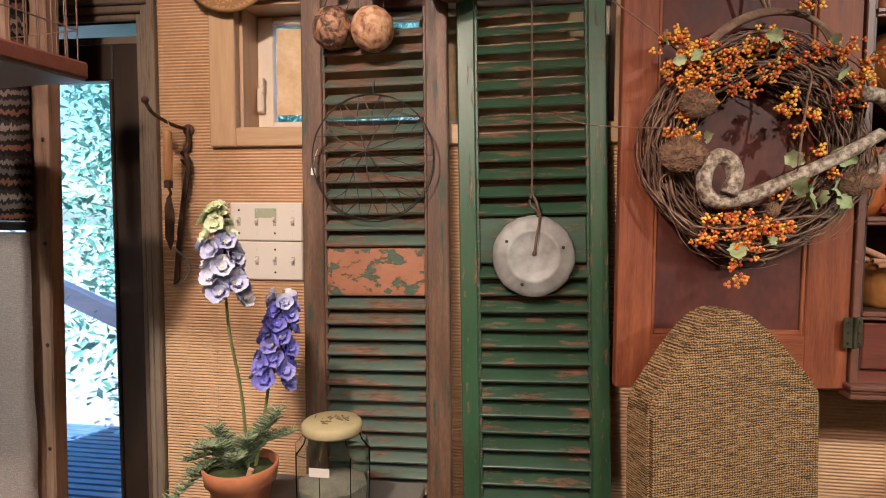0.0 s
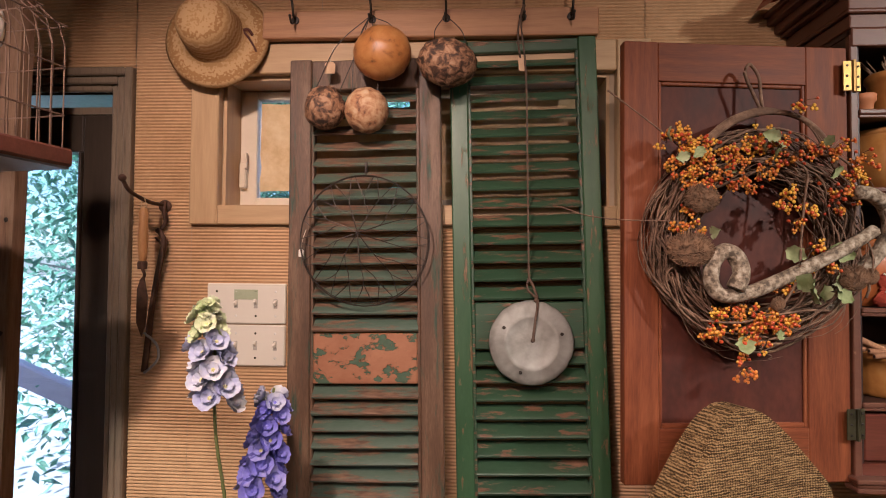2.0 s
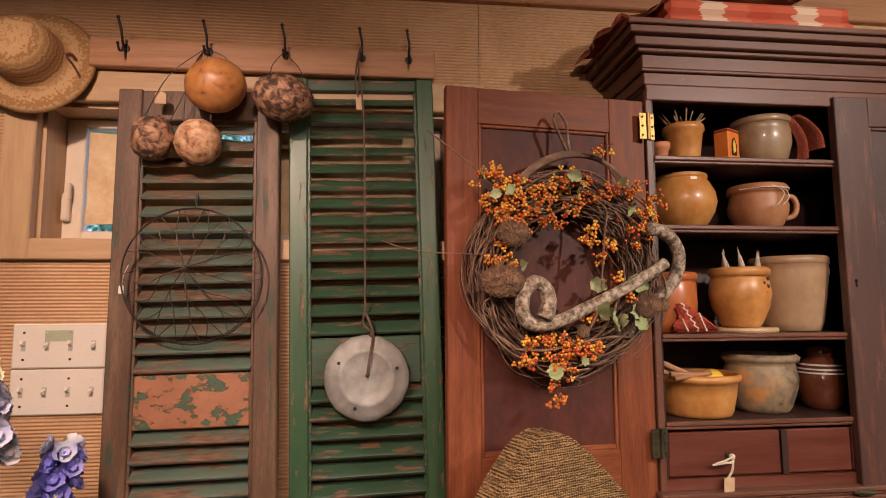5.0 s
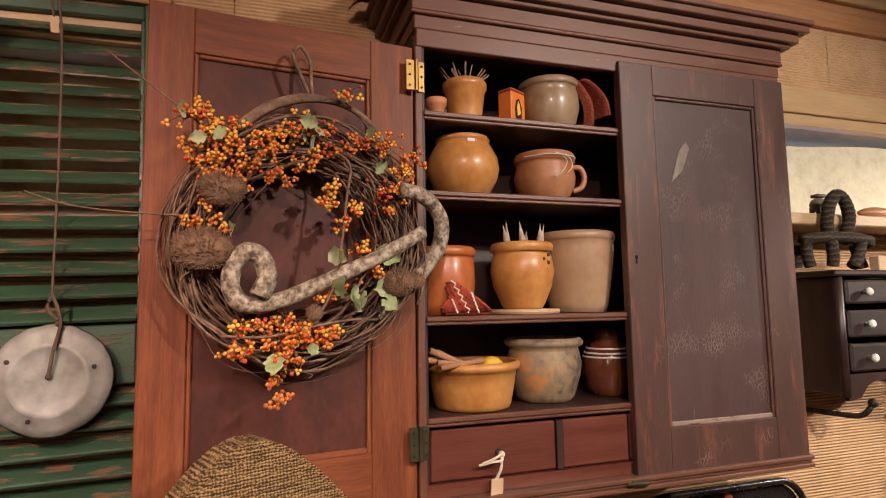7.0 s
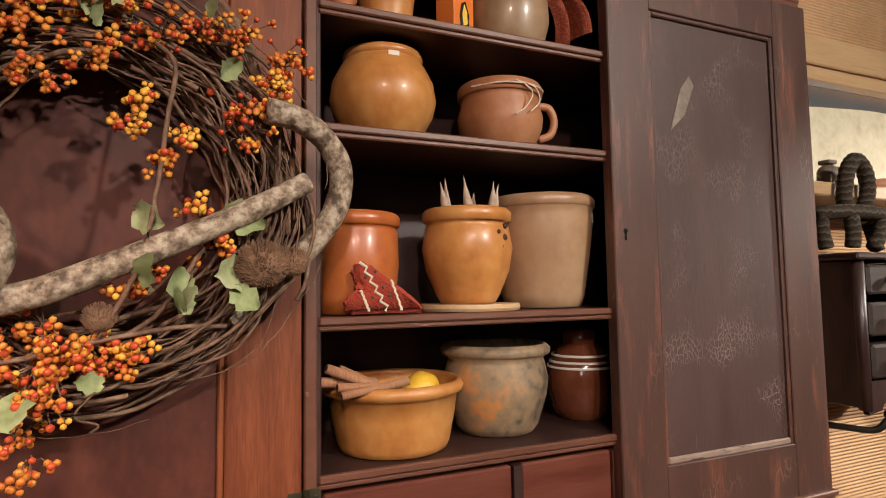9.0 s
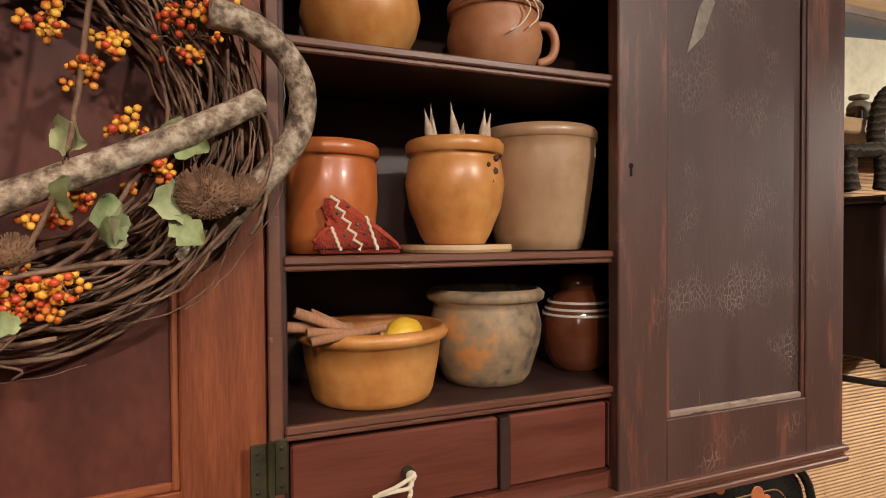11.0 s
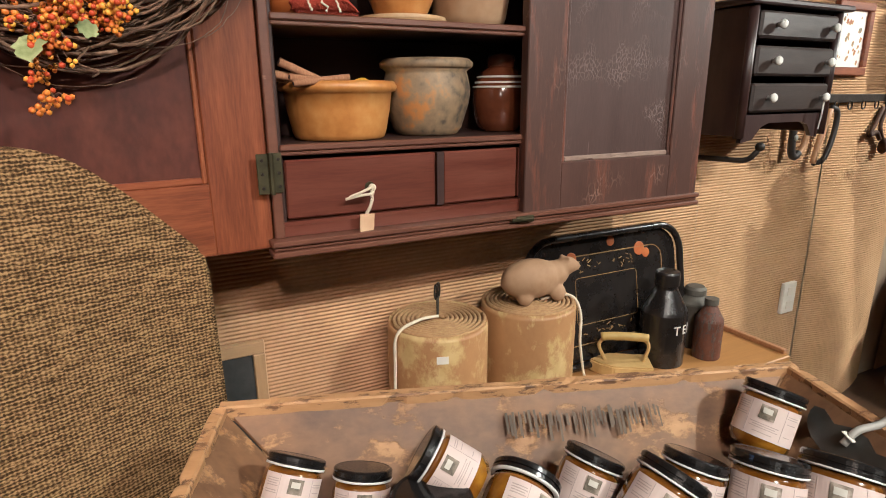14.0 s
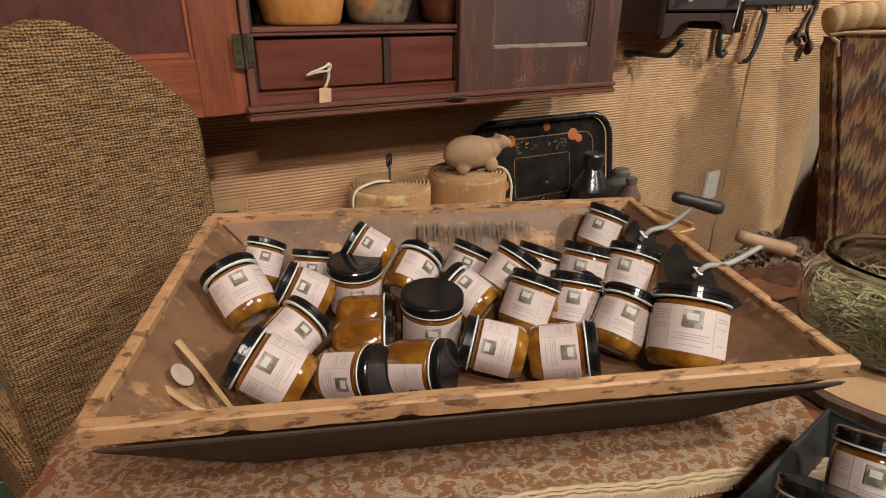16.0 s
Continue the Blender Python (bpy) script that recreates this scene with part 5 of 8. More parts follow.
def berries(x, z, n, s, seed, red=0.5):
    """A close spray of split bittersweet berries."""
    r = random.Random(seed)
    c = Vector(local(x, z, -0.040))
    lean = r.uniform(-0.9, 0.9)
    bo, bred, stem = bmesh.new(), bmesh.new(), bmesh.new()
    for _ in range(n):
        u, w = r.gauss(0, s), r.gauss(0, s * 0.62)
        d = Vector((u * math.cos(lean) - w * math.sin(lean), r.gauss(0, 0.010), u * math.sin(lean) + w * math.cos(lean)))
        p = c + d
        q = r.uniform(0.0029, 0.0044)
        isred = r.random() < red
        if not isred or r.random() < 0.45:
            a0 = r.uniform(0, 6.28)
            for k in range(3):
                a = a0 + k * 2.094
                ball(q * 0.98, p + Vector((q * 1.12 * math.cos(a), -0.1 * q, q * 1.12 * math.sin(a))), 1, (1.05, 0.5, 1.05), bm=bo)
        if isred:
            ball(q * 1.1, p + Vector((0, -q * 0.7, 0)), 1, bm=bred)
        tube([tuple(c + Vector((0, 0.02, 0.0))), tuple(c + d * 0.5 + Vector((0, 0.008, 0.006))), tuple(p)], 0.0008, 4, stem)
    a = part("berry_cluster", bo, BERRY_O, wreath, "split orange and yellow berries", smooth=True)
    tagged(a, kind="stuff")
    if len(bred.verts):
        tagged(part("red_berry", bred, BERRY_R, a, "red berries", smooth=True), kind="stuff")
    tagged(part("stem", stem, VINE, a), kind="stuff")


UPPER = [(0.565, 1.645), (0.548, 1.600), (0.581, 1.617), (0.572, 1.573), (0.601, 1.632), (0.542, 1.647), (0.594, 1.594), (0.567, 1.564), (0.603, 1.550), (0.629, 1.574), (0.637, 1.613), (0.662, 1.594),
         (0.691, 1.627), (0.720, 1.638), (0.669, 1.550), (0.721, 1.582), (0.754, 1.636), (0.783, 1.610), (0.825, 1.626), (0.863, 1.617), (0.909, 1.601), (0.901, 1.571), (0.869, 1.540), (0.862, 1.512)]
INNER = [(0.770, 1.535), (0.754, 1.510), (0.808, 1.504), (0.782, 1.476), (0.576, 1.502), (0.540, 1.462), (0.587, 1.467), (0.811, 1.425), (0.840, 1.386), (0.776, 1.363), (0.755, 1.338), (0.796, 1.712)]
LOWER = [(0.619, 1.290), (0.653, 1.301), (0.688, 1.311), (0.678, 1.264), (0.694, 1.269), (0.723, 1.289), (0.758, 1.288), (0.740, 1.273), (0.705, 1.284), (0.689, 1.243), (0.673, 1.209), (0.681, 1.185), (0.622, 1.259)]
for k, (x, z) in enumerate(UPPER):
    berries(x, z, 17, 0.0145, 100 + k, 0.38 if x < 0.60 else 0.62)
for k, (x, z) in enumerate(INNER):
    berries(x, z, 10, 0.0110, 140 + k, 0.45)
for k, (x, z) in enumerate(LOWER):
    berries(x, z, 17 if z > 1.23 else 9, 0.0150 if z > 1.23 else 0.008, 160 + k, 0.66 if z > 1.23 else 0.25)


def leaf(size, seed):
    """A dry curling leaf, folded along its rib."""
    r = random.Random(seed)
    bm = bmesh.new()
    rows = []
    for i in range(8):
        t = i / 7
        w = size * 0.42 * math.sin(math.pi * min(1, t * 0.92 + 0.05)) ** 0.75 * (1 + 0.22 * math.sin(t * 17 + seed))
        y = size * 0.25 * math.sin(t * 2.6 + seed) * 0.6
        rows.append([bm.verts.new((s * w, y - size * 0.16 * abs(s) + r.uniform(-0.05, 0.05) * size, t * size)) for s in (-1, -0.5, 0, 0.5, 1)])
    for a, b in zip(rows[:-1], rows[1:]):
        for j in range(4):
            bm.faces.new((a[j], a[j + 1], b[j + 1], b[j]))
    return bm


for k, (x, z, s) in enumerate(((0.524, 1.643, 0.034), (0.537, 1.610, 0.030), (0.572, 1.612, 0.030), (0.654, 1.584, 0.028), (0.738, 1.654, 0.036), (0.738, 1.631, 0.034), (0.708, 1.633, 0.032), (0.840, 1.576, 0.034), (0.883, 1.429, 0.052),
                               (0.788, 1.423, 0.044), (0.781, 1.365, 0.048), (0.832, 1.375, 0.052), (0.800, 1.340, 0.056), (0.815, 1.352, 0.046), (0.878, 1.338, 0.040), (0.827, 1.637, 0.026), (0.606, 1.464, 0.034), (0.673, 1.236, 0.046), (0.737, 1.268, 0.028), (0.726, 1.609, 0.030))):
    part("leaf", leaf(s * 0.85, k), DRYLEAF, wreath, "", True, pose(*local(x, z - 0.35 * s, -0.058), 30 * math.sin(k * 2.1), 80 * math.sin(k * 1.3), 60 * math.cos(k)))
for k, (x, z, s, wide) in enumerate(((0.560, 1.421, 0.035, 1.25), (0.587, 1.520, 0.029, 1.2), (0.883, 1.369, 0.026, 1.0), (0.917, 1.372, 0.016, 0.9), (0.735, 1.318, 0.014, 1.0))):
    bm = ball(s, (0, 0, 0), 3, (wide, 0.6, 0.92), 0.10, 6.0)
    rr = random.Random(k)
    for _ in range(420 if s > 0.02 else 160):
        d = Vector((rr.gauss(0, 1), -abs(rr.gauss(0, 1)), rr.gauss(0, 1))).normalized()
        e = Vector((d.x * s * wide, d.y * s * 0.6, d.z * s * 0.92))
        tube([tuple(e * 0.95), tuple(e * 1.12 + Vector((0, 0, 0.002)))], 0.0012, 4, bm, taper=0.5)
    part("seed_head", bm, CONE, wreath, "spiny dried brown seed head", at=pose(*local(x, z, -0.052 if s < 0.035 else -0.062), 0, 0, 10 * math.sin(k * 2)))

# ---------------------------------------------------------------- hook board and what hangs on it
hb = thing("hook_rail", "reddish pine board with iron coat hooks", "coat rack", pose(0, 0, 0))
part("board", box(-0.404, 1.842, 1.974, 0.462, 1.866, 2.046, 0.003), BOARD, hb)
for x in (-0.316, -0.115, 0.076, 0.270, 0.392):
    h = part("hook", lathe([(0, 0), (0.010, 0), (0.010, 0.004), (0, 0.005)], 14, m=pose(x, 1.842, 2.020, 90)), IRON, hb)
    bm = tube([(x, 1.838, 2.022), (x, 1.822, 2.026), (x, 1.812, 2.052), (x - 0.006, 1.806, 2.082)], 0.0034, 6, steps=5)
    ball(0.0052, (x - 0.006, 1.806, 2.084), 1, bm=bm)
    tube([(x, 1.838, 2.016), (x, 1.824, 2.006), (x, 1.806, 2.000), (x, 1.796, 2.012)], 0.0030, 6, bm, steps=5)
    ball(0.0045, (x, 1.796, 2.013), 1, bm=bm)
    part("prong", bm, IRON, h, smooth=True)
GOURD_D = mat("dark_mottled_gourd", [(0.030, 0.018, 0.012), (0.10, 0.05, 0.028), (0.32, 0.17, 0.085), (0.46, 0.28, 0.16)], 0.7, 60.0, bump=0.7, spread=0.35, distort=0.6)
GOURD_P = mat("pale_gourd", [(0.14, 0.06, 0.03), (0.40, 0.20, 0.09), (0.54, 0.34, 0.18), (0.60, 0.44, 0.28)], 0.6, 45.0, bump=0.4, spread=0.35, distort=0.5)
GOURD_O = mat("orange_gourd", [(0.07, 0.03, 0.015), (0.42, 0.17, 0.04), (0.50, 0.23, 0.06), (0.54, 0.28, 0.09)], 0.4, 26.0, bump=0.2, spread=0.5, distort=0.8)


def gourd(label, x, z, r, sc, material, hookx, rot, seed, bump):
    y = 1.838 - r * 0.98
    g = thing("gourd", label, "gourd", pose(x, y, z, 0, rot, 0), "dried gourds hung on the hooks")
    part("shell", ball(r, (0, 0, 0), 4, sc, bump, 5.0, seed=seed), material, g, smooth=True)
    part("stem", tube([(0, 0, r * sc[2] * 0.94), (0.003, 0, r * sc[2] * 1.10)], 0.005, 6, taper=0.6), VINE, g)
    w = bmesh.new()
    q = Vector((hookx, 1.805, 2.012)) - Vector((x, y, z))
    q.rotate(Euler((0, radians(-rot), 0)))
    tube([(-r * 0.6, 0, r * sc[2] * 0.80), (-r * 0.5 + q.x * 0.4, q.y * 0.5, q.z * 0.65), tuple(q)], 0.0012, 5, w, steps=6)
    tube([(r * 0.6, 0, r * sc[2] * 0.80), (r * 0.5 + q.x * 0.5, q.y * 0.5, q.z * 0.7), tuple(q)], 0.0012, 5, w, steps=6)
    part("wire_loop", w, WIRE, g)


gourd("dark mottled dried gourd hung in front of a shutter", -0.222, 1.776, 0.050, (0.98, 0.95, 1.08), GOURD_D, -0.115, 8, 1.0, 0.10)
gourd("pale orange mottled dried gourd hung on wire", -0.116, 1.768, 0.054, (1.0, 0.95, 1.04), GOURD_P, -0.115, -6, 5.0, 0.05)
gourd("smooth orange dried gourd with dark patches", -0.076, 1.905, 0.068, (1.04, 0.92, 0.96), GOURD_O, -0.115, -14, 8.0, 0.03)
gourd("rough dark warty dried gourd on a hook", 0.082, 1.880, 0.067, (1.08, 0.92, 0.84), GOURD_D, 0.076, 10, 12.0, 0.10)
hat = thing("straw_hat", "golden straw sun hat with a ribbon hung on the wall", "hat", pose(-0.526, 1.842, 1.978, 84, 0, 3))
STRAW = banded("plaited_straw", [(0.42, 0.25, 0.10), (0.50, 0.32, 0.14), (0.36, 0.20, 0.075), (0.52, 0.34, 0.16)], "Z", 160.0, ragged=0.9, rough=0.7)
prof = [(0.132, -0.012), (0.136, -0.007), (0.126, 0.002), (0.100, 0.010), (0.080, 0.016), (0.075, 0.030), (0.073, 0.062), (0.068, 0.088), (0.053, 0.106), (0.028, 0.113), (0.0, 0.114)]
part("crown", lathe(prof, 56, wob=0.012), STRAW, hat, smooth=True)
part("plait_ridges", lathe([q for k in range(9) for q in ((0.077 + 0.005 * k, 0.0165 - 0.0026 * k), (0.0795 + 0.005 * k, 0.0172 - 0.0026 * k))], 56, wob=0.012), STRAW, hat, smooth=True)
bm = tube([(0.075, 0.01, 0.020), (0.09, 0.012, 0.022), (0.10, 0.0, 0.014)], 0.004, 5, steps=4)
tube([(0.075, 0.01, 0.020), (0.092, -0.01, 0.018), (0.104, -0.03, 0.010), (0.108, -0.04, 0.004)], 0.003, 5, bm, steps=4)
part("ribbon", bm, mat("dark_ribbon", [(0.06, 0.02, 0.015), (0.14, 0.05, 0.03)], 0.7, 40.0), hat)

lid = thing("metal_lid", "dented grey zinc pot lid hung on a cord", "lid", pose(0.290, 1.788, 1.204, 87, 3, 0))
prof = [(0.0, 0.010), (0.006, 0.011), (0.034, 0.006), (0.058, 0.008), (0.064, 0.013), (0.068, 0.008), (0.086, 0.007), (0.094, 0.002), (0.100, -0.003), (0.102, -0.006), (0.099, -0.006), (0.085, 0.003), (0.0, 0.003)]
bm = lathe(prof, 64)
for v in bm.verts:
    a = math.atan2(v.co.y, v.co.x)
    rr = math.hypot(v.co.x, v.co.y)
    k = (rr / 0.1) ** 4
    v.co.z += 0.004 * k * noise.noise(Vector((3 * math.cos(a), 3 * math.sin(a), 0.4))) + 0.0022 * noise.noise(v.co * 38)
    f = 1 + 0.022 * k * noise.noise(Vector((5 * math.cos(a), 5 * math.sin(a), 2.0)))
    v.co.x, v.co.y = v.co.x * f, v.co.y * f
part("disc", bm, PEWTER, lid, smooth=True)
holes = bmesh.new()
for a in (0.35, 2.7, 4.4):
    lathe([(0, 0), (0.0042, 0), (0.0042, 0.0016), (0, 0.0018)], 10, holes, pose(0.075 * math.cos(a), 0.075 * math.sin(a), 0.0085))
part("rivet", holes, IRON, lid)
cord = thing("leather_lanyard", "brown leather cord knotted from a coat hook", "cord", pose(0, 0, 0))
bm = tube([(0.268, 1.794, 2.030), (0.262, 1.800, 1.990), (0.276, 1.806, 1.86), (0.281, 1.806, 1.62), (0.284, 1.797, 1.36)], 0.0024, 6, steps=8)
tube([(0.272, 1.794, 2.030), (0.258, 1.798, 1.985), (0.256, 1.800, 1.94), (0.262, 1.802, 1.90)], 0.0024, 6, bm, steps=6)
tube([(0.284, 1.797, 1.360), (0.296, 1.790, 1.335), (0.304, 1.782, 1.302), (0.298, 1.772, 1.26), (0.292, 1.770, 1.212)], 0.0034, 6, bm, steps=6)
tube([(0.284, 1.797, 1.360), (0.280, 1.790, 1.334), (0.300, 1.782, 1.312)], 0.0030, 6, bm, steps=6)
ball(0.006, (0.300, 1.783, 1.306), 1, bm=bm)
ball(0.006, (0.292, 1.772, 1.212), 1, bm=bm)
part("cord", bm, LEATHER, cord)
part("tag", box(-0.007, -0.0007, -0.034, 0.007, 0.0007, 0, m=pose(0.262, 1.802, 1.902, 0, -6, 12)), TAGCARD, cord, "small brown card tag")
for x, y, z, w, h, m in ((-0.213, 1.800, 1.896, 0.026, 0.030, TAGCARD), (-0.276, 1.790, 1.428, 0.012, 0.022, PAPER)):
    tg = thing("price_tag", "small clipped-corner card price tag on string", "tag", pose(x, y, z))
    part("card", prism([(-w / 2, -h), (w / 2, -h), (w / 2, -0.006), (w / 2 - 0.006, 0), (-w / 2 + 0.006, 0), (-w / 2, -0.006)], -0.0008, 0.0008), m, tg)
    part("string", tube([(0, 0, -0.004), (0.002, 0.004, 0.02), (0.008, 0.012, 0.045)], 0.0009, 4, steps=4), STRING, tg)

ww = thing("wire_trellis", "round flower basket lid of thin rusty wire", "wire frame", pose(-0.118, 1.788, 1.446, 3, 0, 0))
ring = [(0.160 * math.cos(a * 0.1309), 0.0, 0.160 * math.sin(a * 0.1309)) for a in range(48)]
part("rim", tube(ring, 0.0019, 6, closed=True), WIRE, ww)
part("rim", tube([(x * 0.985, y - 0.006, z * 0.985 + 0.003) for x, y, z in ring], 0.0013, 6, closed=True), WIRE, ww)
bm = bmesh.new()
rng = random.Random(9)
N = 18
for k in range(N):
    a = 2 * math.pi * k / N
    b = a + 0.16 * (1 if k % 2 else -1)
    c = a + 0.17
    tube([(-0.015, -0.012, 0.02), (0.06 * math.cos(b) - 0.008, -0.012, 0.06 * math.sin(b) + 0.01), (0.105 * math.cos(c), -0.008, 0.105 * math.sin(c)), (0.160 * math.cos(a + 0.03), 0, 0.160 * math.sin(a + 0.03))], 0.0011, 5, bm, steps=3)
    tube([(0.105 * math.cos(c), -0.008, 0.105 * math.sin(c)), (0.160 * math.cos(a + 0.32), 0, 0.160 * math.sin(a + 0.32))], 0.0011, 5, bm)
part("spokes", bm, WIRE, ww)
bm = tube([(0.004, -0.004, 0.158), (0.004, 0.002, 0.175), (0.002, 0.012, 0.182), (0.002, 0.020, 0.172)], 0.0016, 5, steps=4)
box(-0.002, 0.014, 0.168, 0.004, 0.022, 0.196, bm=bm)
part("hanger", bm, IRON, ww)

# ---------------------------------------------------------------- switch plates and tools
for z0, z1, lab in ((1.2300, 1.3360, 1), (1.1200, 1.2270, 0)):
    sp = thing("switch_plate", "ivory four-gang light switch plate on cardboard wall", "light switch", pose(0, 0, 0), "light switches")
    part("plate", box(-0.552, 1.8735, z0, -0.341, 1.8860, z1, 0.003), PLASTIC, sp)
    for k in range(4):
        x = -0.552 + 0.211 * (k + 0.5) / 4
        zc = (z0 + z1) / 2
        part("slot", box(x - 0.005, 1.8730, zc - 0.012, x + 0.005, 1.8734, zc + 0.012), mat("grey_slot", [(0.40, 0.36, 0.30), (0.46, 0.42, 0.36)], 0.5, 20.0, bump=0.0), sp)
        part("toggle", box(-0.0035, -0.012, -0.005, 0.0035, 0.004, 0.005, 0.001, m=pose(x, 1.873, zc + 0.004, 25 if k % 2 else -25)), PLASTIC, sp)
        for dz in (-0.032, 0.032):
            part("screw", lathe([(0, 0), (0.0032, 0), (0.0026, 0.0012), (0, 0.0014)], 10, m=pose(x, 1.8735, zc + dz, 90)), PORCELAIN if k % 2 else OLDBRASS, sp)
    if lab:
        part("label_strip", box(-0.478, 1.8722, 1.294, -0.415, 1.8733, 1.320), mat("green_label", [(0.34, 0.38, 0.24), (0.42, 0.45, 0.30)], 0.6, 30.0), sp, "pale green paper label")
th = thing("wall_hook", "forged iron hook with a curved arm", "hook", pose(0, 0, 0))
bm = lathe([(0, 0), (0.017, 0), (0.017, 0.004), (0, 0.006)], 16, m=pose(-0.676, 1.884, 1.540, 90))
tube([(-0.676, 1.878, 1.552), (-0.672, 1.868, 1.530), (-0.668, 1.872, 1.498), (-0.680, 1.872, 1.478)], 0.006, 6, bm, steps=5)
tube([(-0.676, 1.876, 1.542), (-0.672, 1.82, 1.541), (-0.666, 1.762, 1.545), (-0.670, 1.712, 1.560), (-0.674, 1.692, 1.584)], 0.0050, 8, bm, steps=6)
ball(0.0095, (-0.674, 1.691, 1.587), 2, bm=bm)
part("iron", bm, RUST, th, smooth=True)
tl = thing("garden_trowel", "rusty hand weeder with a worn wooden handle", "tool", pose(-0.663, 1.762, 1.522))
part("handle", lathe([(0, -0.135), (0.008, -0.134), (0.011, -0.115), (0.0125, -0.07), (0.0105, -0.03), (0.012, -0.012), (0.008, 0.0), (0, 0.002)], 16), mat("worn_handle", [(0.40, 0.19, 0.06), (0.54, 0.30, 0.11)], 0.5, 12.0, (6, 6, 0.7)), tl, smooth=True)
bm = lathe([(0.011, -0.150), (0.0115, -0.133), (0.009, -0.130)], 14)
tube([(0, 0, -0.148), (0.006, 0, -0.165), (-0.004, 0, -0.180)], 0.004, 6, bm, steps=4)
prism([(-0.004, -0.175), (0.006, -0.172), (0.016, -0.22), (0.012, -0.29), (0.002, -0.315), (-0.012, -0.28), (-0.012, -0.20)], -0.0015, 0.0015, bm)
part("blade", bm, RUST, tl)
part("loop", tube([(-0.009, 0, -0.012), (-0.006, 0, 0.018), (-0.003, 0, 0.030), (0.004, 0, 0.018), (0.009, 0, -0.012)], 0.0014, 5, steps=4), TWINE, tl)
t2 = thing("pruning_tool", "rusty bent iron pruning tool on the hook", "tool", pose(-0.690, 1.862, 1.475))
bm = tube([(0.005, 0, 0.0), (0.018, -0.004, -0.01), (0.026, -0.004, -0.035), (0.012, 0, -0.10), (-0.004, 0, -0.20), (-0.014, 0, -0.30), (-0.022, 0, -0.372)], 0.007, 6, steps=6, taper=1.25)
tube([(0.004, -0.006, -0.02), (0.026, -0.008, -0.05), (0.018, -0.008, -0.12)], 0.003, 6, bm, steps=4)
part("iron", bm, RUST, t2, smooth=True)
part("wire_grip", tube([(-0.020, -0.006, -0.27), (0.016, -0.010, -0.30), (0.022, -0.012, -0.335), (0.000, -0.012, -0.362), (-0.018, -0.006, -0.374)], 0.0034, 6, steps=5), PEWTER, t2, smooth=True)

# ---------------------------------------------------------------- rug rack and birdcage beside the door
rack = thing("ladder_rack", "tall rough barn-wood ladder rack holding rugs", "rack", pose(0, 0, 0))
for x0, x1 in ((-0.912, -0.842), (-1.56, -1.49)):
    bm = box(-0.035, -0.022, 0, 0.035, 0.022, 2.345, 0.004)
    part("post", bm, POSTWOOD, rack, at=pose((x0 + x1) / 2 - 0.050, 1.625, 0.0, 0, 0.95, 0))
for z in (0.35, 0.735, 0.985, 1.52, 1.95):
    part("rung", tube([(-1.55, 1.625, z), (-0.89, 1.625, z)], 0.012, 8), POSTWOOD, rack)
nails = bmesh.new()
for z in (0.72, 0.98, 1.23, 1.48, 1.98):
    ball(0.006, (-0.905 + 0.0166 * z, 1.603, z), 1, (1, 0.4, 1), bm=nails)
part("bolt", nails, IRON, rack)
RUGD = banded("dark_rag_rug", [(0.020, 0.017, 0.015), (0.16, 0.12, 0.095), (0.035, 0.028, 0.025), (0.26, 0.19, 0.15), (0.05, 0.035, 0.03), (0.018, 0.016, 0.015), (0.20, 0.085, 0.055)], "Z", 85.0, ragged=0.4)


def hung_cloth(x0, x1, z0, z1, y, amp, seed, thick, bands=0.0):
    bm = bmesh.new()
    nx, nz = 16, 60 if bands else 24
    rows = []
    for j in range(nz + 1):
        v = j / nz
        row = []
        for i in range(nx + 1):
            u = i / nx
            yy = y + amp * noise.noise(Vector((u * 3, v * 1.2, seed))) + bands * math.sin(v * nz * 0.5 * math.pi)
            row.append(bm.verts.new((x0 + (x1 - x0) * u + 0.006 * noise.noise(Vector((v * 6, seed, 2.0))), yy, z0 + (z1 - z0) * v)))
        rows.append(row)
    for a, b in zip(rows[:-1], rows[1:]):
        for i in range(nx):
            bm.faces.new((a[i], a[i + 1], b[i + 1], b[i]))
    bmesh.ops.solidify(bm, geom=bm.faces[:], thickness=thick)
    return bm


rg = thing("rag_rug", "dark striped woven rag rug hung on a rack", "rug", pose(0, 0, 0))
part("weave", hung_cloth(-1.50, -0.900, 1.285, 1.965, 1.588, 0.008, 1.0, 0.010, 0.003), RUGD, rg, smooth=True)
part("border", hung_cloth(-1.50, -0.902, 1.262, 1.284, 1.588, 0.008, 1.0, 0.012), BLACKPAINT, rg, smooth=True)
wt = thing("linen_throw", "folded off-white linen throw hung on a rack", "throw", pose(0, 0, 0))
part("fabric", hung_cloth(-1.48, -0.908, 0.42, 1.258, 1.584, 0.012, 7.0, 0.016), woven("off_white_linen", [(0.58, 0.47, 0.40), (0.68, 0.57, 0.49), (0.74, 0.64, 0.56)], 900.0), wt, smooth=True)

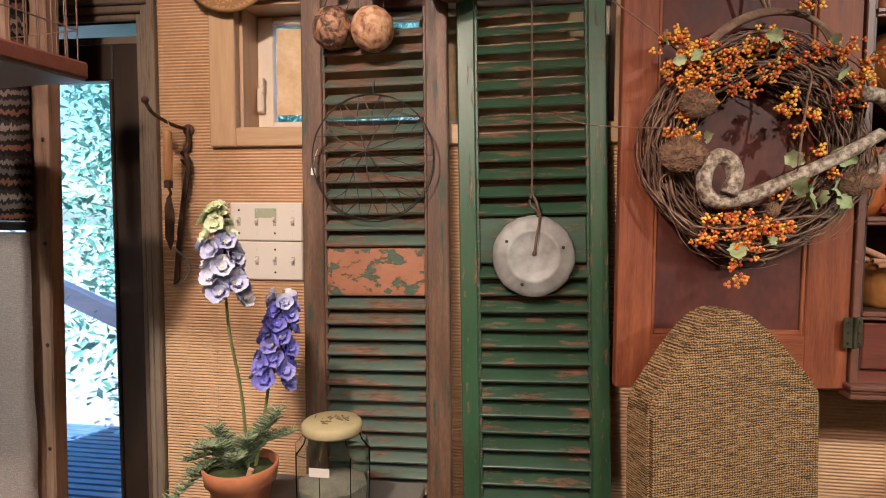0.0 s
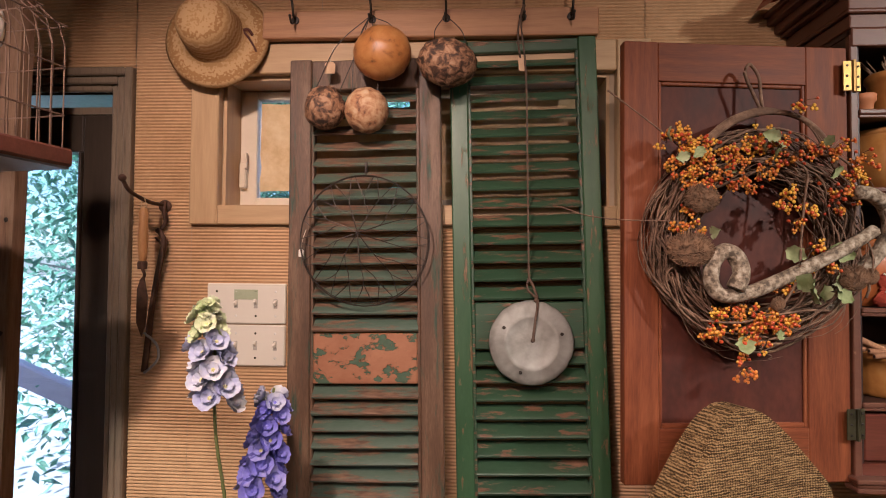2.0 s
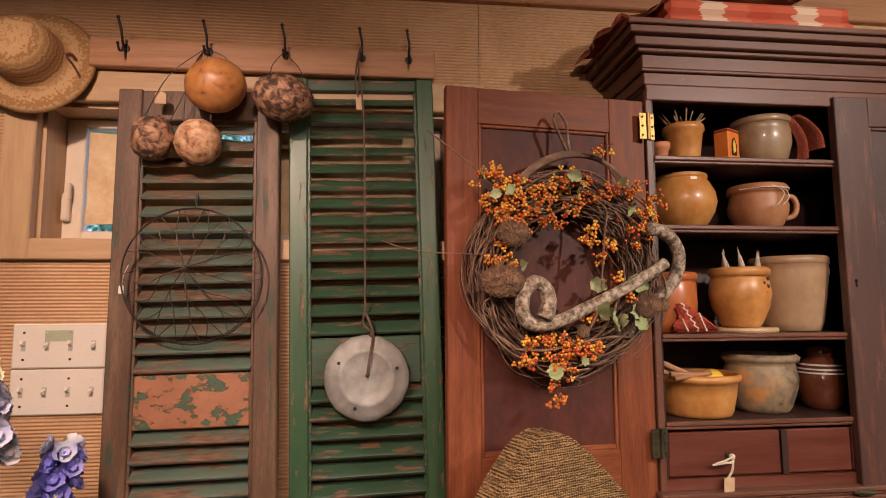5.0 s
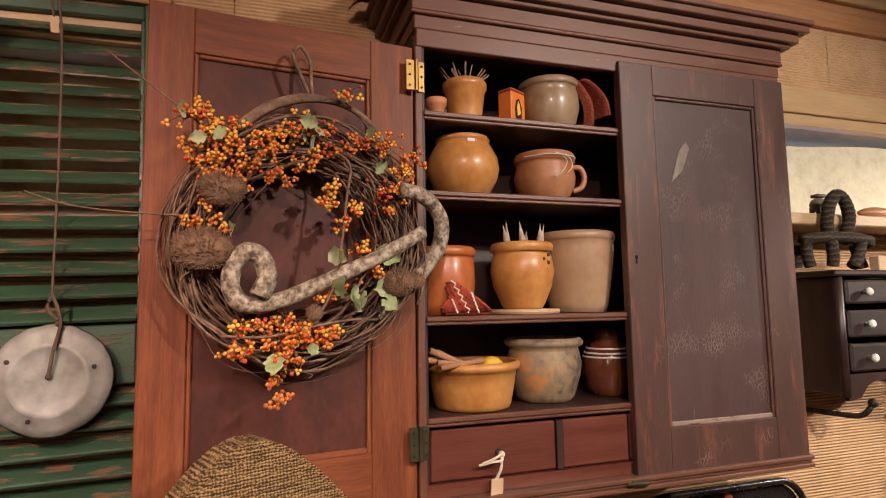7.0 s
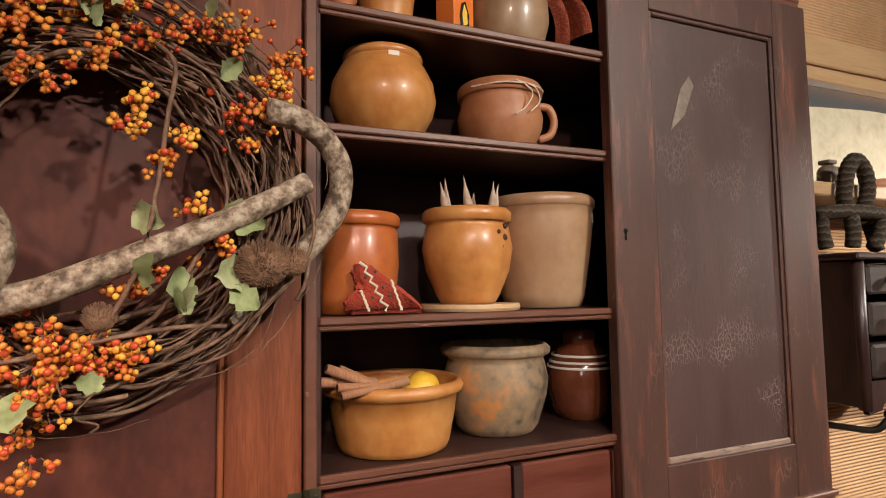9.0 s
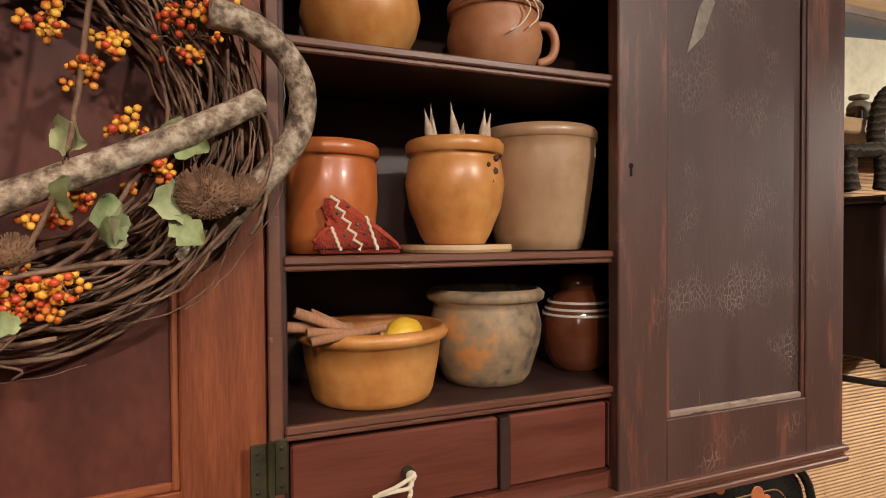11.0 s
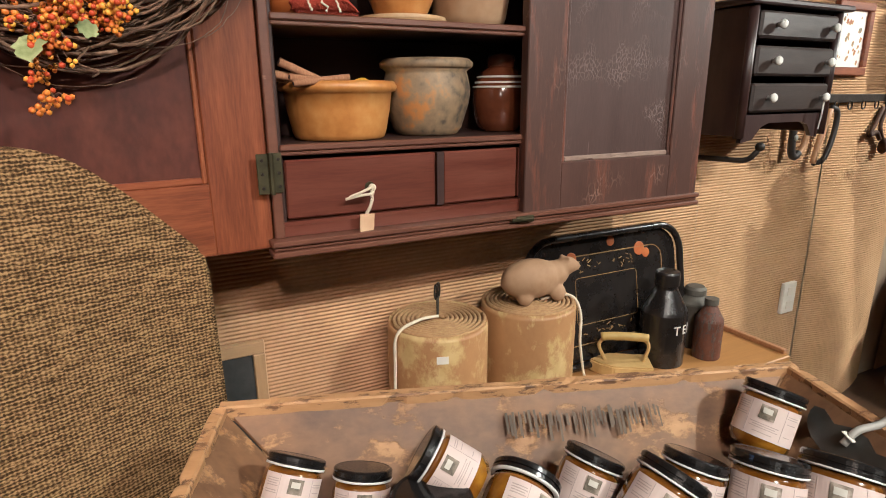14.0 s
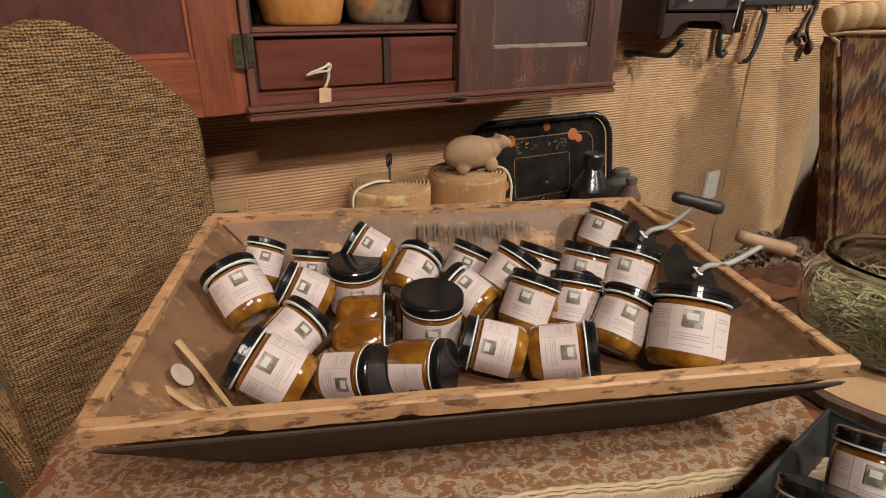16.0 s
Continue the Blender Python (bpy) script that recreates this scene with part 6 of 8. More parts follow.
cage = thing("birdcage", "old wire birdcage on a dark red wooden base", "birdcage", pose(-0.792, 1.118, 1.546, 0, 0, -9))
REDWOOD = mat("dark_red_base_wood", [(0.09, 0.028, 0.018), (0.16, 0.058, 0.035)], 0.5, 8.0, (0.7, 8, 8), 0.15, 50.0)
part("base", box(-0.24, -0.24, 0, 0.24, 0.24, 0.030, 0.004), REDWOOD, cage)
part("tray", box(-0.235, -0.235, -0.004, 0.235, 0.235, -0.0005), mat("grey_tray", [(0.24, 0.25, 0.28), (0.32, 0.33, 0.36)], 0.5, 10.0), cage)
bm = bmesh.new()
for k in range(20):
    u = -0.228 + 0.456 * k / 19
    for a, b in (((u, 0.228), (u * 0.97, 0.222)), ((0.228, u), (0.222, u * 0.97)), ((u, -0.228), (u * 0.97, -0.222)), ((-0.228, u), (-0.222, u * 0.97))):
        tube([(a[0], a[1], 0.028), (a[0], a[1], 0.20), (b[0] * 1.0, b[1], 0.235), (b[0] * 0.90, b[1] * 0.90, 0.262)], 0.0012, 4, bm)
part("bars", bm, GALV, cage)
for z in (0.085, 0.165, 0.235):
    part("hoop", tube([(0.229, 0.229, z), (-0.229, 0.229, z), (-0.229, -0.229, z), (0.229, -0.229, z)], 0.0015, 4, closed=True), GALV, cage)
part("wire_top", tube([(0.206, 0.206, 0.262), (-0.206, 0.206, 0.262), (-0.206, -0.206, 0.262), (0.206, -0.206, 0.262)], 0.0015, 4, closed=True), GALV, cage)
part("hanger", tube([(-0.206, 0.0, 0.262), (-0.05, 0, 0.33), (0, 0, 0.42), (0, 0, 0.799)], 0.003, 6, steps=5), GALV, cage)
part("hanger", tube([(0.206, 0.0, 0.262), (0.05, 0, 0.33), (0, 0, 0.42)], 0.003, 6, steps=5), GALV, cage)
# Porcelain insulator, kept with the cage; the peg under it is added.
part("feeder_cup", lathe([(0, 0), (0.020, 0), (0.026, 0.006), (0.030, 0.022), (0.031, 0.050), (0.026, 0.064), (0.016, 0.070), (0, 0.071)], 32, m=pose(0.085, 0.205, 0.205), ribs=12, rib=0.02), PORCELAIN, cage, "white ribbed porcelain insulator", smooth=True)
part("perch", tube([(0.085, 0.205, 0.030), (0.085, 0.205, 0.206)], 0.008, 8), POSTWOOD, cage)

# ---------------------------------------------------------------- side table with flowers
st = thing("side_table", "low grey painted side table under the switches", "table", pose(-0.20, 1.475, 0))
GREYP = mat("grey_table_paint", [(0.13, 0.12, 0.10), (0.20, 0.185, 0.16)], 0.6, 9.0)
part("tabletop", box(-0.235, -0.15, 0.640, 0.24, 0.20, 0.664, 0.004), GREYP, st)
part("apron", box(-0.21, -0.13, 0.56, 0.215, 0.18, 0.639, 0.002), GREYP, st)
for x in (-0.205, 0.18):
    for y in (-0.125, 0.145):
        part("leg", box(x, y, 0, x + 0.03, y + 0.03, 0.559, 0.002), GREYP, st)
fp = thing("flower_pot", "terracotta pot with artificial delphiniums and rosemary", "potted plant", pose(-0.312, 1.455, 0.664))
part("pot", lathe([(0, 0), (0.048, 0), (0.064, 0.090), (0.072, 0.091), (0.077, 0.124), (0.073, 0.127), (0.069, 0.118), (0.066, 0.100), (0.0, 0.100)], 44), TERRA, fp, smooth=True)
MOSS = mat("green_moss", [(0.03, 0.045, 0.012), (0.07, 0.10, 0.025)], 0.95, 60.0, bump=0.8)
part("moss", ball(0.066, (0, 0, 0.106), 3, (1, 1, 0.24), 0.25, 7.0), MOSS, fp, smooth=True)
STEM = mat("green_stem", [(0.16, 0.20, 0.06), (0.28, 0.31, 0.11)], 0.6, 20.0)
part("stem", tube([(0.02, -0.005, 0.10), (0.014, -0.02, 0.28), (0.012, -0.065, 0.44), (0.016, -0.08, 0.64)], 0.0036, 7, steps=6, taper=0.7), STEM, fp)
part("stem", tube([(0.028, 0.0, 0.10), (0.040, 0.02, 0.20), (0.052, 0.03, 0.30), (0.072, 0.06, 0.48)], 0.0040, 7, steps=6, taper=0.7), STEM, fp)


def petal(size, seed):
    bm = bmesh.new()
    rows = []
    for i in range(5):
        t = i / 4
        w = size * (0.16 + 0.46 * math.sin(math.pi * min(0.88, t * 0.86 + 0.06)))
        rows.append([bm.verts.new((s * w, t * size * (1 - 0.08 * abs(s)), size * (0.22 * t * t + 0.16 * s * s + 0.07 * math.sin(seed + 5 * s + 4 * t)))) for s in (-1, -0.5, 0, 0.5, 1)])
    for a, b in zip(rows[:-1], rows[1:]):
        for j in range(4):
            bm.faces.new((a[j], a[j + 1], b[j + 1], b[j]))
    return bm


def floret(name, at, size, material, heart, seed, parent):
    bm = bmesh.new()
    for k in range(5):
        merge(bm, petal(size, seed + k), pose(0, 0, 0, 18, 0, 72 * k + seed * 20))
    for k in range(5):
        merge(bm, petal(size * 0.62, seed + k + 9), pose(0, 0, 0.002, 38, 0, 72 * k + 36 + seed * 20))
    f = part(name, bm, material, parent, smooth=True, at=at)
    part("heart", ball(size * 0.16, (0, 0, size * 0.12), 1, (1, 1, 1.4)), heart, f)


PET_W = mat("pale_lilac_petal", [(0.40, 0.42, 0.68), (0.58, 0.60, 0.78), (0.76, 0.76, 0.80)], 0.7, 40.0, bump=0.1, rand=0.35)
PET_B = mat("violet_blue_petal", [(0.15, 0.14, 0.55), (0.25, 0.24, 0.68), (0.40, 0.39, 0.76)], 0.7, 40.0, bump=0.1, rand=0.35)
PET_G = mat("green_white_bud", [(0.42, 0.52, 0.22), (0.66, 0.72, 0.45), (0.78, 0.78, 0.62)], 0.7, 40.0, bump=0.1, rand=0.3)
HEART = mat("yellow_heart", [(0.62, 0.58, 0.22), (0.74, 0.70, 0.34)], 0.7, 40.0)
rng = random.Random(31)
for k in range(26):
    t = k / 25
    z = 0.480 + 0.150 * t
    x, y = 0.014 + rng.gauss(0, 0.004) - 0.010 * t, -0.070 - 0.012 * t
    a = k * 137.5
    r = 0.022 * (1 - 0.35 * t)
    floret("floret", pose(x + r * math.cos(radians(a)), y + r * math.sin(radians(a)), z, 62, 0, a + 90 + rng.uniform(-12, 12)), 0.030 * (1 - 0.30 * t), PET_W if t < 0.78 else PET_G, HEART, k, fp)
for k in range(12):
    a = k * 137.5
    floret("bud", pose(0.004 + 0.010 * math.cos(radians(a)), -0.083 + 0.010 * math.sin(radians(a)), 0.628 + 0.0025 * k, 40, 0, a + 90), 0.013, PET_G, HEART, k, fp)
for k in range(34):
    t = k / 33
    z = 0.290 + 0.175 * t
    x, y = 0.056 + 0.018 * t + rng.gauss(0, 0.003), 0.022 + 0.036 * t
    a = k * 137.5
    r = 0.024 * (1 - 0.30 * t)
    floret("floret", pose(x + r * math.cos(radians(a)), y + r * math.sin(radians(a)), z, 62, 0, a + 90 + rng.uniform(-12, 12)), 0.029 * (1 - 0.25 * t), PET_B if t < 0.88 else PET_W, PET_B if k % 3 else HEART, k, fp)
HERB = mat("rosemary_leaf", [(0.12, 0.18, 0.08), (0.26, 0.33, 0.18), (0.38, 0.44, 0.28)], 0.7, 40.0)
for k, (dx, dy, dz, ln) in enumerate(((-0.10, -0.03, 0.02, 1), (-0.13, -0.05, -0.06, 1), (-0.06, -0.06, 0.06, 1), (0.07, 0.0, 0.10, 1), (0.09, -0.02, 0.13, 1), (0.04, -0.05, 0.08, 1), (-0.02, -0.07, 0.07, 1), (0.06, 0.05, 0.05, 1), (-0.09, 0.02, 0.03, 1), (-0.08, -0.05, 0.0, 1), (-0.04, -0.03, 0.09, 1), (0.02, -0.06, 0.04, 1), (0.10, 0.02, 0.07, 1))):
    bm = bmesh.new()
    line = curve_points([(0, 0, 0.105), (dx * 0.4, dy * 0.5, 0.14 + dz * 0.3), (dx, dy, 0.115 + dz)], 9)
    tube(line, 0.0014, 4, bm)
    for i, q in enumerate(line[2:]):
        for s in range(5):
            a = s * 1.257 + i * 0.8
            d = Vector((math.cos(a), math.sin(a), 0.55)) * 0.023
            tube([tuple(q), tuple(q + d * 0.6), tuple(q + d)], 0.0024, 4, bm, taper=0.3)
    part("rosemary_sprig", bm, HERB, fp)
part("clip", box(-0.004, -0.004, 0.0, 0.006, 0.004, 0.035, m=pose(0.035, -0.045, 0.105, 10, 20, 0)), TAGCARD, fp)
gj = thing("glass_jar", "faceted clear glass jar with a cork-green lid", "jar", pose(-0.134, 1.512, 0.664))
part("body", lathe([(0, 0), (0.074, 0.0), (0.080, 0.006), (0.083, 0.10), (0.083, 0.150), (0.066, 0.168), (0.062, 0.180), (0.058, 0.180), (0.062, 0.165), (0.079, 0.147), (0.079, 0.10), (0.076, 0.008), (0, 0.005)], 8), glass("thick_glass", (0.93, 0.97, 0.95), 0.03), gj)
part("lid", lathe([(0, 0.1805), (0.060, 0.1805), (0.064, 0.185), (0.064, 0.198), (0.058, 0.204), (0, 0.205)], 40), mat("cream_lid", [(0.44, 0.38, 0.18), (0.56, 0.49, 0.26)], 0.6, 20.0, bump=0.2), gj, smooth=True)
sp2 = bmesh.new()
rng = random.Random(12)
for _ in range(26):
    x, y = rng.gauss(0, 0.016), rng.gauss(0, 0.012)
    tube([(x, y, 0.2055), (x + rng.uniform(-0.012, 0.012), y + rng.uniform(-0.01, 0.01), 0.2085)], 0.0012, 4, sp2)
part("dried_sprig", sp2, mat("dried_pods_dark", [(0.16, 0.11, 0.06), (0.28, 0.20, 0.11)], 0.9, 40.0), gj)
part("label", box(-0.020, -0.0845, 0.118, 0.022, -0.0835, 0.136), PAPER, gj)
part("contents", lathe([(0, 0.008), (0.070, 0.008), (0.074, 0.07), (0.03, 0.082), (0, 0.08)], 8), mat("pale_beans", [(0.40, 0.36, 0.28), (0.56, 0.52, 0.42)], 0.8, 60.0, bump=0.6), gj)
for x, y, s in ((-0.240, 1.395, 3.0), (-0.170, 1.385, 8.0)):
    cbol = thing("cotton_boll", "knobbly white dried cotton boll on a table", "cotton boll", pose(x, y, 0.664), "cotton bolls")
    bm = ball(0.040, (0, 0, 0.037), 4, (1, 0.9, 0.95), 0.34, 3.2, seed=s)
    part("fluff", bm, mat("cotton_white", [(0.62, 0.57, 0.50), (0.80, 0.76, 0.70)], 0.95, 40.0, bump=0.6), cbol, smooth=True)

# ---------------------------------------------------------------- upholstered chair
ch = thing("upholstered_chair", "high-backed chair covered in golden brown tweed", "chair", pose(0.671, 1.428, 0, 0, 0, 23.5))
TWEED = tweed("golden_tweed", (0.038, 0.023, 0.011), (0.145, 0.090, 0.037), (0.34, 0.225, 0.102))
out = [(-0.193, 0.13), (0.193, 0.13), (0.193, 0.958), (0.187, 0.980), (0.150, 1.022), (0.110, 1.066), (0.066, 1.106), (0.032, 1.126), (0.0, 1.132), (-0.032, 1.126), (-0.066, 1.106), (-0.110, 1.066), (-0.150, 1.022), (-0.187, 0.980), (-0.193, 0.958)]
bm = prism(out, 0.0, 0.075, bevel=0.008)
for v in bm.verts:
    v.co.y += 0.050 * max(0, (v.co.z - 0.45)) + 0.035 * (1 - (v.co.x / 0.2) ** 2) * 0.5
part("backrest", bm, TWEED, ch)
part("seat", box(-0.215, 0.078, 0.20, 0.215, 0.36, 0.42, 0.02), TWEED, ch)
for x in (-0.18, 0.15):
    part("leg", box(x, 0.01, 0, x + 0.03, 0.04, 0.129, 0.003), DARKCAB, ch)
    part("leg", box(x, 0.31, 0, x + 0.03, 0.34, 0.199, 0.003), DARKCAB, ch)

# ---------------------------------------------------------------- table with the dough trough
ANG = -19.5
TB = pose(1.077, 1.008, 0, 0, 0, ANG)
tbl = thing("wooden_table", "dark red-brown wooden table under a woven runner", "table", TB)
TABWOOD = mat("red_table_wood", [(0.10, 0.034, 0.016), (0.19, 0.072, 0.032), (0.25, 0.10, 0.045)], 0.4, 6.0, (0.6, 8, 8), 0.06, 50.0, coat=0.15)
part("tabletop", box(-0.47, -0.47, 0.669, 0.80, 0.200, 0.702, 0.005), TABWOOD, tbl)
part("apron", box(-0.42, -0.43, 0.56, 0.67, 0.165, 0.668, 0.002), TABWOOD, tbl)
for x in (-0.44, 0.64):
    for y in (-0.44, 0.130):
        part("leg", box(x, y, 0, x + 0.05, y + 0.05, 0.559, 0.003), TABWOOD, tbl)
rn = thing("table_runner", "rust and cream woven runner with a pale fringed edge", "runner", TB)


def floral(name):
    """Rust ground with a paler looping figure, woven."""
    m = mat(name, [(0.36, 0.165, 0.065), (0.50, 0.27, 0.125)], 0.95, 60.0, bump=0.5, spec=0.1)
    nt = m.node_tree
    b = nt.nodes["Principled BSDF"]
    co = nt.nodes.new("ShaderNodeTexCoord")
    v = nt.nodes.new("ShaderNodeTexVoronoi")
    v.feature, v.inputs["Scale"].default_value = "SMOOTH_F1", 58.0
    ns = nt.nodes.new("ShaderNodeTexNoise")
    ns.inputs["Scale"].default_value, ns.inputs["Detail"].default_value = 55.0, 3.0
    add = nt.nodes.new("ShaderNodeMix")
    add.data_type = "VECTOR"
    add.inputs["Factor"].default_value = 0.025
    nt.links.new(co.outputs["Object"], add.inputs[4])
    nt.links.new(ns.outputs["Color"], add.inputs[5])
    nt.links.new(add.outputs[1], v.inputs["Vector"])
    w = nt.nodes.new("ShaderNodeMath")
    w.operation = "SINE"
    mu = nt.nodes.new("ShaderNodeMath")
    mu.operation = "MULTIPLY"
    mu.inputs[1].default_value = 19.0
    nt.links.new(v.outputs["Distance"], mu.inputs[0])
    nt.links.new(mu.outputs[0], w.inputs[0])
    ramp = nt.nodes.new("ShaderNodeMapRange")
    ramp.inputs["From Min"].default_value, ramp.inputs["From Max"].default_value = -0.05, 0.35
    nt.links.new(w.outputs[0], ramp.inputs["Value"])
    gate = nt.nodes.new("ShaderNodeMath")
    gate.operation = "MULTIPLY"
    n2 = nt.nodes.new("ShaderNodeTexNoise")
    n2.inputs["Scale"].default_value = 420.0
    nt.links.new(co.outputs["Object"], n2.inputs["Vector"])
    nt.links.new(ramp.outputs["Result"], gate.inputs[0])
    lift = nt.nodes.new("ShaderNodeMath")
    lift.operation = "MULTIPLY_ADD"
    lift.inputs[1].default_value, lift.inputs[2].default_value = 1.6, -0.15
    nt.links.new(n2.outputs["Fac"], lift.inputs[0])
    nt.links.new(lift.outputs[0], gate.inputs[1])
    mx = nt.nodes.new("ShaderNodeMix")
    mx.data_type = "RGBA"
    mx.inputs[7].default_value = (0.70, 0.57, 0.40, 1)
    nt.links.new(gate.outputs[0], mx.inputs["Factor"])
    nt.links.new(b.inputs["Base Color"].links[0].from_socket, mx.inputs[6])
    nt.links.new(mx.outputs[2], b.inputs["Base Color"])
    return m


RUN = floral("figured_runner")
bm = bmesh.new()
rows = []
for i in range(61):
    x = -0.475 + 0.885 * i / 60 if i > 2 else -0.475 - 0.003 * (2 - i)
    drop = (0.10, 0.05, 0.006)[i] if i < 3 else 0.0
    rows.append([bm.verts.new((x + 0.004 * math.sin(j), -0.282 + 0.46 * j / 30 + (0.002 * math.sin(i * 0.55) if j == 0 else 0), 0.7065 - drop + 0.0025 * noise.noise(Vector((i * 0.21, j * 0.3, 4.0))))) for j in range(31)])
for a, b in zip(rows[:-1], rows[1:]):
    for j in range(30):
        bm.faces.new((a[j], a[j + 1], b[j + 1], b[j]))
bmesh.ops.solidify(bm, geom=bm.faces[:], thickness=0.003)
part("weave", bm, RUN, rn, smooth=True)
fr = bmesh.new()
for i in range(190):
    x = -0.475 + 0.885 * i / 190
    y = -0.282 + 0.002 * math.sin(i * 0.174)
    tube([(x, y + 0.004, 0.7085), (x + 0.002, y - 0.003, 0.7085), (x + 0.001, y - 0.006, 0.7055)], 0.0024, 4, fr)
for k, w in ((0.006, 0.0030), (0.0125, 0.0022), (0.018, 0.0030)):
    hem = tube([(-0.475 + 0.885 * i / 90, -0.282 + k + 0.002 * math.sin(i * 0.367) + 0.0014 * math.sin(i * 2.4 + k * 900), 0.7085) for i in range(91)], w, 5)
    part("hem_cord", hem, mat("cream_fringe", [(0.38, 0.27, 0.155), (0.52, 0.39, 0.24)], 0.95, 80.0), rn, "cream looped border")
part("fringe", fr, mat("cream_fringe", [(0.38, 0.27, 0.155), (0.52, 0.39, 0.24)], 0.95, 80.0), rn)
tagged(rn.children[-1], kind="stuff")

tr = thing("dough_trough", "large worn wooden dough trough holding jars", "trough", pose(1.077, 1.008, 0.710, 0, 0, ANG))
TROUGH = worn("scrubbed_trough_inside", [(0.095, 0.050, 0.025), (0.18, 0.098, 0.046), (0.25, 0.135, 0.060)], [(0.33, 0.18, 0.075), (0.46, 0.27, 0.115)], 0.44, 15.0, (1, 1.6, 1.6), 0.55, 0.07, 0.4)
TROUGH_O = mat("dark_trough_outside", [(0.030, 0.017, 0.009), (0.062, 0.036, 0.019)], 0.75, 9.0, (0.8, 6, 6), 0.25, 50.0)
RIMW = worn("rubbed_pine_rim", [(0.38, 0.21, 0.085), (0.50, 0.30, 0.135)], [(0.09, 0.048, 0.024), (0.22, 0.115, 0.052)], 0.47, 26.0, (1, 3, 3), 0.55, 0.07, 0.4)
HL, HW, FL, FW, HH = 0.361, 0.250, 0.134, 0.082, 0.120


def slab(a, b, c, d, thick, bm=None):
    """A board between four corners, given thickness inward along its normal."""
    a, b, c, d = map(Vector, (a, b, c, d))
    n = (b - a).cross(d - a).normalized() * thick
    own = bmesh.new()
    vs = [own.verts.new(p) for p in (a, b, c, d, a + n, b + n, c + n, d + n)]
    for f in ((0, 1, 2, 3), (7, 6, 5, 4), (0, 4, 5, 1), (1, 5, 6, 2), (2, 6, 7, 3), (3, 7, 4, 0)):
        own.faces.new([vs[i] for i in f])
    bmesh.ops.recalc_face_normals(own, faces=own.faces)
    bmesh.ops.bevel(own, geom=own.edges[:], offset=0.0025, segments=1, affect="EDGES")
    return merge(bm, own)


def rim_board(a, b, r, seed):
    """A rim strip of square section, its edges knocked and chipped along the length."""
    a, b = Vector(a), Vector(b)
    d = (b - a).normalized()
    o = d.cross(Vector((0, 0, 1))).normalized()
    n = 64
    bm = bmesh.new()
    rows = []
    for i in range(n + 1):
        p = a.lerp(b, i / n)
        row = []
        for k, (u, w) in enumerate(((-1, -1.1), (1, -1.1), (1, 0.75), (0.7, 1), (-0.7, 1), (-1, 0.75))):
            q = noise.noise(Vector((i * 0.31, k * 3.0, seed)))
            g = 1 - 0.22 * max(0.0, q) - (0.30 if q > 0.42 else 0.0)
            row.append(bm.verts.new(p + o * (u * r * g) + Vector((0, 0, w * r * g))))
        rows.append(row)
    for s, t in zip(rows[:-1], rows[1:]):
        for k in range(6):
            bm.faces.new((s[k], s[(k + 1) % 6], t[(k + 1) % 6], t[k]))
    bm.faces.new(rows[0])
    bm.faces.new(rows[-1][::-1])
    bmesh.ops.recalc_face_normals(bm, faces=bm.faces)
    return bm


bl, bw2 = HL - FL, HW - FW
part("bottom", box(-bl - 0.01, -bw2 - 0.008, 0.002, bl + 0.01, bw2 + 0.008, 0.014), TROUGH, tr)
for s in (-1, 1):
    part("side_board", slab((-bl, s * bw2, 0.002), (bl, s * bw2, 0.002), (HL, s * HW, HH), (-HL, s * HW, HH), 0.014 * -s), TROUGH, tr, "scrubbed inside of the trough")
    off = 0.0145 * s
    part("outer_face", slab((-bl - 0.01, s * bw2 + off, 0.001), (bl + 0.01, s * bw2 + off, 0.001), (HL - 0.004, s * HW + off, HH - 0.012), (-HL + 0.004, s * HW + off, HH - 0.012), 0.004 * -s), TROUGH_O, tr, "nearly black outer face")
    part("rim", rim_board((-HL - 0.004, s * (HW + 0.003), HH - 0.003), (HL + 0.010, s * (HW + 0.003), HH - 0.003), 0.0085, 3 + s), RIMW, tr, "rubbed pale pine rim")
    part("end_board", slab((s * bl, -bw2, 0.002), (s * bl, bw2, 0.002), (s * HL, HW, HH), (s * HL, -HW, HH), 0.014 * s), TROUGH, tr)
    part("rim", rim_board((s * (HL + 0.003), -HW + 0.006, HH - 0.002), (s * (HL + 0.003), HW - 0.006, HH - 0.002), 0.0080, 8 + s), RIMW, tr, "rubbed pale pine rim")
rng = random.Random(77)
bm = bmesh.new()
for k in range(46):
    x = -0.03 + 0.20 * k / 46 + rng.uniform(-0.003, 0.003)
    h = rng.uniform(0.010, 0.026)
    zt = 0.104 - rng.uniform(0, 0.008)
    y1, y0 = HW - FW * (HH - zt) / HH, HW - FW * (HH - zt + h) / HH
    tube([(x, y1 - 0.0136, zt), (x + 0.001, y0 - 0.0136, zt - h)], rng.uniform(0.0008, 0.0022), 4, bm)
part("stencil", bm, mat("faded_ink", [(0.11, 0.09, 0.07), (0.20, 0.155, 0.115)], 0.8, 60.0), tr, "faded illegible black stencilling")
tagged(tr.children[-1], kind="stuff")
part("chalk_spot", lathe([(0, 0), (0.014, 0), (0.014, 0.001), (0, 0.001)], 20, m=pose(-HL + 0.045, -HW + 0.105, 0.0915, 0, 49, 0)), mat("pale_spot", [(0.42, 0.33, 0.26), (0.52, 0.43, 0.36)], 0.9, 60.0), tr, "pale round mark")
ST = bmesh.new()
